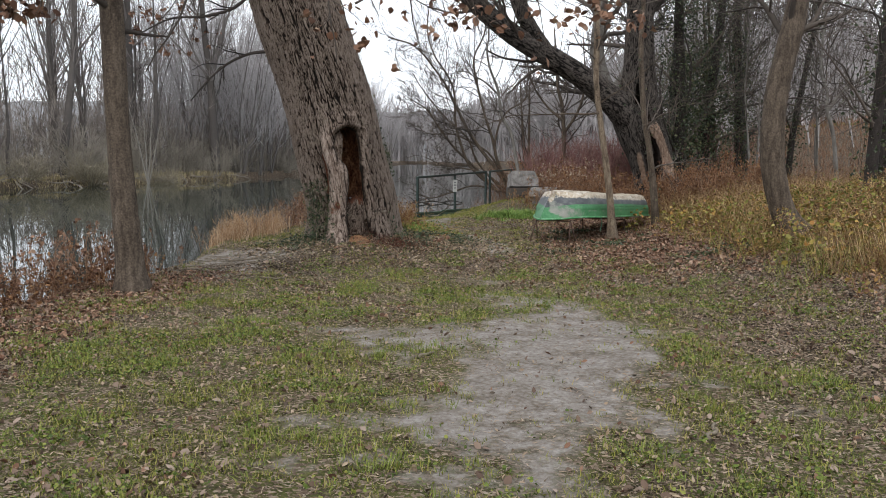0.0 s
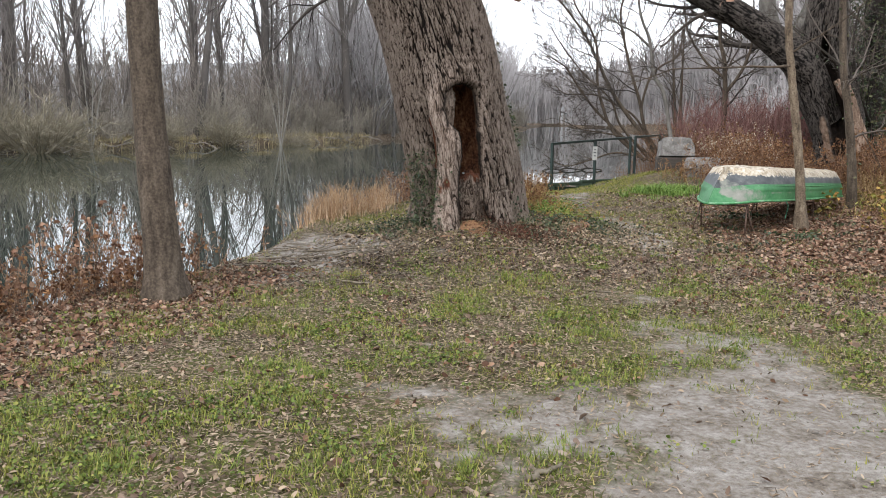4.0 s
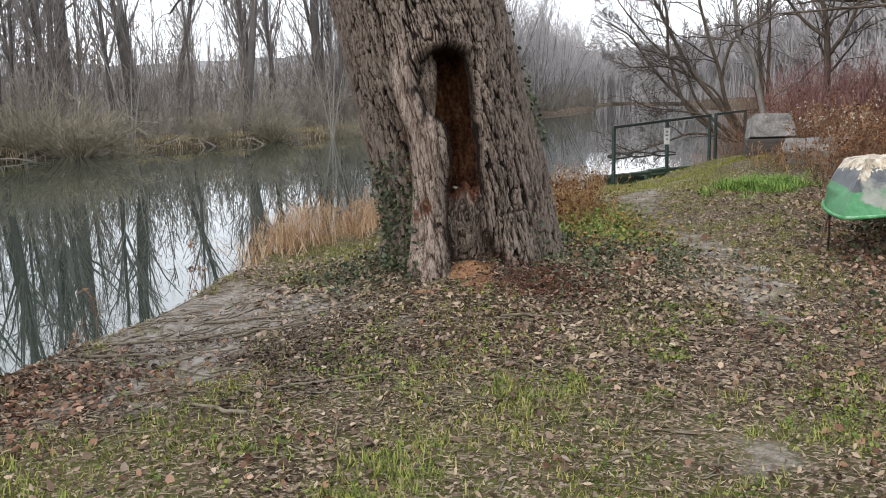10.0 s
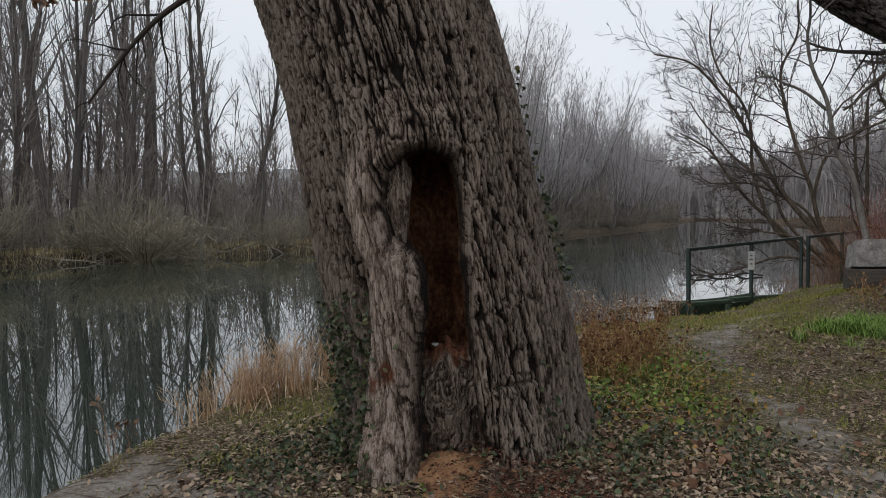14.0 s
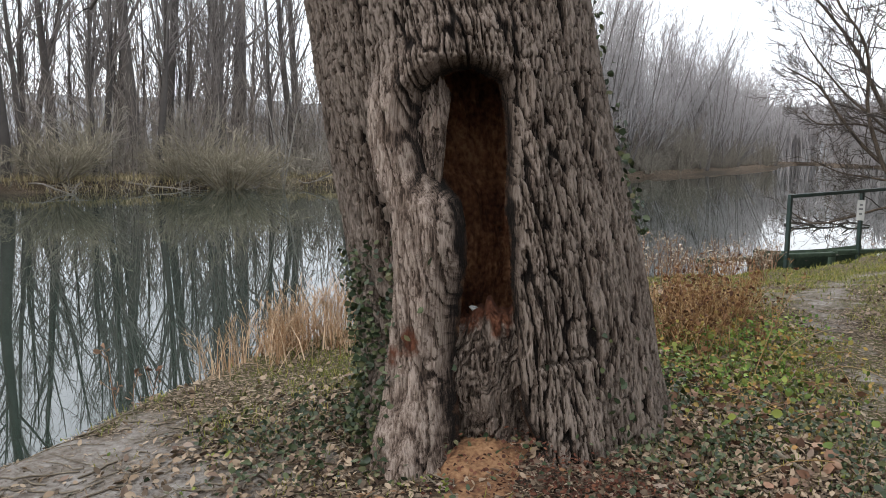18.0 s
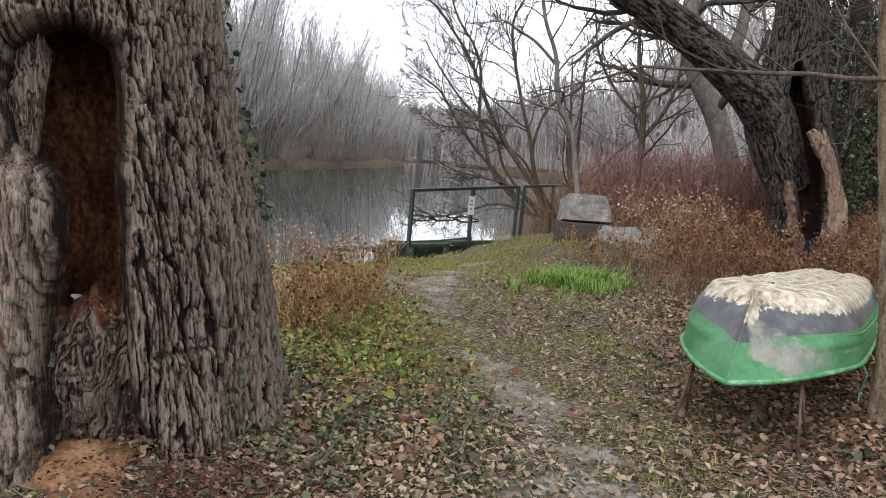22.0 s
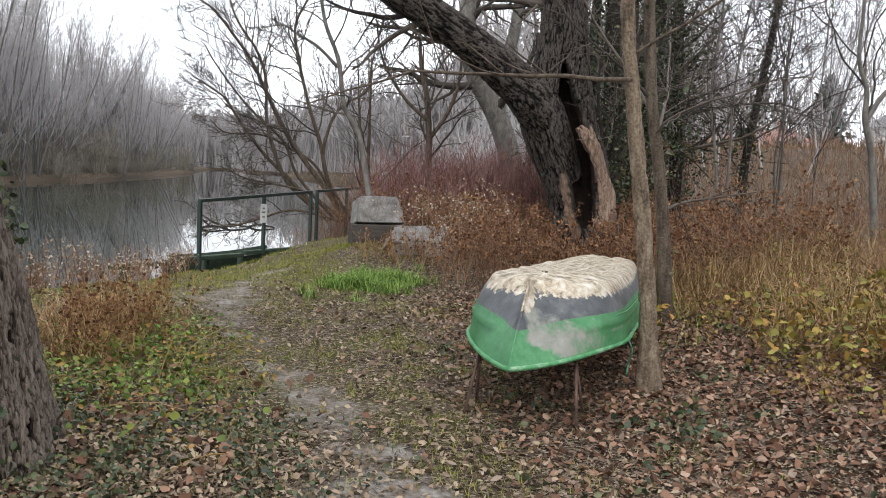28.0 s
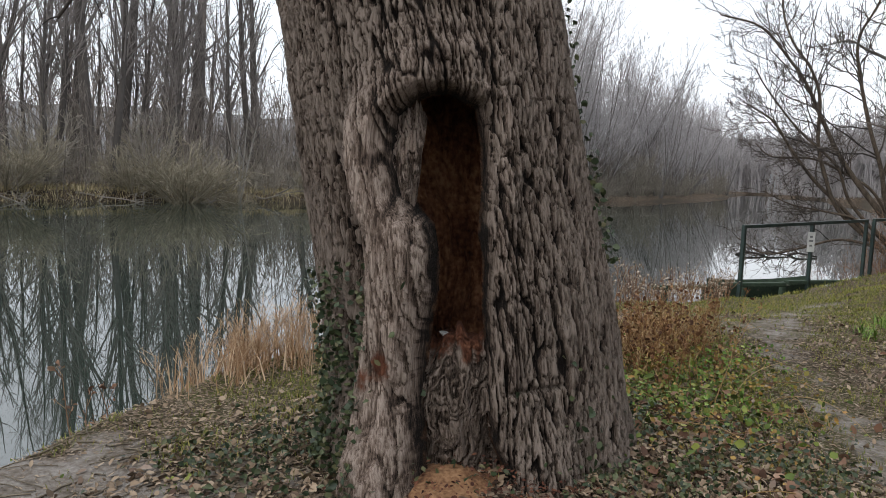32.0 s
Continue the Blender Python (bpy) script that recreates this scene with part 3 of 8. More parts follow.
# water
M_water = bpy.data.materials.new("river_water")
M_water.use_nodes = True
wt = M_water.node_tree
wb = wt.nodes["Principled BSDF"]
wb.inputs["Base Color"].default_value = (0.02, 0.031, 0.024, 1)
wb.inputs["Roughness"].default_value, wb.inputs["IOR"].default_value = 0.0, 1.9
wb.inputs["Specular IOR Level"].default_value = 0.5
w_tc = wt.nodes.new("ShaderNodeTexCoord")
w_map = wt.nodes.new("ShaderNodeMapping")
w_map.inputs["Scale"].default_value = (1.0, 0.55, 1)
w_n = wt.nodes.new("ShaderNodeTexNoise")
w_n.inputs["Scale"].default_value, w_n.inputs["Detail"].default_value = 1.3, 3
w_bp = wt.nodes.new("ShaderNodeBump")
w_bp.inputs["Strength"].default_value, w_bp.inputs["Distance"].default_value = 0.05, 0.012
wt.links.new(w_tc.outputs["Object"], w_map.inputs[0])
wt.links.new(w_map.outputs[0], w_n.inputs[0])
wt.links.new(w_n.outputs["Fac"], w_bp.inputs["Height"])
wt.links.new(w_bp.outputs[0], wb.inputs["Normal"])
wx, wy = np.linspace(-60, 30, 46), np.linspace(-70, 215, 96)
WX, WY = np.meshgrid(wx, wy)
wi = (np.arange(95)[:, None] * 46 + np.arange(45)[None, :]).ravel()
water = new("water", mesh_of("water", np.stack([WX, WY, np.full(WX.shape, WATER)], -1), np.stack([wi, wi + 1, wi + 47, wi + 46], -1), M_water))
tagged(water, "calm green-grey river water with tree reflections", "water", kind="structure")

# ---- trunks with real bark ----
def curve(points, n):
    """n points along a smooth curve through rows of equal length, evenly in the first row index."""
    p = np.array(points, float)
    t = np.linspace(0, len(p) - 1, n)
    out = []
    for col in p.T:
        m = np.gradient(col)
        i = np.minimum(t.astype(int), len(p) - 2)
        f = t - i
        h00, h10, h01, h11 = 2 * f ** 3 - 3 * f ** 2 + 1, f ** 3 - 2 * f ** 2 + f, -2 * f ** 3 + 3 * f ** 2, f ** 3 - f ** 2
        out.append(h00 * col[i] + h10 * m[i] + h01 * col[i + 1] + h11 * m[i + 1])
    return np.stack(out, -1)


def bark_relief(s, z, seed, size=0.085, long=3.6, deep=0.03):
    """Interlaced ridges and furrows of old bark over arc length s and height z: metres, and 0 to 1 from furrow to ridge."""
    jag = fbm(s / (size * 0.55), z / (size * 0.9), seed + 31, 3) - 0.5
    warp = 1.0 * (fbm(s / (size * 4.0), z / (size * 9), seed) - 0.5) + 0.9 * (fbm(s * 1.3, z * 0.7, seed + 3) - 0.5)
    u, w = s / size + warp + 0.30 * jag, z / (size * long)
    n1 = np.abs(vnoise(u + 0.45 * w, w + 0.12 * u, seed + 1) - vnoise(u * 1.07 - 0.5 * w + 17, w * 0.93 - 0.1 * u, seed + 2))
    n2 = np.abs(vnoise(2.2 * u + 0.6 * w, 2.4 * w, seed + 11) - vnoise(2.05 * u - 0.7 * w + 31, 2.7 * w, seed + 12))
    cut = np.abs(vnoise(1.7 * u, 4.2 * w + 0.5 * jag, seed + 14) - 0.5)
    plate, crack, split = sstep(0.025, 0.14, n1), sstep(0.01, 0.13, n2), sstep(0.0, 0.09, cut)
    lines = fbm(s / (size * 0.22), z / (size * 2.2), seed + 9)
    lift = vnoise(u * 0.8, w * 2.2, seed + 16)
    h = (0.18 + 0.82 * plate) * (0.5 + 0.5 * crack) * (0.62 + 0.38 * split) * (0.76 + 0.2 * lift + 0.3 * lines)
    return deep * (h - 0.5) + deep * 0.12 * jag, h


def bark_trunk(axis, front, phis, shape, seed, size=0.085, long=3.6, deep=0.03):
    """A trunk of rings round the axis (rows x, y, z, a, b: half widths across and towards front). shape(s, z, phi) gives metres to add outwards,
    the bark's strength and a dict of attributes."""
    C, A, B = axis[:, :3], axis[:, 3], axis[:, 4]
    T = unit(np.gradient(C, axis=0))
    V = np.array(front, float)[None, :]
    V = unit(V - (V * T).sum(-1, keepdims=True) * T)
    U = np.cross(T, V)
    phi = phis[None, :]
    z = np.broadcast_to(C[:, 2:3], (len(C), len(phis)))
    s = (math.pi / 2 - phi) * 0.5 * (A + B)[:, None]
    extra, strength, attrs = shape(s, z, phi + 0 * z)
    rel, top = bark_relief(s, z, seed, size, long, deep)
    back, top2 = bark_relief(s + 2 * math.pi * 0.5 * (A + B)[:, None], z, seed, size, long, deep)
    k = sstep(-math.pi / 2 - 0.0, -math.pi / 2 + 0.35, phi)
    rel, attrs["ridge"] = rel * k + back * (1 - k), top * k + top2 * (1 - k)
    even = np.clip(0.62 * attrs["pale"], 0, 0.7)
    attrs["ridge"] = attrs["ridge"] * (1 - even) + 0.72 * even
    attrs["pale"] = attrs["pale"] * (0.45 + 0.65 * attrs["ridge"])
    off = extra + rel * strength
    P = C[:, None, :] + (A[:, None] * np.cos(phi) + off * np.cos(phi))[:, :, None] * U[:, None, :] + (B[:, None] * np.sin(phi) + off * np.sin(phi))[:, :, None] * V[:, None, :]
    n, m = len(C), len(phis)
    i = np.arange(n - 1)[:, None] * m
    j, j2 = np.arange(m)[None, :], (np.arange(m)[None, :] + 1) % m
    Q = np.stack([i + j, i + j2, i + m + j2, i + m + j], -1).reshape(-1, 4)
    return P.reshape(-1, 3), Q, attrs


def front_heavy(n, share=0.7, half=1.75):
    """Angles round a trunk, finer on its front (90 degrees); starts at the back."""
    nf = int(n * share)
    f = np.linspace(math.pi / 2 - half, math.pi / 2 + half, nf, endpoint=False)
    b = np.linspace(math.pi / 2 + half, math.pi * 2.5 - half, n - nf, endpoint=False)
    a = np.concatenate([f, b])
    a = np.where(a > math.pi * 1.5, a - 2 * math.pi, a)
    return np.sort(a)


# ---- the old hollow willow by the water ----
big_axis = curve([(-1.35, 12.667, -0.15, 0.70, 0.60), (-1.338, 12.667, 0.3, 0.685, 0.57), (-1.38, 12.671, 0.75, 0.668, 0.55), (-1.482, 12.675, 1.2, 0.655, 0.545), (-1.588, 12.677, 1.65, 0.65, 0.54),
                  (-1.69, 12.692, 2.1, 0.652, 0.54), (-1.82, 12.703, 2.55, 0.645, 0.54), (-1.975, 12.717, 3.0, 0.64, 0.55), (-2.15, 12.726, 3.5, 0.635, 0.55), (-2.34, 12.75, 4.1, 0.63, 0.56)], 570)
# the hollow's two edges and the outer edge of the callus leg beside it, as arc lengths at heights
HOLE_L = ([0.2, 0.3, 0.46, 0.63, 0.78, 0.89, 1.03, 1.19, 1.3, 1.44, 1.62, 1.74, 1.8, 1.84], [-0.223, -0.233, -0.242, -0.24, -0.216, -0.178, -0.124, -0.091, -0.095, -0.187, -0.182, -0.151, -0.063, 0.035])
HOLE_R = ([0.2, 0.3, 0.43, 0.61, 0.84, 1.03, 1.24, 1.44, 1.63, 1.74, 1.8, 1.84], [0.191, 0.141, 0.078, 0.059, 0.089, 0.121, 0.137, 0.19, 0.214, 0.206, 0.119, 0.047])
LEG_L = ([0.0, 0.12, 0.3, 0.68, 0.92, 1.13, 1.38, 1.7, 2.0, 2.3], [-0.514, -0.514, -0.529, -0.484, -0.427, -0.389, -0.366, -0.369, -0.397, -0.439])


def big_shape(s, z, phi):
    rag = 0.022 * (fbm(s * 9, z * 9, 62) - 0.5)
    left, right, outer = np.interp(z, *HOLE_L) + rag, np.interp(z, *HOLE_R) + rag, np.interp(z, *LEG_L)
    depth_in = np.where(np.abs(phi - math.pi / 2) < 1.4, np.minimum(np.minimum(s - left, right - s), np.minimum(z - 0.26, 1.83 - z)), -1)
    inside = sstep(0.0, 0.022, depth_in)
    t = np.clip((s - outer) / (left - outer), 0, 1)
    leg_up = sstep(2.25, 1.55, z)
    leg = sstep(0.0, 0.45, t) * (1 - 0.55 * sstep(0.78, 1.0, t)) * leg_up * (1 - inside) * sstep(left + 0.03, left + 0.005, s)
    knee = bell(s - left + 0.07, 0.07) * bell(z - 1.20, 0.17) * (1 - inside)
    rim = bell(s - right - 0.055, 0.05) * sstep(0.35, 0.8, z) * sstep(2.0, 1.75, z) * (1 - inside)
    arch = bell(z - 1.95 + 0.5 * (s - 0.08) ** 2 / 0.2, 0.10) * bell(s - 0.07, 0.22)
    base = bell(np.clip(z - 0.2, 0, 9), 0.26)
    roots = base * (0.045 + 0.03 * np.cos(5 * phi + 0.6) + 0.035 * np.cos(9 * phi + 2)) * (1 - 0.8 * inside) + 0.09 * base * bell(s + 0.34, 0.12)
    groove = bell(s - outer + 0.035, 0.035) * sstep(1.75, 1.35, z)
    wrinkle = np.sin(60 * (z + 0.6 * s ** 2) + 5 * fbm(s * 4, z * 3, 65)) * bell(z - 1.98, 0.16) * bell(s - 0.05, 0.3)
    off = -0.085 * np.sqrt(inside) + 0.15 * leg + 0.03 * knee + 0.04 * rim + 0.06 * arch + roots - 0.07 * groove + 0.008 * wrinkle
    off = off + 0.05 * (fbm(s * 2.2, z * 1.6, 63) - 0.5) + 0.018 * leg * (fbm(s * 11, z * 5, 67) - 0.5) - 0.03 * bell(z - 0.60 - 0.03 * s, 0.010) * sstep(0.10, 0.14, s) * sstep(0.40, 0.34, s)
    strength = 1 - 0.8 * inside - 0.6 * leg
    pale = 1.1 * leg * sstep(2.2, 1.5, z) + 0.35 * rim + 0.25 * arch
    red = bell(s - outer + 0.005 - 0.02 * np.sin(6 * z), 0.045) * sstep(1.62, 1.45, z) * sstep(0.88, 1.0, z)
    ochre = 0.95 * red + 0.9 * bell(s + 0.29, 0.035) * bell(z - 0.76, 0.09) + 0.7 * bell(s + 0.36, 0.03) * bell(z - 0.70, 0.08)
    return off, strength, {"cave": 1.0 * (depth_in > 0.022), "pale": pale, "ochre": ochre * (1 - inside), "rot_shade": 0.5 * inside}


big_tree = thing("hollow_willow", "massive leaning old willow with furrowed bark and a deep rotten hollow", "tree", (-1.37, 12.66, 0.2))


def local(parent, verts):
    return np.asarray(verts) - np.array(parent.location)


def compact(verts, quads, attrs):
    """The same quads on only the corners that they use."""
    used, index = np.unique(quads, return_inverse=True)
    return np.asarray(verts)[used], index.reshape(quads.shape), {k: np.asarray(a).ravel()[used] for k, a in attrs.items()}


BIG_PHI = front_heavy(690, 0.82)
BIG_FRONT = np.array([0.36, -0.93, 0.0])
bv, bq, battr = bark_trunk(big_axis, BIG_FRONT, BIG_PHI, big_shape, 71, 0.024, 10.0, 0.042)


def bark_mesh(name, quads, smooth=True):
    v_, q_, a_ = compact(local(big_tree, bv), quads, battr)
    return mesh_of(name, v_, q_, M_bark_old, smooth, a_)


# walls of the hollow's edge darkened in colour to join the hollow's shade
battr["ridge"] = battr["ridge"] * (1 - 1.7 * battr["rot_shade"])
cave_q = battr["cave"].ravel()[bq]
lip_face, open_face = (cave_q.max(1) > 0.45) & (cave_q.min(1) <= 0.45), cave_q.min(1) > 0.45
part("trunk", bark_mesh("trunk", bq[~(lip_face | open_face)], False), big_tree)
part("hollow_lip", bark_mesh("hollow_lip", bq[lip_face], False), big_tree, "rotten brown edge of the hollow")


def in_trunk(s, z, depth):
    """The place under the bark's face at arc length s and height z, depth metres in from it."""
    s, z, depth = np.broadcast_arrays(np.asarray(s, float), np.asarray(z, float), np.asarray(depth, float))
    c = np.stack([np.interp(z, big_axis[:, 2], big_axis[:, k]) for k in range(3)], -1)
    a_, b_ = np.interp(z, big_axis[:, 2], big_axis[:, 3]), np.interp(z, big_axis[:, 2], big_axis[:, 4])
    f = unit(BIG_FRONT)
    side = np.array([-f[1], f[0], 0.0])
    p = s / (0.5 * (a_ + b_))
    return c + side * (a_ * np.sin(p))[..., None] + f * (b_ * np.cos(p) - depth)[..., None]


# the cavity behind the opening: wider than it and running on up inside the trunk
cz, ca = np.linspace(0.10, 2.5, 170), np.linspace(-0.12, math.pi + 0.12, 110)
CZ, CA = np.meshgrid(cz, ca, indexing="ij")
c_mid = (np.interp(CZ, *HOLE_L) + np.interp(CZ, *HOLE_R)) / 2
c_wide = (0.30 - 0.06 * sstep(0.9, 0.5, CZ)) * sstep(2.5, 1.9, CZ) ** 0.5 + 0.05 * (fbm(CA * 3, CZ * 4, 67) - 0.5)
c_deep = 0.66 * sstep(2.5, 2.2, CZ) ** 0.5 + 0.14 * (fbm(CA * 5, CZ * 2, 68) - 0.5) + 0.07 * (fbm(CA * 14, CZ * 6, 69) - 0.5) + 0.03 * (fbm(CA * 40, CZ * 22, 70) - 0.5)
c_pos = in_trunk(c_mid, CZ, 0.13 + c_deep * np.sin(CA)) + np.array([0.93, 0.36, 0.0]) * (c_wide * np.cos(CA))[..., None]
c_i = (np.arange(169)[:, None] * 110 + np.arange(109)[None, :]).ravel()
M_rot = material("rotten_heartwood", [(0.25, (0.03, 0.013, 0.008)), (0.42, (0.105, 0.044, 0.023)), (0.56, (0.20, 0.09, 0.047)), (0.75, (0.36, 0.19, 0.10))], (7, 7, 3.5), 0.95, 0.9, 34, mixfac=0.7, distance=0.03)
part("hollow", mesh_of("hollow", local(big_tree, c_pos.reshape(-1, 3)), np.stack([c_i, c_i + 1, c_i + 111, c_i + 110], -1), M_rot, True), big_tree, "rotten orange-brown hollow")


def inner_wood(name, label, zs, s_mid, half, deep, bulge, seed, mat, fine, slant):
    """A fibrous upright piece of wood that stands in the hollow, set back from the bark's face."""
    zz, aa = np.linspace(zs[0], zs[-1], 150), np.linspace(-1.15, 1.15, 130)
    Z, K = np.meshgrid(zz, aa, indexing="ij")
    mid, hw, dp = np.interp(Z, zs, s_mid), np.interp(Z, zs, half), np.interp(Z, zs, deep)
    fan = fbm(K * 9 * fine + 1.5 * Z, Z * 2.2, seed)
    lean = -slant * Z + 9 * (fbm(K * 1.6, Z * 5, seed + 3) - 0.5) + 2.5 * (fbm(K * 6, Z * 18, seed + 4) - 0.5)
    shred = np.abs(fbm(K * 7 * fine + lean, Z * 4, seed + 1) - 0.5) * 2
    d = dp - bulge * np.cos(K * 1.25) - 0.06 * (fan - 0.5) - 0.018 * sstep(0.0, 0.3, shred) - 0.04 * (fbm(K * 22 * fine + 2 * lean, Z * 16, seed + 5) - 0.5)
    top = (0.13 * (fbm(K * 3, 0 * K, seed + 2) - 0.5) - 0.07 * K * K) * sstep(zz[0] + 0.5 * (zz[-1] - zz[0]), zz[-1], Z)
    P = in_trunk(mid + hw * np.sin(K * 1.2) * (1 + 0.12 * (fan - 0.5)), Z + top, d)
    cap = P[-1] + np.array([0, 0, -0.03]) - unit(BIG_FRONT) * 0.28
    P = np.concatenate([P, cap[None]])
    i = (np.arange(150)[:, None] * 130 + np.arange(129)[None, :]).ravel()
    ridge = np.concatenate([0.5 + 0.5 * sstep(0.0, 0.3, shred) * (0.5 + 0.5 * fan), np.zeros((1, 130))])
    tint = np.concatenate([0.28 * (zz[-1] < 1.2) * fbm(K * 3, Z * 6, seed + 8) + 0.75 * sstep(zz[-1] - 0.16, zz[-1] + 0.03, Z + 0.16 * (fan - 0.5)) * (zz[-1] < 1.2), np.ones((1, 130))])
    return part(name, mesh_of(name, local(big_tree, P.reshape(-1, 3)), np.stack([i, i + 1, i + 131, i + 130], -1), mat, False,
                              {"ridge": ridge, "pale": 0.15 * ridge + 0.9 * (zz[0] > 1), "ochre": tint, "rot_shade": 0 * ridge}), big_tree, label)


inner_wood("inner_stump", "shaggy fibrous stump of dead wood inside the hollow", [0.22, 0.36, 0.50, 0.65, 0.80, 0.87], [-0.05, -0.06, -0.075, -0.075, -0.045, -0.03], [0.15, 0.16, 0.165, 0.155, 0.15, 0.13], [0.20, 0.19, 0.15, 0.13, 0.15, 0.20], 0.10, 561, M_bark_old, 1.0, 17.0)
inner_wood("inner_tongue", "pale strip of dry wood hanging in the hollow", [1.34, 1.42, 1.54, 1.68, 1.84], [-0.165, -0.155, -0.135, -0.115, -0.10], [0.016, 0.04, 0.056, 0.066, 0.075], [0.07, 0.055, 0.045, 0.055, 0.09], 0.035, 571, M_bark_old, 0.5, 4.0)


def plain_shape(bump=0.03, flare=0.3, ground_z=0.0, seed=1, pale=None):
    def shape(s, z, phi):
        off = bump * (fbm(s * 3 + 5, z * 1.2, seed) - 0.5) + flare * bell(np.clip(z - ground_z, 0, 9), 0.16) * (0.3 + 0.15 * np.cos(4 * phi + seed))
        return off, 1.0 + 0 * s, {"pale": (pale(s, z, phi) if pale else 0 * s), "rot_shade": 0 * s, "ochre": 0 * s}
    return shape


# two limbs above and twigs that hang from them
def limb(points, n, sides, seed, size=0.07, deep=0.022):
    ax = curve(points, n)
    f = np.array([0, -1.0, 0.05])
    return bark_trunk(ax, f, np.linspace(-math.pi / 2, math.pi * 1.5, sides, endpoint=False), lambda s, z, phi: (0.03 * (fbm(s * 3, z * 2, seed) - 0.5), 1.0, {"pale": 0 * s, "rot_shade": 0 * s, "ochre": 0 * s}), seed, size, 3.4, deep)


for pts, sd in (([(-2.30, 12.74, 3.95, 0.56, 0.5), (-2.75, 12.7, 5.0, 0.42, 0.4), (-3.3, 12.6, 6.2, 0.34, 0.33), (-3.7, 12.4, 7.8, 0.26, 0.26), (-4.3, 12.0, 9.8, 0.16, 0.16)], 81),
                ([(-2.2, 12.8, 3.9, 0.48, 0.48), (-1.95, 13.0, 5.0, 0.36, 0.36), (-1.6, 13.4, 6.4, 0.30, 0.3), (-1.5, 14.0, 8.4, 0.2, 0.2), (-1.0, 14.6, 10.5, 0.1, 0.1)], 82)):
    lv, lq, la = limb(pts, 70, 60, sd)
    part("limb", mesh_of("limb", local(big_tree, lv), lq, M_bark_old, True, la), big_tree)
tg = np.random.default_rng(5)
start = np.array([(-2.9, 12.6, 5.3), (-2.1, 12.4, 4.6), (-1.7, 13.2, 6.1), (-3.5, 12.5, 7.2), (-1.9, 12.3, 4.9), (-1.5, 13.6, 7.2), (-1.35, 12.9, 3.75), (-2.6, 12.3, 3.9), (-2.75, 12.4, 4.3)])
way = np.array([(-1, -0.6, 0.5), (0.9, -0.9, 0.5), (1, -0.4, 0.4), (-1, 0, 0.5), (0.8, -0.3, 0.2), (1, 0.6, 0.2), (1, 0.3, 0.7), (-1, -0.2, 0.4), (-1, -0.5, 0.1)])
P1, R1 = shoots(tg, start, way, np.array([3.2, 2.6, 3.0, 3.0, 2.4, 3.2, 1.8, 2.2, 2.4]), np.array([0.05, 0.035, 0.05, 0.05, 0.03, 0.05, 0.02, 0.022, 0.03]), 9, 0.16, -0.05)
P2, R2 = sprout(tg, P1, R1, 12, 0.15, 1.0, 50, 0.42, 0.45, 6, 0.18, -0.12)
P3, R3 = sprout(tg, P2, R2, 7, 0.1, 1.0, 45, 0.45, 0.5, 5, 0.16, -0.22)
tv, tq = merge([tubes(P1, R1, 6), tubes(P2, R2, 4), tubes(P3, R3, 3)])
part("twig_work", mesh_of("twig_work", local(big_tree, tv), tq, M_twig), big_tree)


# bare side branches that reach over the water
dg = np.random.default_rng(6)
for line, r in (([(-2.45, 12.6, 3.0), (-2.85, 12.5, 2.95), (-3.2, 12.45, 2.78), (-3.45, 12.4, 2.55), (-3.7, 12.35, 2.25)], 0.028), ([(-2.7, 12.6, 4.0), (-3.05, 12.5, 3.62), (-3.5, 12.4, 3.46), (-3.95, 12.35, 3.42), (-4.4, 12.3, 3.2)], 0.032)):
    ax = curve(line, 16)[None]
    rr = np.linspace(r, 0.008, 16)[None]
    P2, R2 = sprout(dg, ax, rr, 11, 0.25, 1.0, 48, 0.4, 0.5, 6, 0.2, -0.06)
    P3, R3 = sprout(dg, P2, R2, 4, 0.2, 1.0, 42, 0.45, 0.6, 4, 0.2, -0.06)
    v, q = merge([tubes(ax, rr, 7), tubes(P2, R2, 4), tubes(P3, R3, 3)])
    part("side_branch", mesh_of("side_branch", local(big_tree, v), q, M_dark_twig), big_tree, "bare dark drooping side branch")


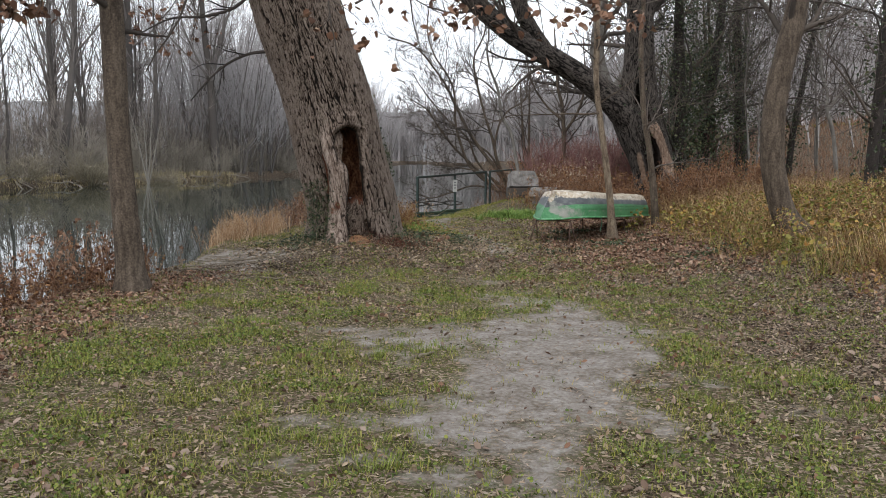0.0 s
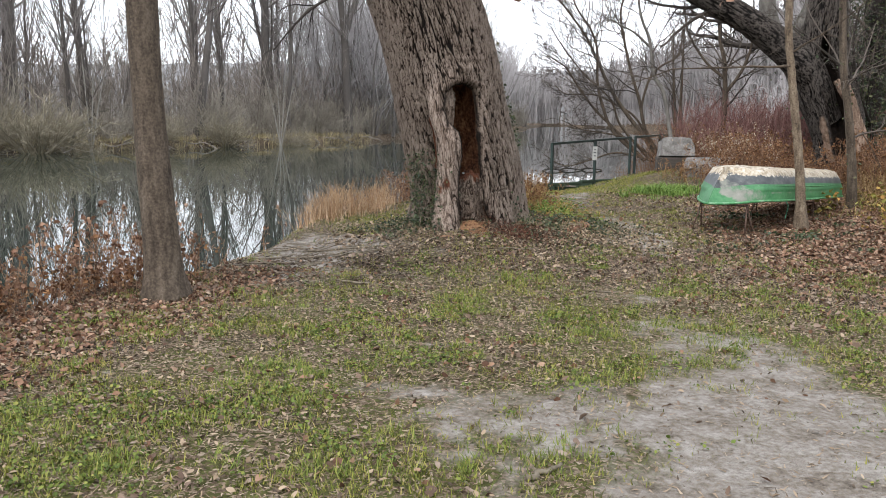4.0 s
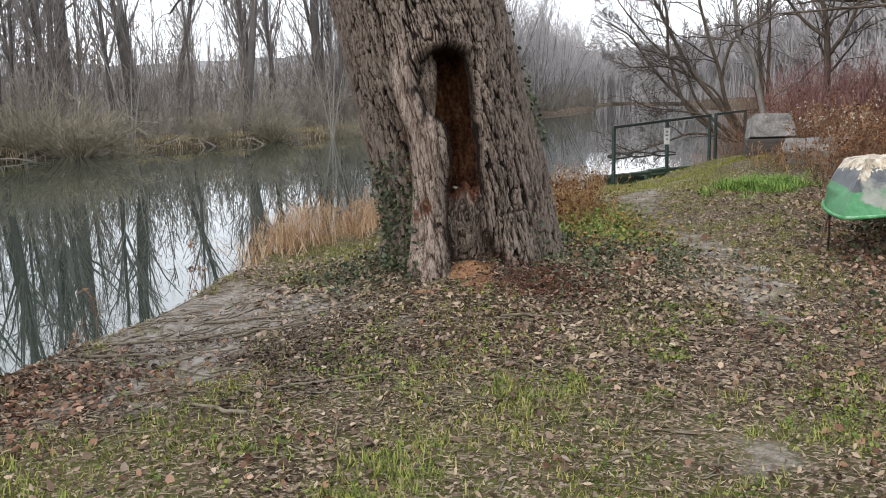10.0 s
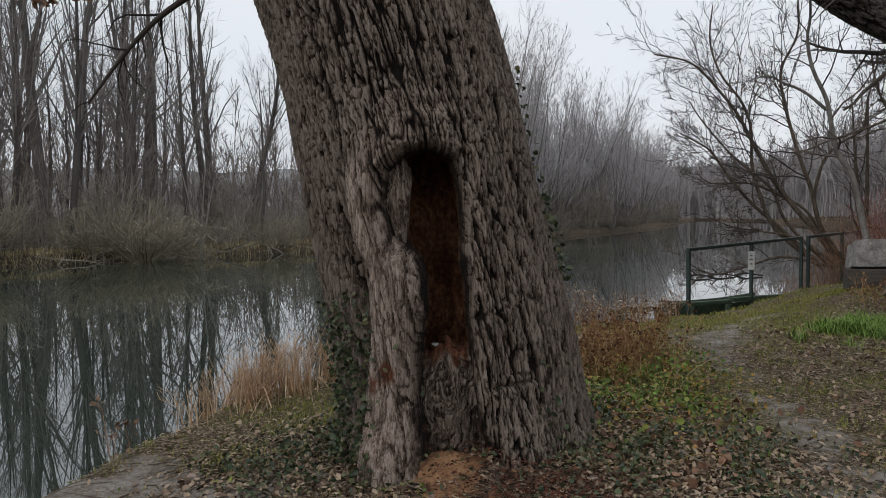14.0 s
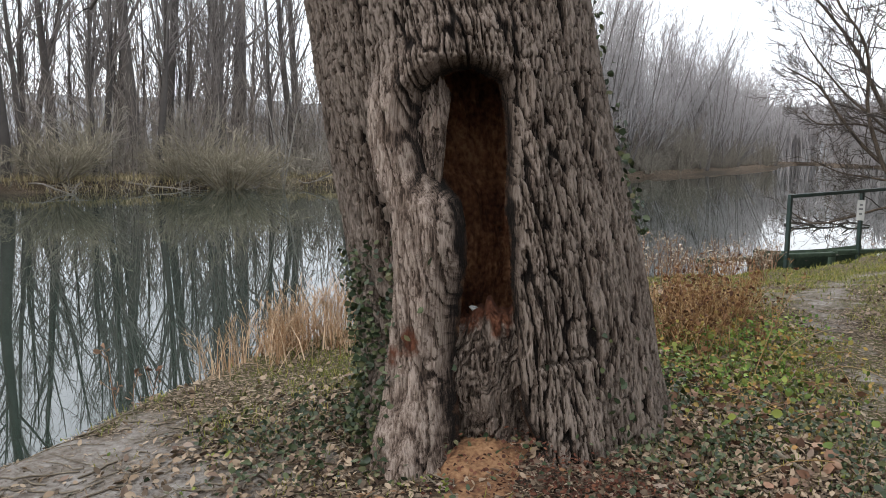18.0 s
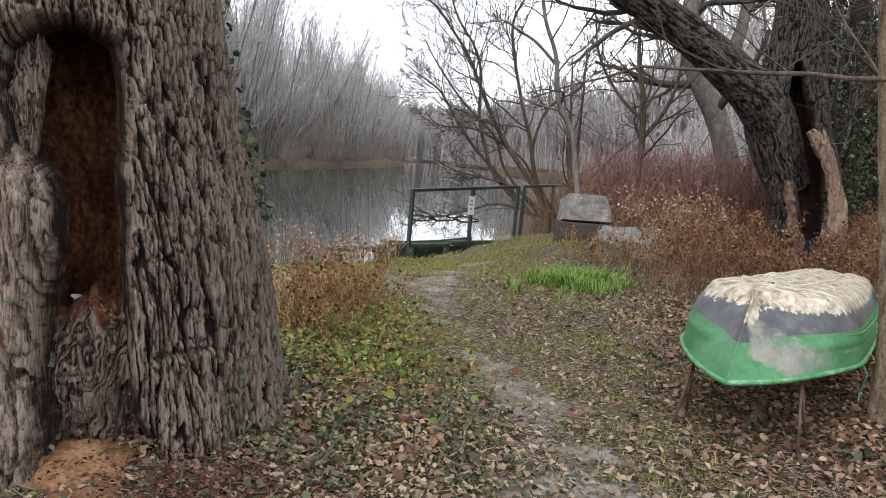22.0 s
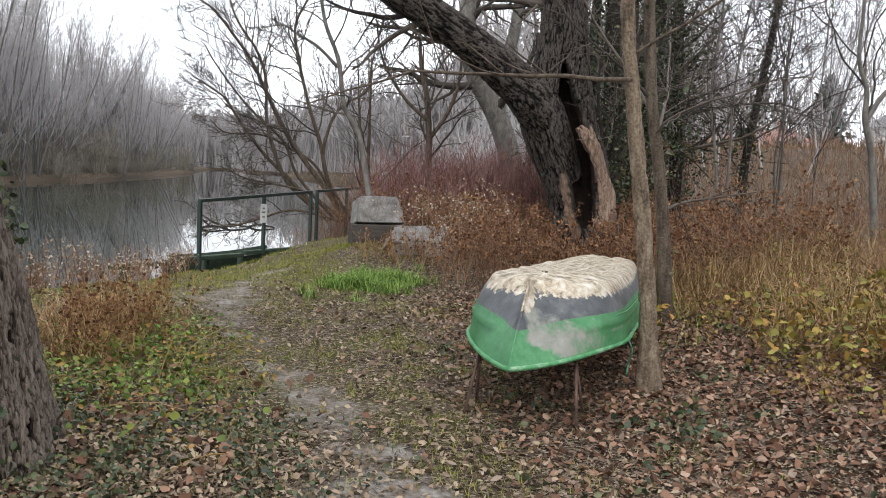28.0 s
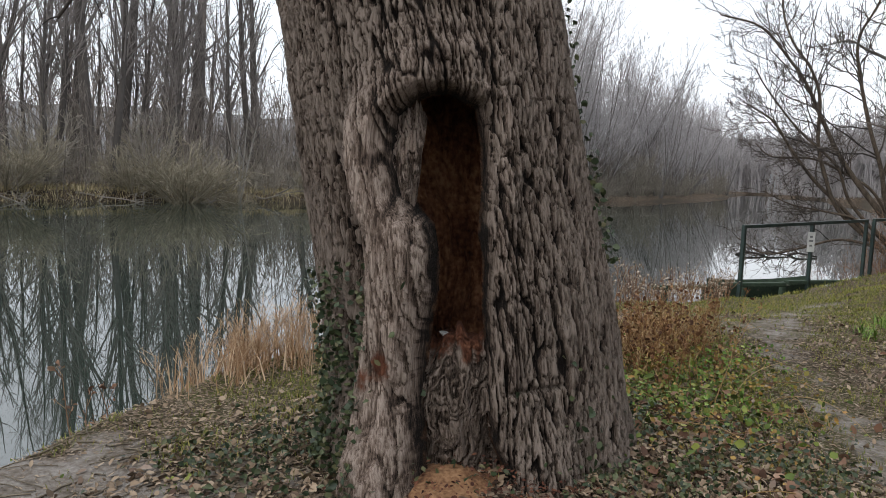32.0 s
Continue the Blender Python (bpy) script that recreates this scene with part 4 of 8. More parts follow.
# ---- leaves as small folded blades ----
def leaf_quads(g, at, size, tilt=0.5, wide=(0.25, 0.42)):
    """Folded pointed leaves: 6 corners each, two quads. at: n x 3; size: n."""
    n = len(at)
    yaw = g.uniform(0, 2 * math.pi, n)
    pitch, roll = g.normal(0, tilt, n), g.normal(0, tilt, n)
    width = g.uniform(*wide, n)
    fold = g.uniform(-0.05, 0.28, n)
    curl = g.uniform(-0.1, 0.3, n)
    x = np.stack([np.zeros(n), -width, -width * 0.75, np.zeros(n), width * 0.75, width], 1)
    y = np.tile(np.array([-0.5, -0.12, 0.25, 0.5, 0.25, -0.12]), (n, 1))
    z = np.stack([0 * fold, fold, fold * 0.8 + curl * 0.4, curl, fold * 0.8 + curl * 0.4, fold], 1)
    p = np.stack([x, y, z], -1) * size[:, None, None]
    cp, sp, cr, sr, cy, sy = np.cos(pitch), np.sin(pitch), np.cos(roll), np.sin(roll), np.cos(yaw), np.sin(yaw)
    X, Y, Z = p[..., 0], p[..., 1], p[..., 2]
    Y, Z = Y * cp[:, None] - Z * sp[:, None], Y * sp[:, None] + Z * cp[:, None]
    X, Z = X * cr[:, None] + Z * sr[:, None], -X * sr[:, None] + Z * cr[:, None]
    X, Y = X * cy[:, None] - Y * sy[:, None], X * sy[:, None] + Y * cy[:, None]
    V = np.stack([X, Y, Z], -1) + at[:, None, :]
    b = np.arange(n)[:, None] * 6
    Q = np.concatenate([b + np.array([[0, 1, 2, 3]]), b + np.array([[0, 3, 4, 5]])], 0)
    return V.reshape(-1, 3), Q[:, ::-1]


# dry willow leaves that still hang on the twigs
pick = tg.integers(0, len(P3), 260)
hv, hq = leaf_quads(tg, P3[pick, 3] + tg.normal(0, 0.02, (260, 3)), tg.uniform(0.04, 0.075, 260), 1.2)
part("hanging_leaves", mesh_of("hanging_leaves", local(big_tree, hv), hq, M_leaf_red, False), big_tree, "few dry brown leaves")


# ---- slender trunks beside the path ----
def slender(name, label, points, seed, mat, n=150, sides=72, size=0.05, deep=0.008, bump=0.02, flare=0.12, ground_z=0.0, pale=None, long=2.5):
    ax = curve(points, n)
    t = thing(name, label, "tree", tuple(ax[0, :3]))
    v, q, a = bark_trunk(ax, (0, -1.0, 0), np.linspace(-math.pi / 2, math.pi * 1.5, sides, endpoint=False), plain_shape(bump, flare, ground_z, seed, pale), seed, size, long, deep)
    part("trunk", mesh_of("trunk", local(t, v), q, mat, True, a), t)
    return t, ax


def crown(t, seed, axis, n1, t0, t1, ratio1, angle1, n2=9, n3=6, r3=True, mat=None, up=0.03, thick=0.35, tubesides=(6, 4, 3), leaves=0, leaf_mat=None, leaf_size=(0.06, 0.1)):
    g = np.random.default_rng(seed)
    P0, R0 = axis[None, ::6, :3], axis[None, ::6, 3]
    P1, R1 = sprout(g, P0, R0, n1, t0, t1, angle1, ratio1, thick, 9, 0.12, up)
    P2, R2 = sprout(g, P1, R1, n2, 0.2, 1.0, 45, 0.45, 0.5, 6, 0.14, up)
    pieces = [tubes(P1, R1, tubesides[0]), tubes(P2, R2, tubesides[1])]
    last = P2
    if n3:
        P3, R3 = sprout(g, P2, R2, n3, 0.15, 1.0, 42, 0.5, 0.55, 4, 0.14, up)
        pieces.append(tubes(P3, R3, tubesides[2]))
        last = P3
    v, q = merge(pieces)
    part("twig_work", mesh_of("twig_work", local(t, v), q, mat or M_twig), t, "", "stuff")
    if leaves:
        i = g.integers(0, len(last), leaves)
        v, q = leaf_quads(g, last[i, -1] + g.normal(0, 0.03, (leaves, 3)), g.uniform(*leaf_size, leaves), 1.2)
        part("leaves", mesh_of("leaves", local(t, v), q, leaf_mat or M_leaf_red, False), t, "withered russet leaves")


oak, oak_ax = slender("young_oak", "slim brown oak trunk at the leafy bank, few withered leaves", [(-3.30, 8.8, -0.1, 0.17, 0.17), (-3.34, 8.8, 0.5, 0.138, 0.138), (-3.38, 8.8, 1.1, 0.125, 0.125), (-3.41, 8.8, 1.8, 0.118, 0.118), (-3.42, 8.8, 2.4, 0.115, 0.115),
                      (-3.43, 8.8, 3.1, 0.112, 0.112), (-3.43, 8.85, 4.2, 0.10, 0.10), (-3.5, 8.9, 5.6, 0.075, 0.075), (-3.5, 8.95, 7.5, 0.03, 0.03)], 91, M_bark_brown, ground_z=0.0)
crown(oak, 92, oak_ax, 16, 0.62, 0.98, 0.26, 55, leaves=160, leaf_size=(0.07, 0.12))

og = np.random.default_rng(93)
P1, R1 = shoots(og, np.array([(-3.43, 8.85, 3.55), (-3.45, 8.85, 2.75), (-3.4, 8.8, 3.2)]), np.array([(1.0, 0.10, -0.06), (0.9, 0.3, 0.05), (-1.0, -0.2, -0.05)]), np.array([5.4, 0.55, 1.8]), np.array([0.035, 0.035, 0.02]), 14, 0.05, -0.015)
P2, R2 = sprout(og, P1[::2], R1[::2], 30, 0.35, 1.0, 50, 0.2, 0.5, 6, 0.14, -0.08)
P3, R3 = sprout(og, P2, R2, 5, 0.2, 1.0, 45, 0.5, 0.6, 4, 0.14, -0.05)
v, q = merge([tubes(P1, R1, 6), tubes(P2, R2, 4), tubes(P3, R3, 3)])
part("reaching_branch", mesh_of("reaching_branch", local(oak, v), q, M_twig), oak)
i = og.integers(0, len(P3), 640)
v, q = leaf_quads(og, P3[i, -1] + og.normal(0, 0.03, (640, 3)), og.uniform(0.07, 0.12, 640), 1.2)
part("clinging_leaves", mesh_of("clinging_leaves", local(oak, v), q, M_leaf_red, False), oak, "clinging russet oak leaves")

ash, ash_ax = slender("slim_ash", "slim pale brown ash trunk beside the upturned boat", [(2.97, 14.38, -0.05, 0.078, 0.078), (2.94, 14.38, 0.25, 0.068, 0.068), (2.91, 14.38, 0.6, 0.063, 0.063), (2.86, 14.38, 1.0, 0.057, 0.057), (2.80, 14.38, 1.4, 0.053, 0.053), (2.70, 14.38, 2.0, 0.050, 0.050),
                      (2.60, 14.38, 2.75, 0.046, 0.046), (2.59, 14.4, 3.6, 0.042, 0.042), (2.58, 14.45, 5.0, 0.035, 0.035), (2.6, 14.5, 6.5, 0.012, 0.012)], 101, M_bark_ash, sides=64, bump=0.03, deep=0.012, flare=0.06, ground_z=0.15,
                      pale=lambda s, z, phi: 0 * s)
crown(ash, 103, ash_ax, 7, 0.68, 0.95, 0.2, 45, n2=6, n3=4)
ag = np.random.default_rng(8)
P1, R1 = shoots(ag, np.array([(2.67, 14.35, 2.22), (2.68, 14.36, 2.40)]), np.array([(-1.0, 0.0, 0.06), (0.8, -0.1, 0.6)]), np.array([2.3, 1.6]), np.array([0.018, 0.013]), 10, 0.12, 0.0)
P2, R2 = sprout(ag, P1, R1, 7, 0.2, 1, 45, 0.3, 0.5, 6, 0.12, 0.03)
P3, R3 = sprout(ag, P2, R2, 4, 0.2, 1, 42, 0.4, 0.6, 4, 0.12, 0.03)
v, q = merge([tubes(P1, R1, 7), tubes(P2, R2, 4), tubes(P3, R3, 3)])
part("low_branch", mesh_of("low_branch", local(ash, v), q, M_bark_brown), ash)

for kx, kz, kr in ((-0.012, 1.13, 0.022), (0.018, 0.66, 0.028)):
    k_at = np.array([np.interp(kz, ash_ax[:, 2], ash_ax[:, 0]) + kx, 14.38 - np.interp(kz, ash_ax[:, 2], ash_ax[:, 4]) + 0.002, kz])
    turn = np.linspace(0, 2 * math.pi, 17)
    ring = k_at + np.column_stack([kr * np.cos(turn), 0.3 * kr * np.cos(turn) ** 2, 1.3 * kr * np.sin(turn)])
    v, q = tubes(ring[None], (0.42 * kr * (1 + 0.25 * np.sin(3 * turn)))[None], 6)
    part("knot", mesh_of("knot", local(ash, v), q, M_bark_ash), ash, "healed branch knot")

poplar, poplar_ax = slender("bowed_young_tree", "bowed smooth young trunk with knots in yellow weeds", [(5.05, 11.5, 0.2, 0.26, 0.26), (4.86, 11.5, 0.5, 0.185, 0.185), (4.70, 11.5, 0.8, 0.165, 0.165), (4.58, 11.5, 1.2, 0.158, 0.158), (4.52, 11.5, 1.6, 0.155, 0.155), (4.52, 11.5, 2.0, 0.152, 0.152),
                      (4.56, 11.5, 2.5, 0.148, 0.148), (4.66, 11.5, 3.0, 0.142, 0.142), (4.78, 11.55, 3.6, 0.135, 0.135), (4.9, 11.6, 4.8, 0.11, 0.11), (5.0, 11.6, 7.0, 0.05, 0.05)], 111, M_bark_brown, ground_z=0.42, bump=0.03)
crown(poplar, 113, poplar_ax, 12, 0.72, 0.98, 0.3, 50, n2=7, n3=5)

# ---- the split willow behind the boat ----
split_axis = curve([(5.85, 22.6, -0.2, 0.62, 0.60), (5.80, 22.6, 0.5, 0.54, 0.56), (5.70, 22.6, 1.1, 0.52, 0.53), (5.52, 22.6, 1.7, 0.56, 0.52), (5.30, 22.6, 2.2, 0.60, 0.51), (5.18, 22.6, 2.7, 0.62, 0.50), (5.2, 22.6, 3.2, 0.50, 0.45),
                    (5.22, 22.6, 3.8, 0.39, 0.40), (5.2, 22.6, 4.5, 0.345, 0.36), (5.18, 22.6, 5.4, 0.33, 0.34), (5.2, 22.6, 6.6, 0.30, 0.30), (5.3, 22.6, 8.0, 0.26, 0.26), (5.4, 22.6, 10.0, 0.15, 0.15)], 240)


def split_shape(s, z, phi):
    s0 = np.interp(z, [0.7, 1.0, 1.5, 2.0, 2.5, 3.0, 3.4], [0.07, 0.08, 0.12, 0.19, 0.21, 0.13, 0.06])
    w = np.interp(z, [0.7, 0.85, 1.0, 1.5, 2.0, 2.5, 3.0, 3.4], [0.10, 0.18, 0.21, 0.235, 0.24, 0.21, 0.13, 0.05])
    rag = 0.06 * (fbm(s * 6, z * 4, 162) - 0.5)
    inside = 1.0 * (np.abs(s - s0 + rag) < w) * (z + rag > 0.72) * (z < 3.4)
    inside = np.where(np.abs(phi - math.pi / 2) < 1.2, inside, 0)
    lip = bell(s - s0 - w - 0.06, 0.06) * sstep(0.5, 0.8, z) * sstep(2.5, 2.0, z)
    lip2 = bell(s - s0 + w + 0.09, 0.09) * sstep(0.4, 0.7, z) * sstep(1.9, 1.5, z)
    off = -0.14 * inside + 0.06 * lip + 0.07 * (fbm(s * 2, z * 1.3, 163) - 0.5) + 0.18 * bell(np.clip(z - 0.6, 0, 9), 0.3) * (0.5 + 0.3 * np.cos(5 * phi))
    return off, 1 - 0.7 * inside - 0.6 * lip, {"pale": 0 * s, "torn": np.clip(1.2 * lip + 1.0 * lip2, 0, 1), "rot_shade": inside}


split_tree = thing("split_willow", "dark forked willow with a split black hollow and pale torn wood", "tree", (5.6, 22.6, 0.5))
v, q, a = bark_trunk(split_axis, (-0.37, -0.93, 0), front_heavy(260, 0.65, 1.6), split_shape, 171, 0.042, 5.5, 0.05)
cave_q = a["rot_shade"].ravel()[q]
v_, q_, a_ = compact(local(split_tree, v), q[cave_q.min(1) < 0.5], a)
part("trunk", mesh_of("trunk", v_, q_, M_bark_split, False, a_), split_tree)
cz, ca = np.linspace(0.5, 3.9, 90), np.linspace(-0.1, math.pi + 0.1, 50)
CZ, CA = np.meshgrid(cz, ca, indexing="ij")
c_mid = np.stack([np.interp(cz, split_axis[:, 2], split_axis[:, k]) for k in range(3)], -1)
c_front = np.interp(cz, split_axis[:, 2], split_axis[:, 4])
c_off = np.interp(cz, [0.7, 1.5, 2.0, 3.0], [0.07, 0.12, 0.18, 0.13])[:, None]
c_pos = c_mid[:, None, :] + np.array([-0.37, -0.93, 0.0]) * (c_front[:, None] - 0.16 - (0.48 + 0.1 * (fbm(CA * 5, CZ * 3, 168) - 0.5)) * np.sin(CA) * sstep(0.5, 0.8, CZ))[..., None] + np.array([0.93, -0.37, 0.0]) * (c_off + (0.30 * sstep(3.9, 2.6, CZ) + 0.03) * np.cos(CA))[..., None]
c_i = (np.arange(89)[:, None] * 50 + np.arange(49)[None, :]).ravel()
# cavity wall wholly in the near-black that paints its shade
part("hollow", mesh_of("hollow", local(split_tree, c_pos.reshape(-1, 3)), np.stack([c_i, c_i + 1, c_i + 51, c_i + 50], -1), M_bark_split, False, {"rot_shade": np.ones(CZ.size)}), split_tree, "hollow coloured near black for its shade")
lip_ax = curve([(5.40, 22.12, 2.38, 0.03, 0.02), (5.51, 22.09, 2.22, 0.085, 0.035), (5.70, 22.07, 1.95, 0.10, 0.045), (5.88, 22.06, 1.5, 0.11, 0.055), (5.97, 22.06, 1.05, 0.125, 0.07), (5.93, 22.04, 0.62, 0.16, 0.10)], 70)
lv, lq, la = bark_trunk(lip_ax, (-0.2, -1.0, 0), np.linspace(-math.pi / 2, math.pi * 1.5, 36, endpoint=False), plain_shape(0.13, 0.1, 0.5, 169), 173, 0.04, 8.0, 0.035)
part("torn_wood", mesh_of("torn_wood", local(split_tree, lv), lq, material("torn_willow_wood", [(0.3, (0.07, 0.042, 0.03)), (0.5, (0.19, 0.13, 0.095)), (0.72, (0.34, 0.255, 0.20))], (22, 22, 3), 0.9, 0.7, 50, distance=0.02), False, la), split_tree, "pale torn wood along the hollow")
lean = [(5.5, 22.75, 1.5, 0.25, 0.25), (4.85, 22.5, 2.6, 0.37, 0.37), (4.2, 22.5, 3.20, 0.32, 0.32), (3.5, 22.5, 3.70, 0.28, 0.28), (2.75, 22.5, 4.13, 0.27, 0.27), (1.9, 22.5, 4.62, 0.25, 0.25), (1.1, 22.4, 5.2, 0.23, 0.23), (0.2, 22.2, 6.0, 0.18, 0.18), (-0.7, 22.0, 7.1, 0.08, 0.08)]
fork = [(2.75, 22.45, 4.15, 0.2, 0.2), (2.3, 22.5, 4.8, 0.19, 0.19), (1.95, 22.5, 5.5, 0.17, 0.17), (1.8, 22.6, 6.5, 0.14, 0.14), (1.7, 22.7, 8.0, 0.06, 0.06)]
third = [(5.25, 22.7, 5.2, 0.28, 0.28), (5.8, 22.8, 6.3, 0.22, 0.22), (6.4, 22.8, 7.8, 0.16, 0.16), (7.2, 22.9, 9.6, 0.07, 0.07)]
split_axes = []
for pts, sd in ((lean, 181), (fork, 182), (third, 183)):
    lv, lq, la = limb(pts, 260, 96, sd, 0.04, 0.045)
    part("limb", mesh_of("limb", local(split_tree, lv), lq, M_bark_split, False, la), split_tree)
    split_axes.append(curve(pts, 90))
sg = np.random.default_rng(18)
pieces = []
for ax in split_axes + [split_axis[120:]]:
    P1, R1 = sprout(sg, ax[None, ::6, :3], ax[None, ::6, 3], 14, 0.3, 1.0, 55, 0.35, 0.22, 9, 0.14, 0.04)
    P2, R2 = sprout(sg, P1, R1, 8, 0.15, 1.0, 48, 0.42, 0.45, 6, 0.15, 0.0)
    P3, R3 = sprout(sg, P2, R2, 6, 0.15, 1.0, 45, 0.5, 0.5, 4, 0.15, -0.02)
    pieces += [tubes(P1, R1, 6), tubes(P2, R2, 4), tubes(P3, R3, 3)]
v, q = merge(pieces)
part("twig_work", mesh_of("twig_work", local(split_tree, v), q, M_twig), split_tree)

# ---- woods across the river and behind: one set of bare trees, many places ----
def bare_tree(seed, tall, r, n1, n2, n3, t0=0.25, angle=28, up=0.12, ratio=0.36, lean=0.03, mats=None):
    """Meshes of the trunk and of the twigs of a bare tree that stands at the origin."""
    g = np.random.default_rng(seed)
    P0, R0 = shoots(g, np.array([(0, 0, -0.3)]), np.array([(g.normal(0, lean), g.normal(0, lean), 1.0)]), np.array([tall]), np.array([r]), 12, 0.05, 0.1, 0.12)
    P1, R1 = sprout(g, P0, R0, n1, t0, 0.97, angle, ratio, 0.42, 6, 0.09, up)
    P2, R2 = sprout(g, P1, R1, n2, 0.2, 1.0, 36, 0.42, 0.5, 4, 0.1, up)
    R2 = np.maximum(R2, 0.010)
    P3, R3 = sprout(g, P2, R2, n3, 0.15, 1.0, 36, 0.55, 0.7, 2, 0.1, up)
    R3 = np.maximum(R3, 0.0075)
    trunk = tubes(P0, R0, 8)
    twigs = merge([tubes(P1, R1, 3), ribbons(g, P2, R2), ribbons(g, P3, R3)])
    return mesh_of("trunk", *trunk, mats[0] if mats else M_hazy_bark), mesh_of("crown", *twigs, mats[1] if mats else M_hazy_twig)


def bare_bush(seed, tall, stems, n2, n3, mat, wide=0.5):
    g = np.random.default_rng(seed)
    a = g.uniform(0, 2 * math.pi, stems)
    start = np.stack([0.25 * wide * np.cos(a), 0.25 * wide * np.sin(a), np.full(stems, -0.1)], -1)
    way = np.stack([wide * np.cos(a) * g.uniform(0.2, 1.4, stems), wide * np.sin(a) * g.uniform(0.2, 1.4, stems), np.ones(stems)], -1)
    P1, R1 = shoots(g, start, way, tall * g.uniform(0.6, 1.1, stems), np.full(stems, 0.012 * tall), 7, 0.12, 0.03)
    P2, R2 = sprout(g, P1, R1, n2, 0.2, 1.0, 38, 0.45, 0.5, 5, 0.13, 0.03)
    P3, R3 = sprout(g, P2, R2, n3, 0.2, 1.0, 38, 0.5, 0.6, 3, 0.13, 0.03)
    v, q = merge([tubes(P1, R1, 4), tubes(P2, np.maximum(R2, 0.0035 * tall), 3), ribbons(g, P3, np.maximum(R3, 0.0024 * tall))])
    return mesh_of("bush", v, q, mat)


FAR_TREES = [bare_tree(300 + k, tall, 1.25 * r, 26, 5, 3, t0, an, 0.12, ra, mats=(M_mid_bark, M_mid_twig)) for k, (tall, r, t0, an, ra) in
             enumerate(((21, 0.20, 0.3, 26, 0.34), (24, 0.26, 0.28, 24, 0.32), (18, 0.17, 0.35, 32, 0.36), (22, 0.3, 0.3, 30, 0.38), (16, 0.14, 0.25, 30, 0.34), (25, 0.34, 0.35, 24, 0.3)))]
def fan_tree(seed, tall):
    """Meshes of the stems and of the twigs of a bare tree whose many stems fan out from the ground."""
    g = np.random.default_rng(seed)
    n = 9
    a = g.uniform(0, 2 * math.pi, n)
    start = np.stack([0.5 * np.cos(a), 0.5 * np.sin(a), np.full(n, -0.3)], -1)
    P0, R0 = shoots(g, start, np.stack([0.32 * np.cos(a) * g.uniform(0.2, 1.2, n), 0.32 * np.sin(a) * g.uniform(0.2, 1.2, n), np.ones(n)], -1), tall * g.uniform(0.7, 1.05, n), np.full(n, 0.11), 9, 0.06, 0.03, 0.15)
    P1, R1 = sprout(g, P0, R0, 13, 0.12, 0.97, 30, 0.34, 0.45, 6, 0.1, 0.16)
    P2, R2 = sprout(g, P1, R1, 6, 0.2, 1.0, 34, 0.45, 0.5, 4, 0.1, 0.14)
    P3, R3 = sprout(g, P2, R2, 4, 0.15, 1.0, 34, 0.55, 0.7, 2, 0.1, 0.1)
    return mesh_of("trunk", *tubes(P0, R0, 6), M_hazy_bark), mesh_of("crown", *merge([tubes(P1, R1, 3), ribbons(g, P2, np.maximum(R2, 0.012)), ribbons(g, P3, np.maximum(R3, 0.009))]), M_hazy_twig)


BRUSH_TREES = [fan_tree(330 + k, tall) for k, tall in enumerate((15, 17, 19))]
FAR_BUSHES = [bare_bush(350 + k, tall, 16, 7, 4, M_far_bush, w) for k, (tall, w) in enumerate(((3.0, 0.7), (4.2, 0.6), (2.2, 0.9)))]


def stand(name, label, group, meshes, x, y, turn, size):
    z = float(height(np.array([x]), np.array([y]))[0])
    t = thing(name, label, "tree", (x, y, max(z, WATER - 0.2)), group)
    t.rotation_euler = (0, 0, turn)
    t.scale = (size, size, size)
    for me, part_name in zip(meshes, ("trunk", "crown")):
        part(part_name, me, t)
    return t


wg = np.random.default_rng(77)
far_line = np.array(FAR, float)


def along(line, t):
    seg = np.linalg.norm(np.diff(line, axis=0), axis=1)
    d = t * seg.sum()
    for a, b, l in zip(line[:-1], line[1:], seg):
        if d <= l:
            w = (b - a) / l
            return a + w * d, np.array([-w[1], w[0]])
        d -= l
    return line[-1], np.array([-w[1], w[0]])


for k in range(60):
    p, side = along(far_line[1:6], (k + wg.uniform(0, 1)) / 60)
    back = 1.5 + 26 if p[1] < 60 else 1.5 + 16 * wg.uniform(0, 1) ** 1.3
    q = p + side * back
    brush = p[1] > 82
    me = BRUSH_TREES[wg.integers(3)] if brush else FAR_TREES[wg.integers(6)]
    stand("bare_tree", "tall bare brushy tree on the far river bank" if brush else "tall bare poplar on the far river bank", "trees on the far bank", me, q[0], q[1], wg.uniform(0, 6.3), wg.uniform(0.8, 1.15) * (1.0 if not brush else wg.uniform(0.95, 1.25)))
for k in range(28):
    p, side = along(far_line[1:5], (k + wg.uniform(0, 1)) / 28)
    q = p + side * (1.0 + 14 * wg.uniform(0, 1))
    stand("bare_tree", "tall bare poplar on the far river bank", "trees on the far bank", FAR_TREES[wg.integers(6)], q[0], q[1], wg.uniform(0, 6.3), wg.uniform(0.6, 1.05))
for k in range(14):
    p, side = along(far_line[1:5], (k + wg.uniform(0, 1)) / 14)
    q = p + side * (2.0 + 24 * wg.uniform(0, 1))
    stand("bare_tree", "slender bare poplar in the wood across the river", "trees on the far bank", FAR_TREES[(0, 2, 4)[wg.integers(3)]], q[0], q[1], wg.uniform(0, 6.3), wg.uniform(0.55, 0.95))
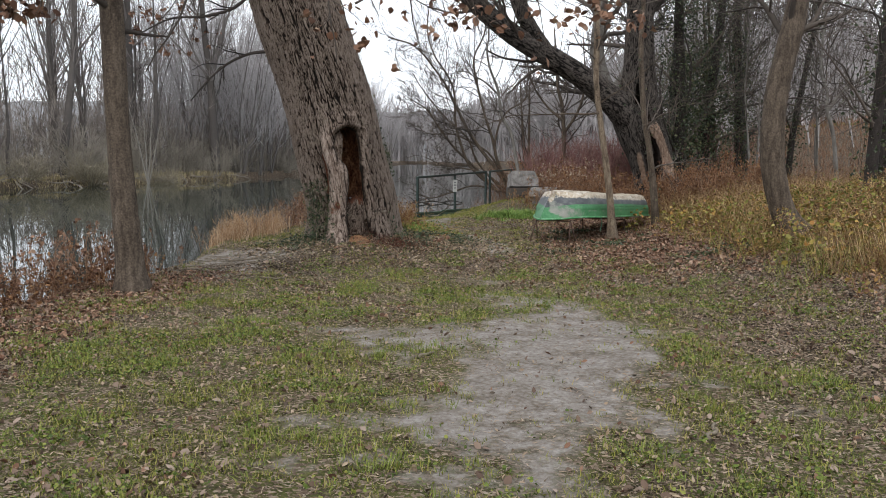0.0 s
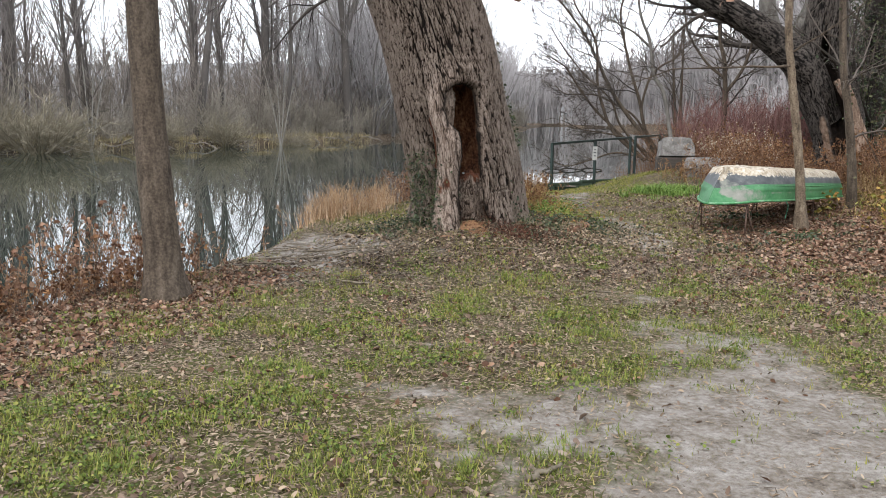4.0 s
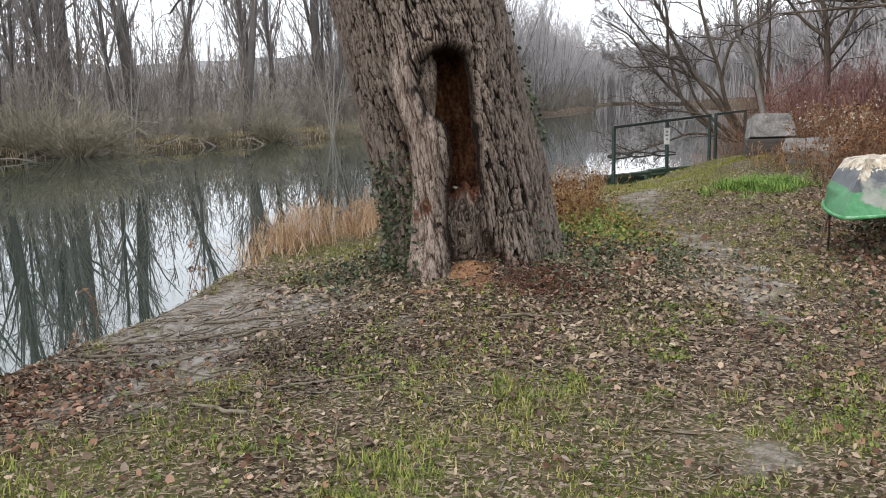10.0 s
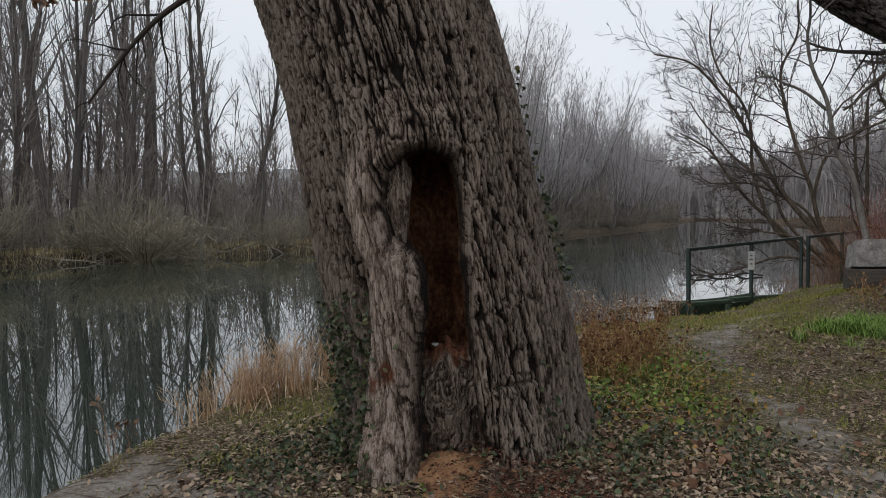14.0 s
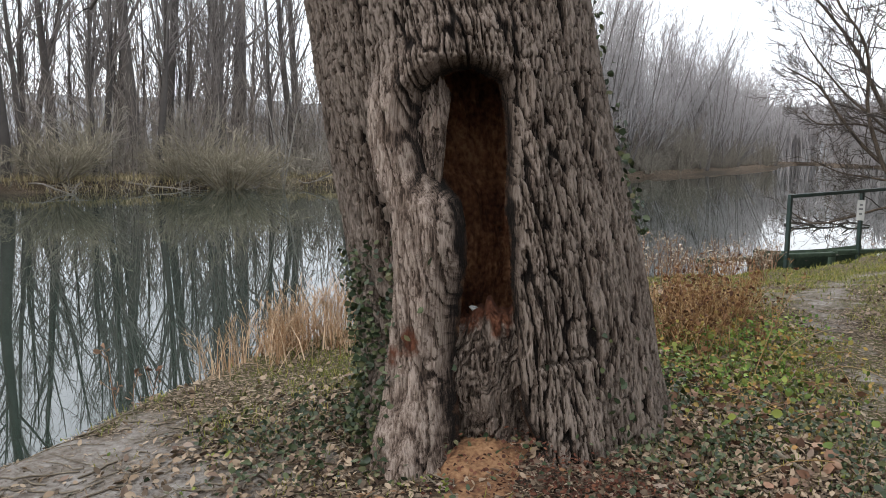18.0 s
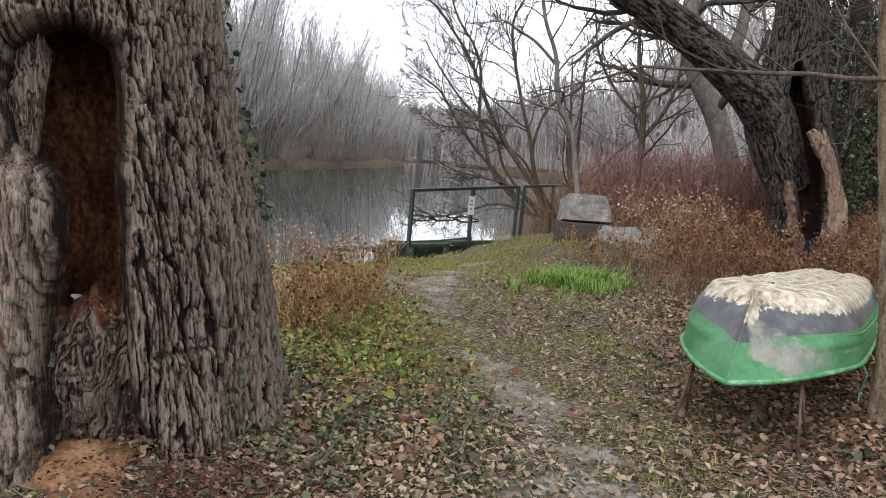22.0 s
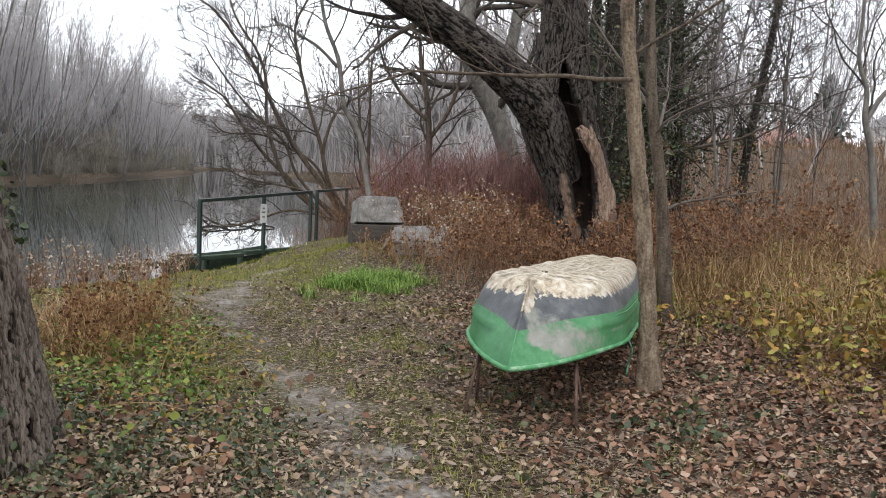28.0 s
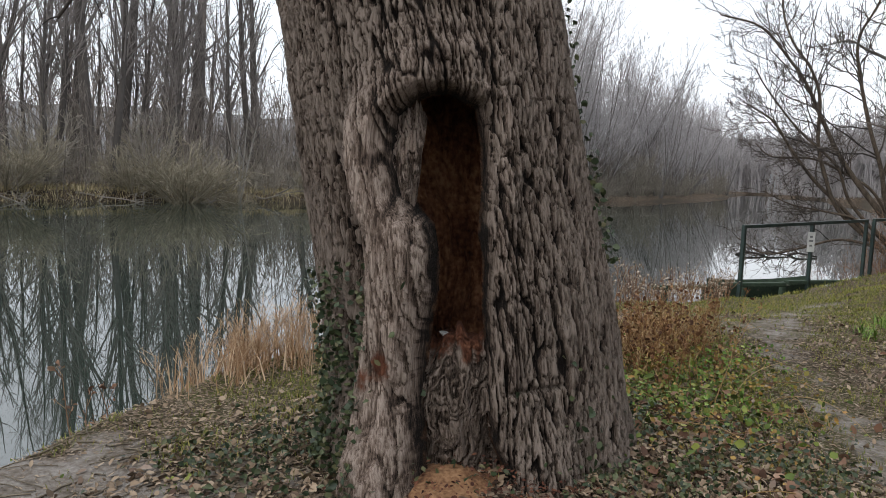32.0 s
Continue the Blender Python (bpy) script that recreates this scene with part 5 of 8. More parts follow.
for k in range(60):
    p, side = along(far_line[5:10], ((k + wg.uniform(0, 1)) / 60) ** 1.2)
    q = p + side * (0.8 + 11 * wg.uniform(0, 1))
    stand("bare_tree", "tall bare brushy tree on the far river bank", "trees on the far bank", BRUSH_TREES[wg.integers(3)], q[0], q[1], wg.uniform(0, 6.3), wg.uniform(0.75, 1.15) * (1 - 0.25 * k / 60))
for k in range(84):
    p, side = along(far_line[1:9], (k + wg.uniform(0, 1)) / 84)
    q = p + side * (0.6 + 7 * wg.uniform(0, 1) ** 1.5)
    b = new("bush", FAR_BUSHES[wg.integers(3)])
    b.location = (q[0], q[1], float(height(np.array([q[0]]), np.array([q[1]]))[0]))
    b.rotation_euler, b.scale = (0, 0, wg.uniform(0, 6.3)), (1, 1, wg.uniform(0.7, 1.3))
    tagged(b, "bare tangled brown bush on the far bank", "bush", "bushes on the far bank")
right_line = np.array([(7, 37), (10, 44), (15, 62), (19, 90), (17, 130), (8, 172), (-6, 210), (-20, 200)], float)
for k in range(44):
    p, side = along(right_line, (k + wg.uniform(0, 1)) / 44)
    q = p - side * (1.0 + 22 * wg.uniform(0, 1) ** 1.2)
    me = BRUSH_TREES[wg.integers(3)]
    stand("bare_tree", "bare tree of the wood along the river, paled as by mist", "trees down the river", me, q[0], q[1], wg.uniform(0, 6.3), wg.uniform(0.5, 0.85))
for x, y, s, k in ((10.5, 29, 0.45, 0),):
    stand("bare_tree", "bare grey tree in the thicket beyond the meadow", "trees in the thicket", FAR_TREES[k], x, y, k * 1.7 + x, s)

# ---- paint, wood, metal ----
M_green_paint = material("weathered_green_paint", [(0.25, (0.03, 0.12, 0.045)), (0.45, (0.045, 0.185, 0.07)), (0.65, (0.085, 0.25, 0.11)), (0.85, (0.24, 0.36, 0.25))], (2.5, 2.5, 6), 0.5, 0.08, 26, spec=0.4)
M_rim = material("chipped_green_rim", [(0.3, (0.035, 0.17, 0.055)), (0.55, (0.09, 0.28, 0.12)), (0.75, (0.35, 0.44, 0.34))], (8, 8, 8), 0.5, 0.1, 40)
tinted(M_green_paint, "grey", [(0.25, (0.028, 0.03, 0.034)), (0.5, (0.075, 0.08, 0.086)), (0.8, (0.19, 0.19, 0.185))], 6, (0.44, 0.54), 0.35)
tinted(M_green_paint, "worn", [(0.3, (0.15, 0.165, 0.135)), (0.7, (0.29, 0.285, 0.25))], 7, (0.36, 0.66), 1.1)
tinted(M_green_paint, "peeled", [(0.27, (0.05, 0.042, 0.036)), (0.40, (0.17, 0.14, 0.10)), (0.48, (0.38, 0.31, 0.22)), (0.56, (0.50, 0.44, 0.35)), (0.66, (0.62, 0.60, 0.55)), (0.8, (0.76, 0.75, 0.72))], 11, (0.46, 0.53), 1.7)
M_rail = material("dark_green_rail_paint", [(0.3, (0.006, 0.014, 0.012)), (0.6, (0.012, 0.032, 0.026)), (0.85, (0.045, 0.06, 0.05))], (5, 5, 5), 0.45, 0.1, 50, spec=0.5)
M_rust = material("rusty_tube", [(0.3, (0.06, 0.035, 0.025)), (0.6, (0.14, 0.09, 0.07)), (0.85, (0.25, 0.20, 0.17))], (20, 20, 6), 0.7, 0.2, 60, metal=0.3)
M_concrete = material("weathered_concrete", [(0.28, (0.06, 0.056, 0.05)), (0.45, (0.16, 0.15, 0.14)), (0.6, (0.25, 0.24, 0.23)), (0.8, (0.38, 0.37, 0.35))], (5, 5, 5), 0.9, 0.5, 45)
M_old_wood = material("grey_old_planks", [(0.25, (0.07, 0.055, 0.045)), (0.55, (0.16, 0.135, 0.115)), (0.85, (0.27, 0.24, 0.21))], (3, 3, 22), 0.9, 0.4, 50)
# darker brown timber for the footing under the slab
M_timber = material("dark_brown_timber", [(0.25, (0.03, 0.025, 0.021)), (0.55, (0.065, 0.055, 0.047)), (0.85, (0.12, 0.105, 0.09))], (3, 3, 20), 0.9, 0.4, 50)
M_mossy = material("mossy_green_beam", [(0.25, (0.018, 0.028, 0.02)), (0.55, (0.038, 0.06, 0.038)), (0.85, (0.08, 0.10, 0.065))], (6, 6, 6), 0.8, 0.4, 40)
M_plate = material("pale_sign_plate", [(0.3, (0.36, 0.36, 0.34)), (0.8, (0.50, 0.50, 0.48))], (5, 5, 5), 0.5, 0, 40)
M_scrap = material("dirty_paper", [(0.3, (0.22, 0.22, 0.21)), (0.8, (0.42, 0.42, 0.41))], (30, 30, 30), 0.9, 0, 60)
M_ink = material("sign_ink", [(0.3, (0.10, 0.10, 0.105)), (0.8, (0.17, 0.17, 0.17))], (5, 5, 5), 0.6, 0, 40)
M_dark_wood = material("wet_dark_wood", [(0.3, (0.012, 0.010, 0.009)), (0.8, (0.05, 0.042, 0.035))], (9, 9, 9), 0.6, 0.3, 40)
M_dust = material("rotten_wood_dust", [(0.25, (0.055, 0.025, 0.014)), (0.42, (0.15, 0.075, 0.038)), (0.58, (0.26, 0.145, 0.075)), (0.85, (0.38, 0.24, 0.14))], (4, 4, 4), 0.95, 0.7, 55, mixfac=0.6, distance=0.02)
M_rope = material("green_rope", [(0.3, (0.03, 0.12, 0.07)), (0.8, (0.10, 0.28, 0.18))], (30, 30, 30), 0.8, 0.2, 90)


def gz(x, y):
    return float(height(np.array([float(x)]), np.array([float(y)]))[0])


def rod(points, r, sides=10, mat=None, name="rod", smooth=True, n=None, taper=1.0):
    p = np.array(points, float)
    p = curve(p, n) if n else p
    k = len(p)
    v, q = tubes(p[None], np.linspace(r, r * taper, k)[None], sides)
    caps_a, caps_b = len(v), len(v) + 1
    v = np.concatenate([v, p[:1], p[-1:]])
    i = np.arange(sides)
    t1 = np.stack([(i + 1) % sides, i, np.full(sides, caps_a)], -1)
    o = (k - 1) * sides
    t2 = np.stack([o + i, o + (i + 1) % sides, np.full(sides, caps_b)], -1)
    return mesh_of(name, v, [q, t1, t2], mat, smooth)


# ---- upturned rowing boat on its trestles ----
BOW, STERN = Vector((1.58, 13.38, 0.47)), Vector((3.85, 17.35, 0.24))
boat_ax = (STERN - BOW)
BOAT_LEN = boat_ax.length
yaw_boat = math.atan2(boat_ax.y, boat_ax.x)
boat = thing("rowing_boat", "upturned green rowing boat with peeling pale bottom on metal trestles", "boat", BOW)
boat.rotation_euler = (0, -math.asin(boat_ax.z / BOAT_LEN), yaw_boat)


def boat_half(s):
    """Half the beam at the gunwale, s metres from the bow."""
    u = np.clip(s / 1.55, 0, 1)
    return 0.002 + 0.535 * (1 - (1 - u) ** 2.3) - 0.08 * sstep(2.6, BOAT_LEN, s)


def bottom_half(s):
    u = np.clip((s - 0.26) / 1.35, 0, 1)
    return 0.002 + 0.41 * (1 - (1 - u) ** 2.5) - 0.08 * sstep(2.6, BOAT_LEN, s)


ns_b, nt_b = 90, 61
S = np.linspace(0, 1, ns_b) ** 1.25 * BOAT_LEN
tt = np.linspace(-1, 1, nt_b)
bs = np.zeros((ns_b, nt_b, 3))
HULL = 0.46
attr_grey, attr_peel, attr_worn = np.zeros((ns_b, nt_b)), np.zeros((ns_b, nt_b)), np.zeros((ns_b, nt_b))
for i, s in enumerate(S):
    b0, b1 = boat_half(s), bottom_half(s)
    hh = HULL * (0.96 + 0.04 * math.cos(s)) + 0.03 * sstep(0.2, 1.2, s)
    rake = 0.42 * math.exp(-(s / 0.55) ** 2)
    for j, t in enumerate(tt):
        a = abs(t)
        if a > 0.42:
            f = (1 - a) / 0.58
            g = f ** 1.05
            w = b0 + (b1 - b0) * g + 0.035 * math.sin(math.pi * f) * sstep(0.0, 0.4, s)
            w += 0.012 * (1 if 0.30 < f < 0.36 else 0) * sstep(0.1, 0.4, s)
            z = hh * (f ** 0.92) * 0.93 + 0.05 * (1 - f) * sstep(0.0, 0.9, s)
            x = s + rake * f
        else:
            f = 1.0
            r = a / 0.42
            w = b1 * r
            z = hh * (0.93 + 0.07 * (1 - r ** 3))
            x = s + rake
        bs[i, j] = (x, math.copysign(w, t), z)
        rel_h = z / hh
        attr_grey[i, j] = sstep(0.52, 0.64, rel_h + 0.03 * math.sin(s * 1.7) + 0.16 * bell(s, 0.35))
        attr_peel[i, j] = sstep(0.62, 0.93, rel_h) * 0.92 * (0.5 + 0.5 * sstep(0.05, 0.6, s)) + 0.85 * bell(s - 0.05, 0.10) * sstep(0.5, 0.7, rel_h) * (t < 0.1)
        attr_worn[i, j] = 0.72 * sstep(0.0, 0.12, s - 0.25 * sstep(0.3, 0.1, rel_h)) * sstep(1.35, 0.25, s + 0.5 * sstep(0.3, 0.6, rel_h)) * sstep(0.0, 0.12, rel_h) * sstep(0.74, 0.55, rel_h) * (t < 0) + 0.45 * bell(s - 0.1, 0.12) * sstep(0.5, 0.6, rel_h) * sstep(0.9, 0.7, rel_h) + 0.5 * bell(rel_h - 0.33, 0.03) * (s > 0.9)
bs[..., 2] += 0.045 * (fbm(bs[..., 0] * 2.2, bs[..., 1] * 11, 402) - 0.5) * sstep(0.40, 0.45, bs[..., 2]) + 0.012 * (fbm(bs[..., 0] * 5, bs[..., 1] * 5, 401) - 0.5) * sstep(0.3, 0.44, bs[..., 2])
bi = (np.arange(ns_b - 1)[:, None] * nt_b + np.arange(nt_b - 1)[None, :]).ravel()
hull_q = np.stack([bi, bi + nt_b, bi + nt_b + 1, bi + 1], -1)
part("hull", mesh_of("hull", bs, hull_q, M_green_paint, True, {"grey": attr_grey, "peeled": attr_peel, "worn": attr_worn}), boat)
inner = (bs - np.array([2.0, 0, 0])) * np.array([0.985, 0.94, 0.95]) + np.array([2.0, 0, -0.006])
part("hull_inside", mesh_of("hull_inside", inner, hull_q[:, ::-1], M_old_wood, True), boat, "dark inside of the hull")
rim_pts = np.concatenate([bs[::-1, 0] + np.array([0, -0.012, 0.0]), bs[:, -1] + np.array([0, 0.012, 0.0])])
rim_v, rim_q = tubes(rim_pts[None, ::2], np.full((1, len(rim_pts[::2])), 0.015), 8)
part("gunwale", mesh_of("gunwale", rim_v, rim_q, M_rim), boat, "chipped light green gunwale flange")
for side in (-1, 1):
    k = 8 if side < 0 else nt_b - 9
    line = bs[26:, k] + np.array([0, side * 0.012, 0])
    v, q = tubes(line[None, ::3], 0.001 + 0.006 * np.sin(np.linspace(0, math.pi, len(line[::3])))[None] ** 0.4, 6)
    part("rub_strake", mesh_of("rub_strake", v, q, M_rim), boat, "pale rubbed strake")
stem_line = bs[0, :31] * np.array([1, 0, 1]) + np.array([-0.004, 0, 0])
v, q = tubes(stem_line[None], np.full((1, 31), 0.007), 8)
n_st = len(v) // 31
part("stem", mesh_of("stem", v, q, M_green_paint, True, {k: np.repeat(a_[0, :31], n_st) for k, a_ in (("grey", attr_grey), ("peeled", attr_peel), ("worn", attr_worn))}), boat, "worn stem post at the bow")
tr = bs[-1]
fan = np.concatenate([tr, [[BOAT_LEN, 0, 0.0]]])
part("transom", mesh_of("transom", np.concatenate([fan, fan + np.array([-0.03, 0, 0])]), [np.stack([np.arange(nt_b - 1), np.arange(1, nt_b), np.full(nt_b - 1, nt_b)], -1)], M_green_paint, False,
                        {"grey": np.zeros(2 * nt_b + 2), "peeled": np.zeros(2 * nt_b + 2), "worn": np.zeros(2 * nt_b + 2)}), boat)
for off in (-0.29, -0.15, 0.0, 0.15, 0.29):
    xs = np.linspace(0.75 if off else 0.35, BOAT_LEN - 0.15, 26)
    rows_at = np.clip(np.searchsorted(S, xs), 0, ns_b - 1)
    across = off * np.interp(xs, [0.5, 1.6, BOAT_LEN], [0.35, 1, 0.85])
    line = np.array([bs[r, int(np.argmin(np.abs(bs[r, 18:43, 1] - a))) + 18] + np.array([0, 0, 0.001]) for r, a in zip(rows_at, across)])
    line[:, 1] = across
    v, q = tubes(line[None], 0.0005 + (0.010 if off == 0 else 0.008) * np.sin(np.linspace(0, math.pi, 26))[None] ** 0.4, 6)
    part("bottom_strip", mesh_of("bottom_strip", v, q, material("peeling_strip", [(0.25, (0.28, 0.23, 0.17)), (0.5, (0.52, 0.46, 0.36)), (0.8, (0.70, 0.66, 0.58))], (5, 9, 9), 0.9, 0.5, 50) if off == -0.29 else bpy.data.materials["peeling_strip"]), boat, "cracked pale keel strip")
part("drain_plug", rod([(0.98, 0.0, HULL * 1.03), (0.98, 0.0, HULL * 1.03 + 0.022)], 0.02, 12, M_rust, "drain_plug"), boat)
part("mooring_rope", rod([(1.3, -0.55, 0.05), (1.32, -0.58, -0.02), (1.35, -0.56, -0.12), (1.33, -0.55, -0.2)], 0.006, 6, M_rope, "mooring_rope", n=14), boat)

# trestles of bent tube under the boat
for s, half in ((0.55, 0.30), (3.1, 0.42)):
    c = BOW + boat_ax * (s / BOAT_LEN)
    side = Vector((-math.sin(yaw_boat), math.cos(yaw_boat), 0))
    fw = Vector((math.cos(yaw_boat), math.sin(yaw_boat), 0))
    tz = c.z - 0.012
    tr_ob = thing("boat_trestle", "rusty bent tube trestle holding up the boat", "trestle", (c.x, c.y, gz(c.x, c.y)), "trestles under the boat")
    o = Vector(tr_ob.location)
    a, b = c + side * half, c - side * half
    part("top_bar", rod([(p.x - o.x, p.y - o.y, tz - o.z - 0.014) for p in (a, b)], 0.012, 10, M_rust, "top_bar"), tr_ob)
    for e, out in ((a, side), (b, -side)):
        for d in (-1, 1):
            f = e + out * 0.05 + fw * (0.16 * d)
            part("leg", rod([(e.x - o.x, e.y - o.y, tz - o.z), (f.x - o.x, f.y - o.y, gz(f.x, f.y) - o.z - 0.03)], 0.010, 8, M_rust, "leg"), tr_ob)

# ---- railing by the landing ----
posts = [(-0.72, 24.0), (0.39, 26.25), (1.46, 28.35), (1.62, 28.6), (2.5, 30.4), (3.3, 32.0)]
tops = [0.83, 0.85, 0.92, 0.93, 0.97, 1.0]
rail = thing("railing", "dark green painted metal railing at the boat landing", "railing", (-0.72, 24.0, gz(-0.72, 24.0)))
ro = np.array(rail.location)
for (x, y), z in zip(posts, tops):
    g0 = min(gz(x, y), -0.1) - 0.25
    part("post", put_bm("post", box_bm((0.065, 0.065, z - g0), (x - ro[0], y - ro[1], (z + g0) / 2 - ro[2]), 0.008, Matrix.Rotation(-0.46, 4, "Z")), M_rail), rail)
for i, j in ((0, 2), (3, 5)):
    a, b = np.array((*posts[i], tops[i])), np.array((*posts[j], tops[j]))
    w = b - a
    m = Matrix.Rotation(math.atan2(w[1], w[0]), 4, "Z") @ Matrix.Rotation(-math.asin(w[2] / np.linalg.norm(w)), 4, "Y")
    c = (a + b) / 2 - ro
    part("top_rail", put_bm("top_rail", box_bm((np.linalg.norm(w) + 0.06, 0.06, 0.06), tuple(c), 0.008, m), M_rail), rail)
sign = thing("notice_plate", "small pale notice plate fixed to a railing post", "sign", (0.385, 26.2, 0.52))
part("plate", put_bm("plate", box_bm((0.13, 0.012, 0.38), (0, 0, 0), 0.003), M_plate), sign)
for k, w in ((0.10, 0.05), (0.02, 0.07), (-0.07, 0.05)):
    part("line_of_print", put_bm("line_of_print", box_bm((w, 0.003, 0.035), (0, -0.0085, k)), M_ink), sign)

# landing edge beam and moored punt
quay = thing("landing_beam", "mossy green timber edging of the landing", "beam", (-0.6, 25.2, -0.4))
qa, qb = np.array((-2.15, 23.85, -0.42)), np.array((1.1, 27.0, -0.30))
qw = qb - qa
qm = Matrix.Rotation(math.atan2(qw[1], qw[0]), 4, "Z")
for k in range(3):
    f0, f1 = k / 3, (k + 1) / 3 - 0.01
    c = qa + qw * (f0 + f1) / 2 - np.array(quay.location)
    part("timber", put_bm("timber", box_bm((np.linalg.norm(qw) * (f1 - f0), 0.14, 0.08), tuple(c + np.array((0, 0, 0.06))), 0.02, qm), M_mossy), quay)
for k in range(5):
    c = qa + qw * (k + 0.4) / 5 + np.array((-0.10, 0.10, -0.35)) - np.array(quay.location)
    part("pile", rod([tuple(c + np.array((0, 0, -0.5))), tuple(c + np.array((0, 0, 0.42)))], 0.07, 10, M_mossy, "pile"), quay)


def punt_mesh(length, beam, deep):
    n, m = 24, 11
    V = []
    for i in range(n):
        u = i / (n - 1)
        w = beam / 2 * (1 - abs(2 * u - 1) ** 4 * 0.55)
        lift = 0.18 * abs(2 * u - 1) ** 3
        for j in range(m):
            t = -1 + 2 * j / (m - 1)
            f = min(1, (1 - abs(t)) / 0.35)
            V.append((length * (u - 0.5), t * w if abs(t) > 0.65 else t * w * 1.0, deep * (1 - f) + lift * 0.6))
    i = (np.arange(n - 1)[:, None] * m + np.arange(m - 1)[None, :]).ravel()
    return np.array(V), np.stack([i, i + m, i + m + 1, i + 1], -1)


punt = thing("moored_punt", "flat green punt moored beyond the landing", "boat", (-0.35, 28.6, WATER - 0.16))
punt.rotation_euler = (0, 0, math.atan2(1.85, 1.6))
pv, pq = punt_mesh(3.2, 1.0, 0.36)
part("hull", mesh_of("hull", np.concatenate([pv, pv * np.array([0.97, 0.94, 1]) + np.array([0, 0, 0.02])]), np.concatenate([pq[:, ::-1], pq + len(pv)]), M_mossy), punt)
edge = np.concatenate([pv.reshape(24, 11, 3)[:, 0], pv.reshape(24, 11, 3)[::-1, -1], pv.reshape(24, 11, 3)[:1, 0]])
v, q = tubes(edge[None], np.full((1, len(edge)), 0.025), 6)
part("gunwale", mesh_of("gunwale", v, q, M_rim), punt)
for x in (-0.7, 0.5):
    part("thwart", put_bm("thwart", box_bm((0.22, 0.9, 0.03), (x, 0, 0.30), 0.006), M_old_wood), punt)

# dark sunken boughs that break the surface
for x, y, a in ((-1.15, 38.4, 0.3), (-0.45, 39.2, 0.1), (0.45, 39.6, -0.2)):
    bgh = thing("floating_bough", "dark wet bough breaking the water surface", "branch", (x, y, WATER), "boughs in the water")
    c, s_ = math.cos(a), math.sin(a)
    part("bough", rod([(-0.45 * c, -0.45 * s_, 0.0), (-0.1, 0, 0.10), (0.5 * c, 0.5 * s_, 0.03)], 0.05, 7, M_dark_wood, "bough", n=12, taper=0.5), bgh)
    part("stub", rod([(-0.1, 0, 0.08), (-0.32, 0.05, 0.30)], 0.035, 6, M_dark_wood, "stub", taper=0.5), bgh)

# ---- broken concrete blocks by the railing ----
def slab_mesh(pts, thick, seed):
    """A rough slab: outline in its own plane, with a bevelled, chipped edge."""
    bm = bmesh.new()
    g = np.random.default_rng(seed)
    vs = [bm.verts.new((x, 0, z)) for x, z in pts]
    f = bm.faces.new(vs)
    r = bmesh.ops.extrude_face_region(bm, geom=[f])
    bmesh.ops.translate(bm, vec=(0, thick, 0), verts=[e for e in r["geom"] if isinstance(e, bmesh.types.BMVert)])
    bmesh.ops.recalc_face_normals(bm, faces=bm.faces)
    bmesh.ops.bevel(bm, geom=list(bm.edges), offset=0.02, segments=2, affect="EDGES", profile=0.6)
    bmesh.ops.subdivide_edges(bm, edges=list(bm.edges), cuts=2, use_grid_fill=True)
    for v in bm.verts:
        v.co += Vector(g.normal(0, 0.004, 3))
    return put_bm("slab", bm, M_concrete)


block = thing("concrete_block", "tilted weathered concrete slab on a dark timber footing", "concrete block", (2.15, 22.45, gz(2.15, 22.45)))
bz = block.location.z
s1 = part("slab", slab_mesh([(-0.34, 0.0), (0.46, 0.0), (0.44, 0.24), (0.35, 0.43), (-0.27, 0.43)], 0.5, 3), block)
s1.location, s1.rotation_euler = (0, 0, 0.66 - bz), (radians(-14), 0, radians(8))
part("footing", put_bm("footing", box_bm((0.9, 0.6, 0.72 - bz), (0.04, 0.20, (0.62 - bz) / 2 - 0.05), 0.02), M_timber), block)
flat = thing("broken_slab", "low broken concrete slab lying in the weeds", "concrete block", (2.62, 21.55, gz(2.62, 21.55)))
s2 = part("slab", slab_mesh([(-0.45, 0.0), (0.85, 0.0), (0.74, 0.30), (-0.28, 0.29)], 0.7, 4), flat)
s2.location, s2.rotation_euler = (0, 0, 0.44 - gz(2.62, 21.55)), (radians(-35), 0, radians(10))
part("footing", put_bm("footing", box_bm((1.05, 0.6, 0.3), (0.15, 0.3, 0.05), 0.02), M_concrete), flat)

# ---- rotten wood dust at the foot of the hollow ----
n = 60
U, W = np.meshgrid(np.linspace(-1, 1, n), np.linspace(-1, 1, n))
rr = np.hypot(U, W)
dx, dy = -1.21 + 0.46 * U + 0.06 * W, 11.87 + 0.52 * W
hz = np.clip(1 - rr, 0, 1)
dz = height(dx, dy) - 0.014 + 0.03 * sstep(0, 0.75, hz) * (0.6 + 0.4 * W) + 0.035 * sstep(-0.2, 0.5, W) * bell(U + 0.2, 0.35) * sstep(0, 0.3, hz) + 0.05 * (fbm(dx * 6, dy * 6, 501) - 0.5) * sstep(0, 0.2, hz) + 0.02 * (fbm(dx * 30, dy * 30, 502) - 0.5) - 0.06 * sstep(0.12, 0.0, hz)
ii = (np.arange(n - 1)[:, None] * n + np.arange(n - 1)[None, :]).ravel()
dust = new("rotten_wood_dust", mesh_of("rotten_wood_dust", np.stack([dx, dy, dz], -1), np.stack([ii, ii + 1, ii + n + 1, ii + n], -1), M_dust))
tagged(dust, "heap of orange-brown rotten wood dust at the willow's foot", "wood dust", kind="stuff")
cg = np.random.default_rng(51)
cp = np.stack([cg.normal(-0.66, 0.27, 2200), cg.normal(11.86, 0.20, 2200)], -1)
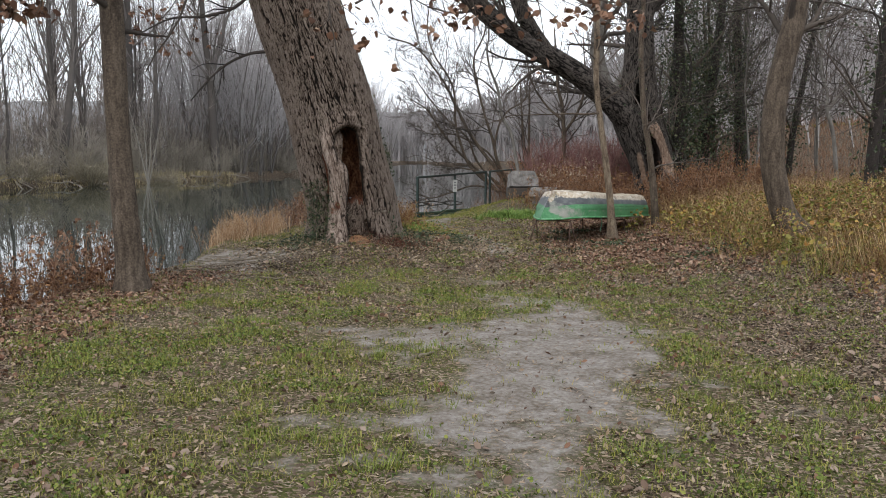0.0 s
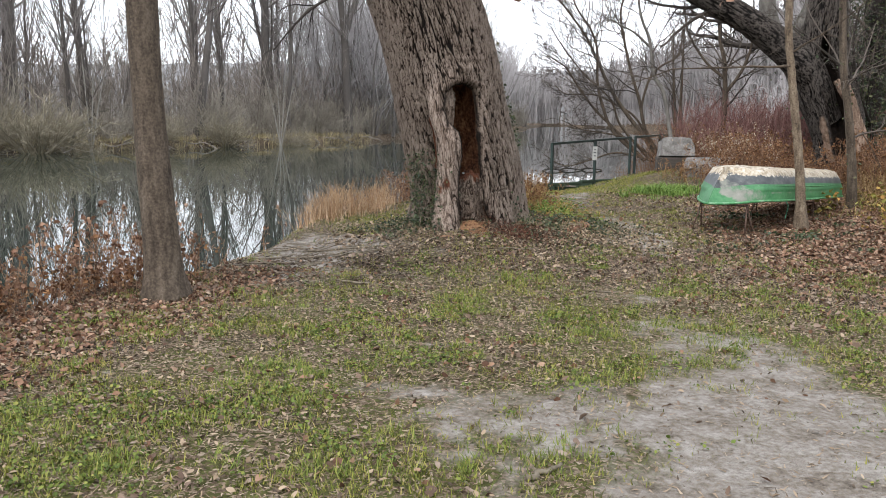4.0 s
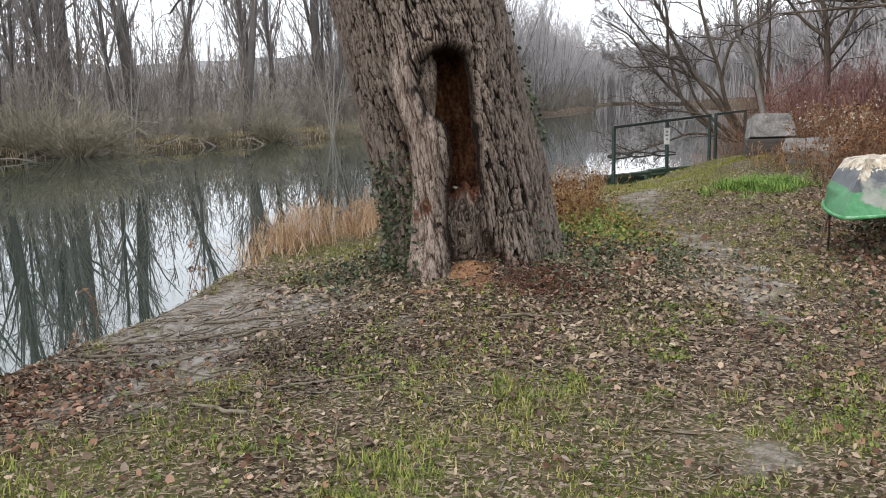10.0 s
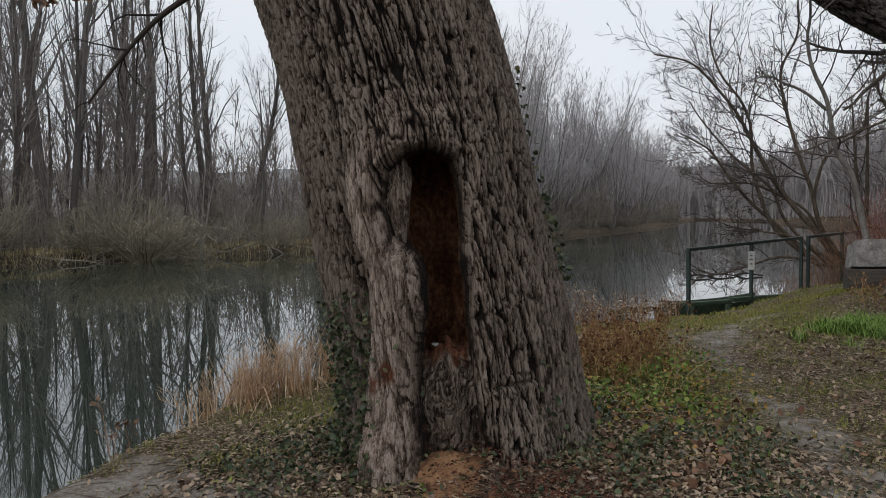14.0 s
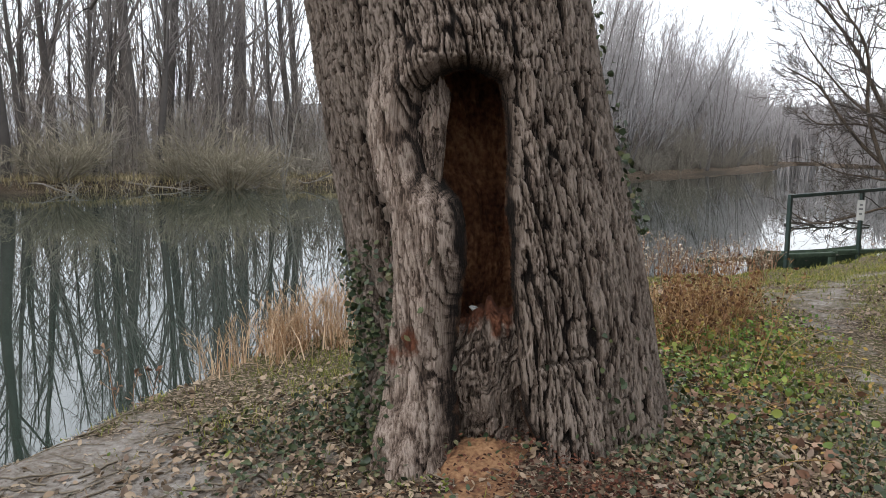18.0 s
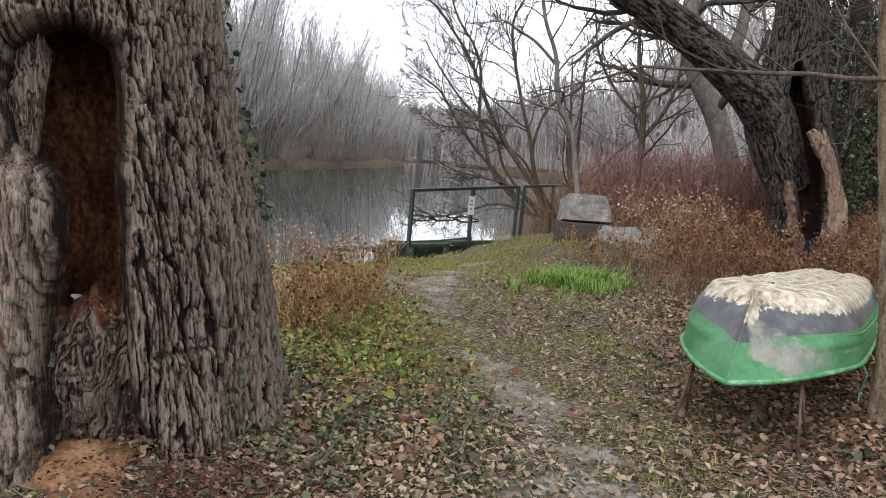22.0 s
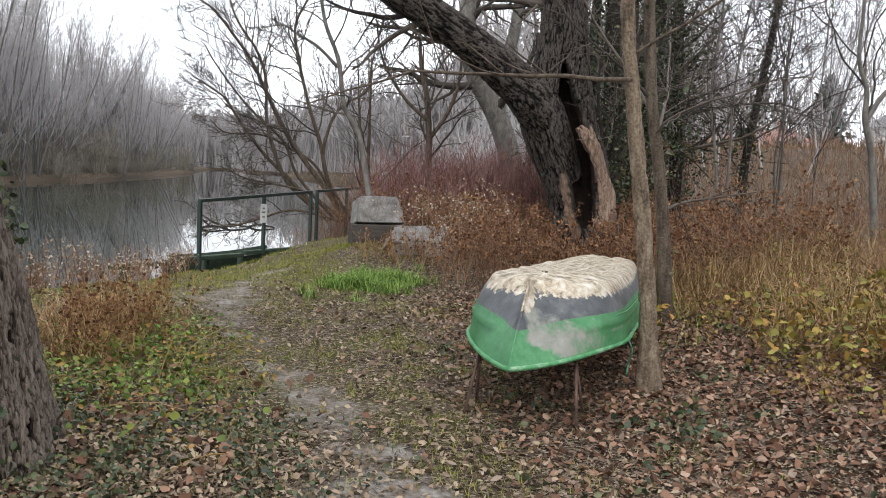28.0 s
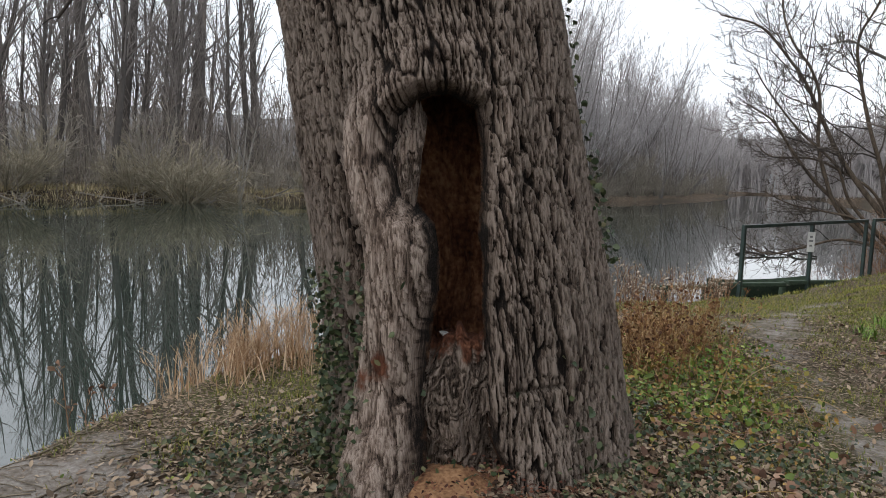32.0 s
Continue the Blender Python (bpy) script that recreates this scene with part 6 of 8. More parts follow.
chip_at = np.stack([cp[:, 0], cp[:, 1], height(cp[:, 0], cp[:, 1]) + 0.035 + 0.09 * np.exp(-((cp[:, 0] + 1.15) ** 2 / 0.08 + (cp[:, 1] - 12.05) ** 2 / 0.06))], -1)
v, q = leaf_quads(cg, chip_at, cg.uniform(0.009, 0.024, 2200), 0.5)
tagged(new("wood_crumbs", mesh_of("wood_crumbs", v, q, material("red_wood_crumbs", [(0.0, (0.03, 0.011, 0.007)), (0.5, (0.075, 0.027, 0.016)), (1.0, (0.15, 0.062, 0.034))], (9, 9, 9), 0.95, 0, 60, island=True), False)), "crumbs of red rotten wood on the dust heap", "wood crumbs", kind="stuff")
for x, y, z, r in ((-1.36, 12.27, 0.85, 0.018), (-1.25, 12.29, 0.83, 0.013)):
    bm = bmesh.new()
    bmesh.ops.create_icosphere(bm, subdivisions=2, radius=r)
    for vv in bm.verts:
        vv.co = Vector((vv.co.x * 1.3, vv.co.y, vv.co.z * 0.7)) * (0.8 + 0.9 * noise.noise(vv.co * 60))
    w = new("paper_scrap", put_bm("paper_scrap", bm, M_scrap))
    w.location = (x, y, z)
    tagged(w, "crumpled white paper scrap in the tree hollow", "litter", "scraps in the hollow")

# fallen sticks on the bare bank
sk = np.random.default_rng(61)
for x, y, a, l in ((-2.9, 10.75, 0.35, 0.9), (-2.3, 10.95, 0.5, 0.5), (-2.55, 11.2, 0.15, 0.7), (-1.6, 10.15, 0.6, 0.6), (-0.12, 5.95, 0.9, 0.22), (-3.0, 10.4, 0.2, 0.5), (1.45, 4.3, 1.2, 0.3), (0.1, 13.6, 2.6, 0.9), (-0.3, 13.0, 2.4, 0.8), (0.3, 12.2, 2.0, 0.45), (-0.6, 11.3, 0.3, 0.5), (-2.0, 9.7, 2.9, 0.35)):
    xs = np.linspace(-l / 2, l / 2, 7)
    px, py = x + xs * math.cos(a), y + xs * math.sin(a)
    wob = sk.normal(0, 0.012, 7)
    px, py = px - wob * math.sin(a), py + wob * math.cos(a)
    pz = height(px, py) + 0.012
    st = new("stick", rod(np.stack([px - x, py - y, pz - pz[3]], -1), 0.011 if l > 0.4 else 0.014, 6, M_bark_smooth, "stick", n=14, taper=0.6))
    st.location = (x, y, pz[3])
    tagged(st, "fallen bare stick on the trodden ground", "stick", "sticks on the ground")

# ---- low plants ----
def scatter(g, n, x0, x1, y0, y1, density, tries=6):
    """About n random places in the rectangle, kept with the probability density(x, y)."""
    out, got = [], 0
    for _ in range(tries):
        x, y = g.uniform(x0, x1, n), g.uniform(y0, y1, n)
        keep = g.uniform(0, 1, n) < density(x, y)
        out.append(np.stack([x[keep], y[keep]], -1))
        got += keep.sum()
        if got >= n:
            break
    return np.concatenate(out)[:n]


def blades(g, xy, tall, wide, lean=0.35, sink=0.01, short=False, bow=0.0):
    """Grass blades: a quad that ends in a narrow tip, bent outwards."""
    n = len(xy)
    z = height(xy[:, 0], xy[:, 1]) - sink
    a, ln_ = g.uniform(0, 2 * math.pi, n), g.normal(0, lean, n)
    if short:
        ln_ = np.abs(ln_) * 0.55 + 0.35
    if bow:
        ln_ = np.abs(ln_) * 0.4 + bow
    d = np.stack([np.cos(a), np.sin(a)], -1)
    side = np.stack([-d[:, 1], d[:, 0]], -1) * (wide / 2)[:, None]
    base = np.column_stack([xy, z])
    tip = base + np.column_stack([d * (tall * np.sin(ln_))[:, None], tall * np.cos(ln_)])
    mid = (base + tip) / 2 + np.column_stack([-d * (0.1 * tall * np.sin(ln_))[:, None], (0.08 + 0.25 * bow) * tall])
    s3 = np.column_stack([side, np.zeros(n)])
    if short:
        V = np.stack([base - s3, base + s3, tip + s3 * 0.2, tip - s3 * 0.2], 1)
        return V.reshape(-1, 3), np.arange(n)[:, None] * 4 + np.array([[0, 1, 2, 3]])
    V = np.stack([base - s3, base + s3, mid + s3 * 0.8, mid - s3 * 0.8, tip + s3 * 0.15, tip - s3 * 0.15], 1)
    b = np.arange(n)[:, None] * 6
    Q = np.concatenate([b + np.array([[0, 1, 2, 3]]), b + np.array([[3, 2, 4, 5]])], 0)
    return V.reshape(-1, 3), Q


def stuff(name, label, category, v, q, mat, smooth=False):
    return tagged(new(name, mesh_of(name, v, q, mat, smooth)), label, category, kind="stuff")


def tufts(g, centres, per, radius):
    c = np.repeat(centres, per, axis=0)
    return c + g.normal(0, radius, c.shape)


def on_land(x, y):
    return sstep(0.25, 0.6, river_distance(x, y))


def turf_density(x, y):
    b = np.clip(bare_amount(x, y), 0, 1)
    l = np.clip(litter_amount(x, y) - 0.45, 0, 1)
    patch = sstep(0.40, 0.57, 0.6 * fbm(x / 0.5, y / 0.5, 601) + 0.4 * fbm(x / 0.16, y / 0.16, 602))
    return np.clip(1 - 1.25 * b, 0.03, 1) * np.clip(1.0 - 0.6 * l, 0.2, 1) * (0.10 + 0.90 * patch) * on_land(x, y) * sstep(4.3, 3.3, np.abs(x))


vg = np.random.default_rng(611)
near_xy = tufts(vg, scatter(vg, 7400, -4.2, 4.2, 2.2, 9.0, turf_density, 12), 21, 0.033)
v, q = blades(vg, near_xy, vg.uniform(0.018, 0.055, len(near_xy)), vg.uniform(0.0045, 0.0095, len(near_xy)), 1.7, short=True)
stuff("grass", "short patchy yellow-green meadow grass", "grass", v, q, M_grass)
mid_xy = tufts(vg, scatter(vg, 7600, -3.6, 4.4, 9.0, 23.5, lambda x, y: turf_density(x, y) * sstep(4.0, 1.2, x) * (1 - 0.7 * near_line(x, y, [(0.78, 13.1), (0.46, 15.0), (0.03, 17.0), (-0.12, 18.5), (0.1, 20.0)], 0.3))), 14, 0.06)
v, q = blades(vg, mid_xy, vg.uniform(0.018, 0.06, len(mid_xy)), vg.uniform(0.005, 0.009, len(mid_xy)), 1.0, short=True)
stuff("path_side_grass", "short grass along the trodden path", "grass", v, q, M_grass)
fresh = tufts(vg, scatter(vg, 200, 0.3, 2.9, 17.6, 21.4, lambda x, y: spot(x, y, 1.55, 19.4, 0.42, 0.66, -40) * sstep(0.38, 0.55, fbm(x / 0.45, y / 0.45, 647)), 20), 24, 0.06)
v, q = blades(vg, fresh, vg.uniform(0.07, 0.24, len(fresh)), vg.uniform(0.006, 0.012, len(fresh)), 1.0, bow=0.55)
stuff("fresh_grass", "lush bright green grass clump", "grass", v, q, M_grass_fresh)
far_xy = tufts(vg, scatter(vg, 900, -2.2, 3.0, 18, 28, lambda x, y: on_land(x, y) * spot(x, y, 0.6, 24.5, 1.5, 4)), 9, 0.08)
v, q = blades(vg, far_xy, vg.uniform(0.03, 0.09, len(far_xy)), vg.uniform(0.008, 0.014, len(far_xy)), 1.7, short=True)
stuff("bank_grass", "green grass on the landing bank", "grass", v, q, M_grass)


def lay_leaves(name, label, g, xy, lo, hi, mat, tilt=0.35, lift=0.004, wide=(0.2, 0.4)):
    z = height(xy[:, 0], xy[:, 1]) + lift + g.uniform(0, 0.012, len(xy))
    v, q = leaf_quads(g, np.column_stack([xy, z]), g.uniform(lo, hi, len(xy)), tilt, wide)
    return stuff(name, label, "leaves", v, q, mat)


def litter_density(x, y):
    trod = 1 - 0.55 * near_line(x, y, [(0.6, 7.5), (0.75, 12.4), (0.45, 14.5), (0.1, 16.5), (-0.15, 18.0), (-0.4, 23)], 0.4)
    return trod * np.clip(0.2 + 0.68 * np.clip(litter_amount(x, y), 0, 1) - 0.85 * np.clip(bare_amount(x, y), 0, 1), 0.05, 1) * on_land(x, y) * (1 - 0.9 * spot(x, y, -1.0, 11.82, 0.5, 0.3))


lay_leaves("fallen_leaves", "tan and grey-brown fallen willow leaves", vg, scatter(vg, 36000, -4.6, 4.6, 2.2, 12.6, litter_density), 0.016, 0.044, M_leaf, 0.5, wide=(0.09, 0.3))
lit_xy = scatter(vg, 56000, -4.4, 4.4, 2.2, 13.5, lambda x, y: on_land(x, y) * np.clip(0.95 - 0.55 * np.clip(bare_amount(x, y), 0, 1) - 0.75 * sstep(0.44, 0.6, 0.6 * fbm(x / 0.5, y / 0.5, 601) + 0.4 * fbm(x / 0.16, y / 0.16, 602)), 0.1, 1), 8)
v, q = blades(vg, lit_xy, vg.uniform(0.014, 0.045, len(lit_xy)), vg.uniform(0.004, 0.015, len(lit_xy)), 0.12, -0.004, True)
lz = np.repeat(v.reshape(-1, 4, 3)[:, :1, :], 4, axis=1)
d = v.reshape(-1, 4, 3) - lz
turn = vg.uniform(0, 2 * math.pi, len(d))[:, None]
flat_v = np.stack([lz[..., 0] + d[..., 0] * 1.0 + d[..., 2] * np.cos(turn), lz[..., 1] + d[..., 1] * 1.0 + d[..., 2] * np.sin(turn), lz[..., 2] + 0.22 * vg.uniform(0, 1, (len(d), 1)) * d[..., 2]], -1)
stuff("dry_stalks", "dry straws and shredded leaves lying in the grass", "litter", flat_v.reshape(-1, 3), q, M_leaf)
M_leaf_pale = material("pale_broad_leaves", [(0.0, (0.07, 0.043, 0.03)), (0.35, (0.14, 0.092, 0.066)), (0.7, (0.215, 0.155, 0.118)), (0.93, (0.29, 0.225, 0.18)), (1.0, (0.38, 0.31, 0.255))], (20, 20, 20), 0.8, 0.2, 90, island=True)
lay_leaves("broad_leaves", "curled pale brown broad leaves strewn in the grass", vg, scatter(vg, 5200, -4.6, 4.4, 2.2, 12.0, lambda x, y: litter_density(x, y) * (0.25 + 0.75 * sstep(0.45, 0.6, fbm(x / 0.6, y / 0.6, 651)))), 0.03, 0.062, M_leaf_pale, 0.6, wide=(0.2, 0.4))
lay_leaves("path_side_broad_leaves", "broad brown leaves lying beside the path", vg, scatter(vg, 3200, -2.6, 5.0, 11.5, 19.0, lambda x, y: np.clip(litter_density(x, y) - 0.2, 0, 1)), 0.035, 0.07, M_leaf_pale, 0.6, wide=(0.2, 0.4))
hx = tufts(vg, scatter(vg, 4200, -4.2, 4.2, 2.2, 12.0, lambda x, y: turf_density(x, y) * sstep(0.42, 0.6, fbm(x / 0.4, y / 0.4, 655)), 12), 6, 0.022)
v, q = leaf_quads(vg, np.column_stack([hx, height(hx[:, 0], hx[:, 1]) + vg.uniform(0.006, 0.035, len(hx))]), vg.uniform(0.010, 0.026, len(hx)), 0.6, (0.25, 0.5))
stuff("meadow_herbs", "low green clover and rosette leaves in the turf", "herbs", v, q, M_herb)
lay_leaves("turf_russet_leaves", "russet leaves scattered over the turf", vg, scatter(vg, 3400, -4.4, 4.2, 2.2, 12.0, lambda x, y: litter_density(x, y) * (0.15 + 0.85 * sstep(0.46, 0.6, fbm(x / 0.8, y / 0.8, 656)))), 0.022, 0.055, M_leaf_red, 0.7, wide=(0.2, 0.4))
lay_leaves("root_plate_mulch", "dark shredded leaves and bark on the bare bank", vg, scatter(vg, 5200, -4.2, -0.8, 9.4, 11.8, lambda x, y: on_land(x, y) * np.clip(spot(x, y, -2.2, 10.3, 1.0, 0.55, 20), 0, 1) * sstep(0.38, 0.55, fbm(x / 0.35, y / 0.35, 657))), 0.015, 0.045, M_mulch, 0.4, wide=(0.08, 0.3))
tuft_xy = tufts(vg, tufts(vg, scatter(vg, 430, -4.0, 3.8, 2.2, 11.0, lambda x, y: turf_density(x, y) * sstep(0.50, 0.62, fbm(x / 0.32, y / 0.32, 652)), 20), 5, 0.075), 16, 0.022)
v, q = blades(vg, tuft_xy, vg.uniform(0.03, 0.085, len(tuft_xy)), vg.uniform(0.004, 0.009, len(tuft_xy)), 1.6, short=True)
stuff("green_tufts", "brighter green tufts in the patchy turf", "grass", v, q, material("green_tuft_blades", [(0.0, (0.055, 0.085, 0.012)), (0.45, (0.125, 0.165, 0.026)), (0.8, (0.21, 0.235, 0.045)), (1.0, (0.33, 0.28, 0.10))], (10, 10, 10), 0.65, 0, 60, island=True))
lay_leaves("path_leaves", "brown fallen leaves beside the path", vg, scatter(vg, 15000, -3.6, 6.0, 12.6, 21, litter_density), 0.022, 0.055, M_leaf, 0.45, wide=(0.14, 0.35))
lay_leaves("russet_leaves", "russet oak leaves lying thick on the bank", vg, scatter(vg, 12000, -5.6, -2.2, 3.0, 10.2, lambda x, y: on_land(x, y) * sstep(-2.4, -3.4, x + 0.1 * (8 - y))), 0.025, 0.058, M_leaf_red, 0.7)
lay_leaves("russet_leaves_by_boat", "russet leaves under and round the boat", vg, scatter(vg, 21000, 0.8, 6.5, 9.5, 18.5, lambda x, y: np.clip(0.02 + 0.9 * sstep(1.2, 2.6, x - 0.1 * (y - 13)) * sstep(9.5, 12.5, y + 0.5 * (x - 2)), 0, 1)), 0.03, 0.07, M_leaf_red, 0.6)
lay_leaves("leaves_by_willow", "brown leaves round the willow's foot", vg, scatter(vg, 6000, -3.0, 1.2, 10.6, 15.0, lambda x, y: np.clip(spot(x, y, -0.3, 12.5, 0.95, 1.0) + 0.6 * spot(x, y, -2.0, 12.0, 0.7, 0.5), 0, 1) * (1 - spot(x, y, -1.1, 11.95, 0.5, 0.4))), 0.022, 0.055, M_leaf, 0.5)


def ivy_patch(name, label, g, xy, lo=0.016, hi=0.038, lift=0.08):
    z = height(xy[:, 0], xy[:, 1]) + g.uniform(0.015, lift, len(xy))
    v, q = leaf_quads(g, np.column_stack([xy, z]), g.uniform(lo, hi, len(xy)), 0.75)
    return stuff(name, label, "ivy", v, q, M_ivy)


tw_xy = scatter(vg, 800, -4.2, 0.4, 9.2, 12.4, lambda x, y: on_land(x, y) * np.clip(spot(x, y, -2.3, 10.6, 1.2, 0.8) + 0.25, 0, 1))
tw_a, tw_l = vg.uniform(0, 3.14, len(tw_xy)), vg.uniform(0.06, 0.3, len(tw_xy))
tw_s = np.linspace(-0.5, 0.5, 5)
tw_x = tw_xy[:, :1] + tw_s * (tw_l * np.cos(tw_a))[:, None] + vg.normal(0, 0.008, (len(tw_xy), 5))
tw_y = tw_xy[:, 1:] + tw_s * (tw_l * np.sin(tw_a))[:, None] + vg.normal(0, 0.008, (len(tw_xy), 5))
v, q = tubes(np.stack([tw_x, tw_y, height(tw_x, tw_y) + 0.006], -1), np.full((len(tw_xy), 5), 0.0035) * vg.uniform(0.6, 1.5, (len(tw_xy), 1)), 4)
stuff("fallen_twigs", "thin grey twigs strewn over the bare bank", "twigs", v, q, M_bark_smooth)
ivy_patch("ground_ivy", "dark green ivy creeping over leaf litter", vg, scatter(vg, 4600, -2.8, 1.2, 11.3, 15.2, lambda x, y: np.clip(spot(x, y, -0.3, 13.0, 0.75, 1.0) + 1.2 * spot(x, y, -2.05, 12.15, 0.45, 0.45), 0, 1) * sstep(0.35, 0.6, fbm(x / 0.3, y / 0.3, 621))))
ivy_patch("low_green_herbs", "low green herbs in the leaf litter", vg, scatter(vg, 1400, 0.4, 6.0, 11.0, 16.0, lambda x, y: sstep(0.58, 0.7, fbm(x / 0.5, y / 0.5, 622)) * sstep(1.2, 2.2, x)), 0.03, 0.06, 0.06)
yl = scatter(vg, 900, -0.9, 1.0, 12.8, 17.0, lambda x, y: spot(x, y, -0.25, 14.5, 0.5, 1.3) * sstep(0.4, 0.6, fbm(x / 0.4, y / 0.4, 623)))
v, q = leaf_quads(vg, np.column_stack([yl, height(yl[:, 0], yl[:, 1]) + vg.uniform(0.02, 0.18, len(yl))]), vg.uniform(0.015, 0.034, len(yl)), 0.9)
stuff("yellow_herbs", "yellowing low herbs beside the willow", "herbs", v, q, M_yellow)
hb = scatter(vg, 1700, -1.4, 0.6, 13.4, 18.0, lambda x, y: spot(x, y, -0.6, 15.4, 0.45, 1.6) * sstep(0.4, 0.6, fbm(x / 0.4, y / 0.4, 624)))
v, q = leaf_quads(vg, np.column_stack([hb, height(hb[:, 0], hb[:, 1]) + vg.uniform(0.02, 0.16, len(hb))]), vg.uniform(0.015, 0.04, len(hb)), 0.9)
stuff("green_herbs", "bright green low herbs beside the path", "herbs", v, q, M_grass_fresh)
side_herbs = lambda x, y: spot(x, y, -0.55, 14.9, 0.5, 1.5, 8)
gh = tufts(vg, scatter(vg, 24, -1.5, 0.6, 13.4, 17.6, side_herbs, 12), 13, 0.08)
v, q = leaf_quads(vg, np.column_stack([gh, height(gh[:, 0], gh[:, 1]) + vg.uniform(0.03, 0.26, len(gh))]), vg.uniform(0.02, 0.045, len(gh)), 0.9, (0.2, 0.4))
stuff("golden_herbs", "yellowing broad-leaved herbs beside the willow", "herbs", v, q, M_gold)
bl = scatter(vg, 800, -1.6, 0.7, 12.6, 17.2, side_herbs)
v, q = leaf_quads(vg, np.column_stack([bl, height(bl[:, 0], bl[:, 1]) + vg.uniform(0.01, 0.14, len(bl))]), vg.uniform(0.025, 0.055, len(bl)), 0.7, (0.25, 0.45))
stuff("bramble_by_willow", "dull green bramble leaves beside the willow", "herbs", v, q, M_herb)
lay_leaves("oak_leaves_by_willow", "large curled russet oak leaves beside the willow", vg, scatter(vg, 260, -1.4, 0.6, 12.2, 16.0, lambda x, y: spot(x, y, -0.45, 13.6, 0.6, 1.2)), 0.045, 0.08, M_leaf_red, 0.8, 0.02, (0.25, 0.42))
st = scatter(vg, 60, -1.5, 0.5, 12.9, 17.0, side_herbs)
P1, R1 = shoots(vg, np.column_stack([st, height(st[:, 0], st[:, 1])]), np.column_stack([vg.normal(0, 1, 60), vg.normal(0, 0.7, 60), np.full(60, 0.55)]), vg.uniform(0.3, 0.95, 60), np.full(60, 0.0042), 8, 0.1, -0.16)
stuff("bramble_canes", "thin arching straw-coloured canes beside the willow", "canes", *tubes(P1, R1, 4), M_pale_straw)
rg = tufts(vg, scatter(vg, 60, -1.7, -0.5, 15.0, 17.8, lambda x, y: spot(x, y, -1.15, 16.4, 0.4, 0.8)), 26, 0.07)
v, q = blades(vg, rg, vg.uniform(0.15, 0.5, len(rg)), vg.uniform(0.004, 0.009, len(rg)), 1.0, bow=0.75)
stuff("rusty_grass", "drooping rust-brown dead grass behind the willow", "grass", v, q, M_straw)


def stand_of(g, xy, tall, r, n2=4, n3=0, lean=0.16, up=0.05, ratio=0.35, angle=35, k=5, sides=3, flat=False):
    """Upright stems with side twigs at many places; returns verts, quads and the twig ends."""
    n = len(xy)
    base = np.column_stack([xy, height(xy[:, 0], xy[:, 1]) - 0.03])
    P1, R1 = shoots(g, base, np.column_stack([g.normal(0, lean, n), g.normal(0, lean, n), np.ones(n)]), tall, np.full(n, r), k, 0.07, up, 0.4)
    pieces, ends = [tubes(P1, R1, sides)], P1
    if n2:
        P2, R2 = sprout(g, P1, R1, n2, 0.25, 1.0, angle, ratio, 0.6, 3 if flat else 4, 0.1, up)
        pieces.append(ribbons(g, P2, np.maximum(R2, r * 0.5)) if flat else tubes(P2, np.maximum(R2, r * 0.45), 3))
        ends = P2
        if n3:
            P3, R3 = sprout(g, P2, R2, n3, 0.2, 1.0, 38, 0.5, 0.7, 2 if flat else 3, 0.1, up)
            pieces.append(ribbons(g, P3, np.maximum(R3, r * 0.4)))
            ends = P3
    v, q = merge(pieces)
    return v, q, ends


def leafed(name, label, category, g, xy, tall, r, stem_mat, leaf_mat, leaves, size, **kw):
    v, q, ends = stand_of(g, xy, tall, r, **kw)
    stuff(name, label, category, v, q, stem_mat)
    i = g.integers(0, len(ends), leaves)
    j = g.integers(1, ends.shape[1], leaves)
    v, q = leaf_quads(g, ends[i, j] + g.normal(0, 0.015, (leaves, 3)), g.uniform(*size, leaves), 0.9)
    stuff(name + "_leaves", "withered leaves of the " + label, category, v, q, leaf_mat)


# straw-coloured reeds at the water's edge
reed_xy = scatter(vg, 320, -4.6, -2.9, 12.2, 17.5, lambda x, y: np.clip(spot(x, y, -3.55, 13.95, 0.22, 0.55) + 0.4 * spot(x, y, -3.4, 15.4, 0.35, 1.4), 0, 1))
v, q, ends = stand_of(vg, reed_xy, vg.uniform(0.22, 0.5, len(reed_xy)), 0.0032, n2=6, n3=3, lean=0.25, angle=30, ratio=0.5)
stuff("reeds", "dry straw-coloured reeds at the water's edge", "reeds", v, q, M_reed)
rl = blades(vg, tufts(vg, reed_xy, 6, 0.07), vg.uniform(0.12, 0.4, len(reed_xy) * 6), vg.uniform(0.005, 0.011, len(reed_xy) * 6), 0.85)
stuff("reed_blades", "dry bleached blades of the reeds", "reeds", *rl, M_reed)
# brown weeds down the bank
bank_xy = scatter(vg, 620, -6.0, -2.3, 2.5, 23.0, lambda x, y: sstep(0.05, 0.25, river_distance(x, y)) * sstep(1.5, 0.7, river_distance(x, y)) * np.where((y > 9.8) & (y < 15.5), 0.03, 1.0))
leafed("bank_weeds", "brown withered weeds along the bank", "weeds", vg, bank_xy, vg.uniform(0.35, 0.75, len(bank_xy)), 0.005, M_weed, M_leaf_red, 6000, (0.025, 0.055), n2=5, n3=2)
rough_xy = scatter(vg, 430, -6.4, -3.3, 3.4, 9.6, lambda x, y: sstep(0.0, 0.2, river_distance(x, y)) * sstep(1.7, 0.9, river_distance(x, y)) * (np.hypot(x + 3.35, y - 8.8) > 0.35) * (0.3 + 0.7 * sstep(0.4, 0.55, fbm(x / 0.6, y / 0.6, 658))))
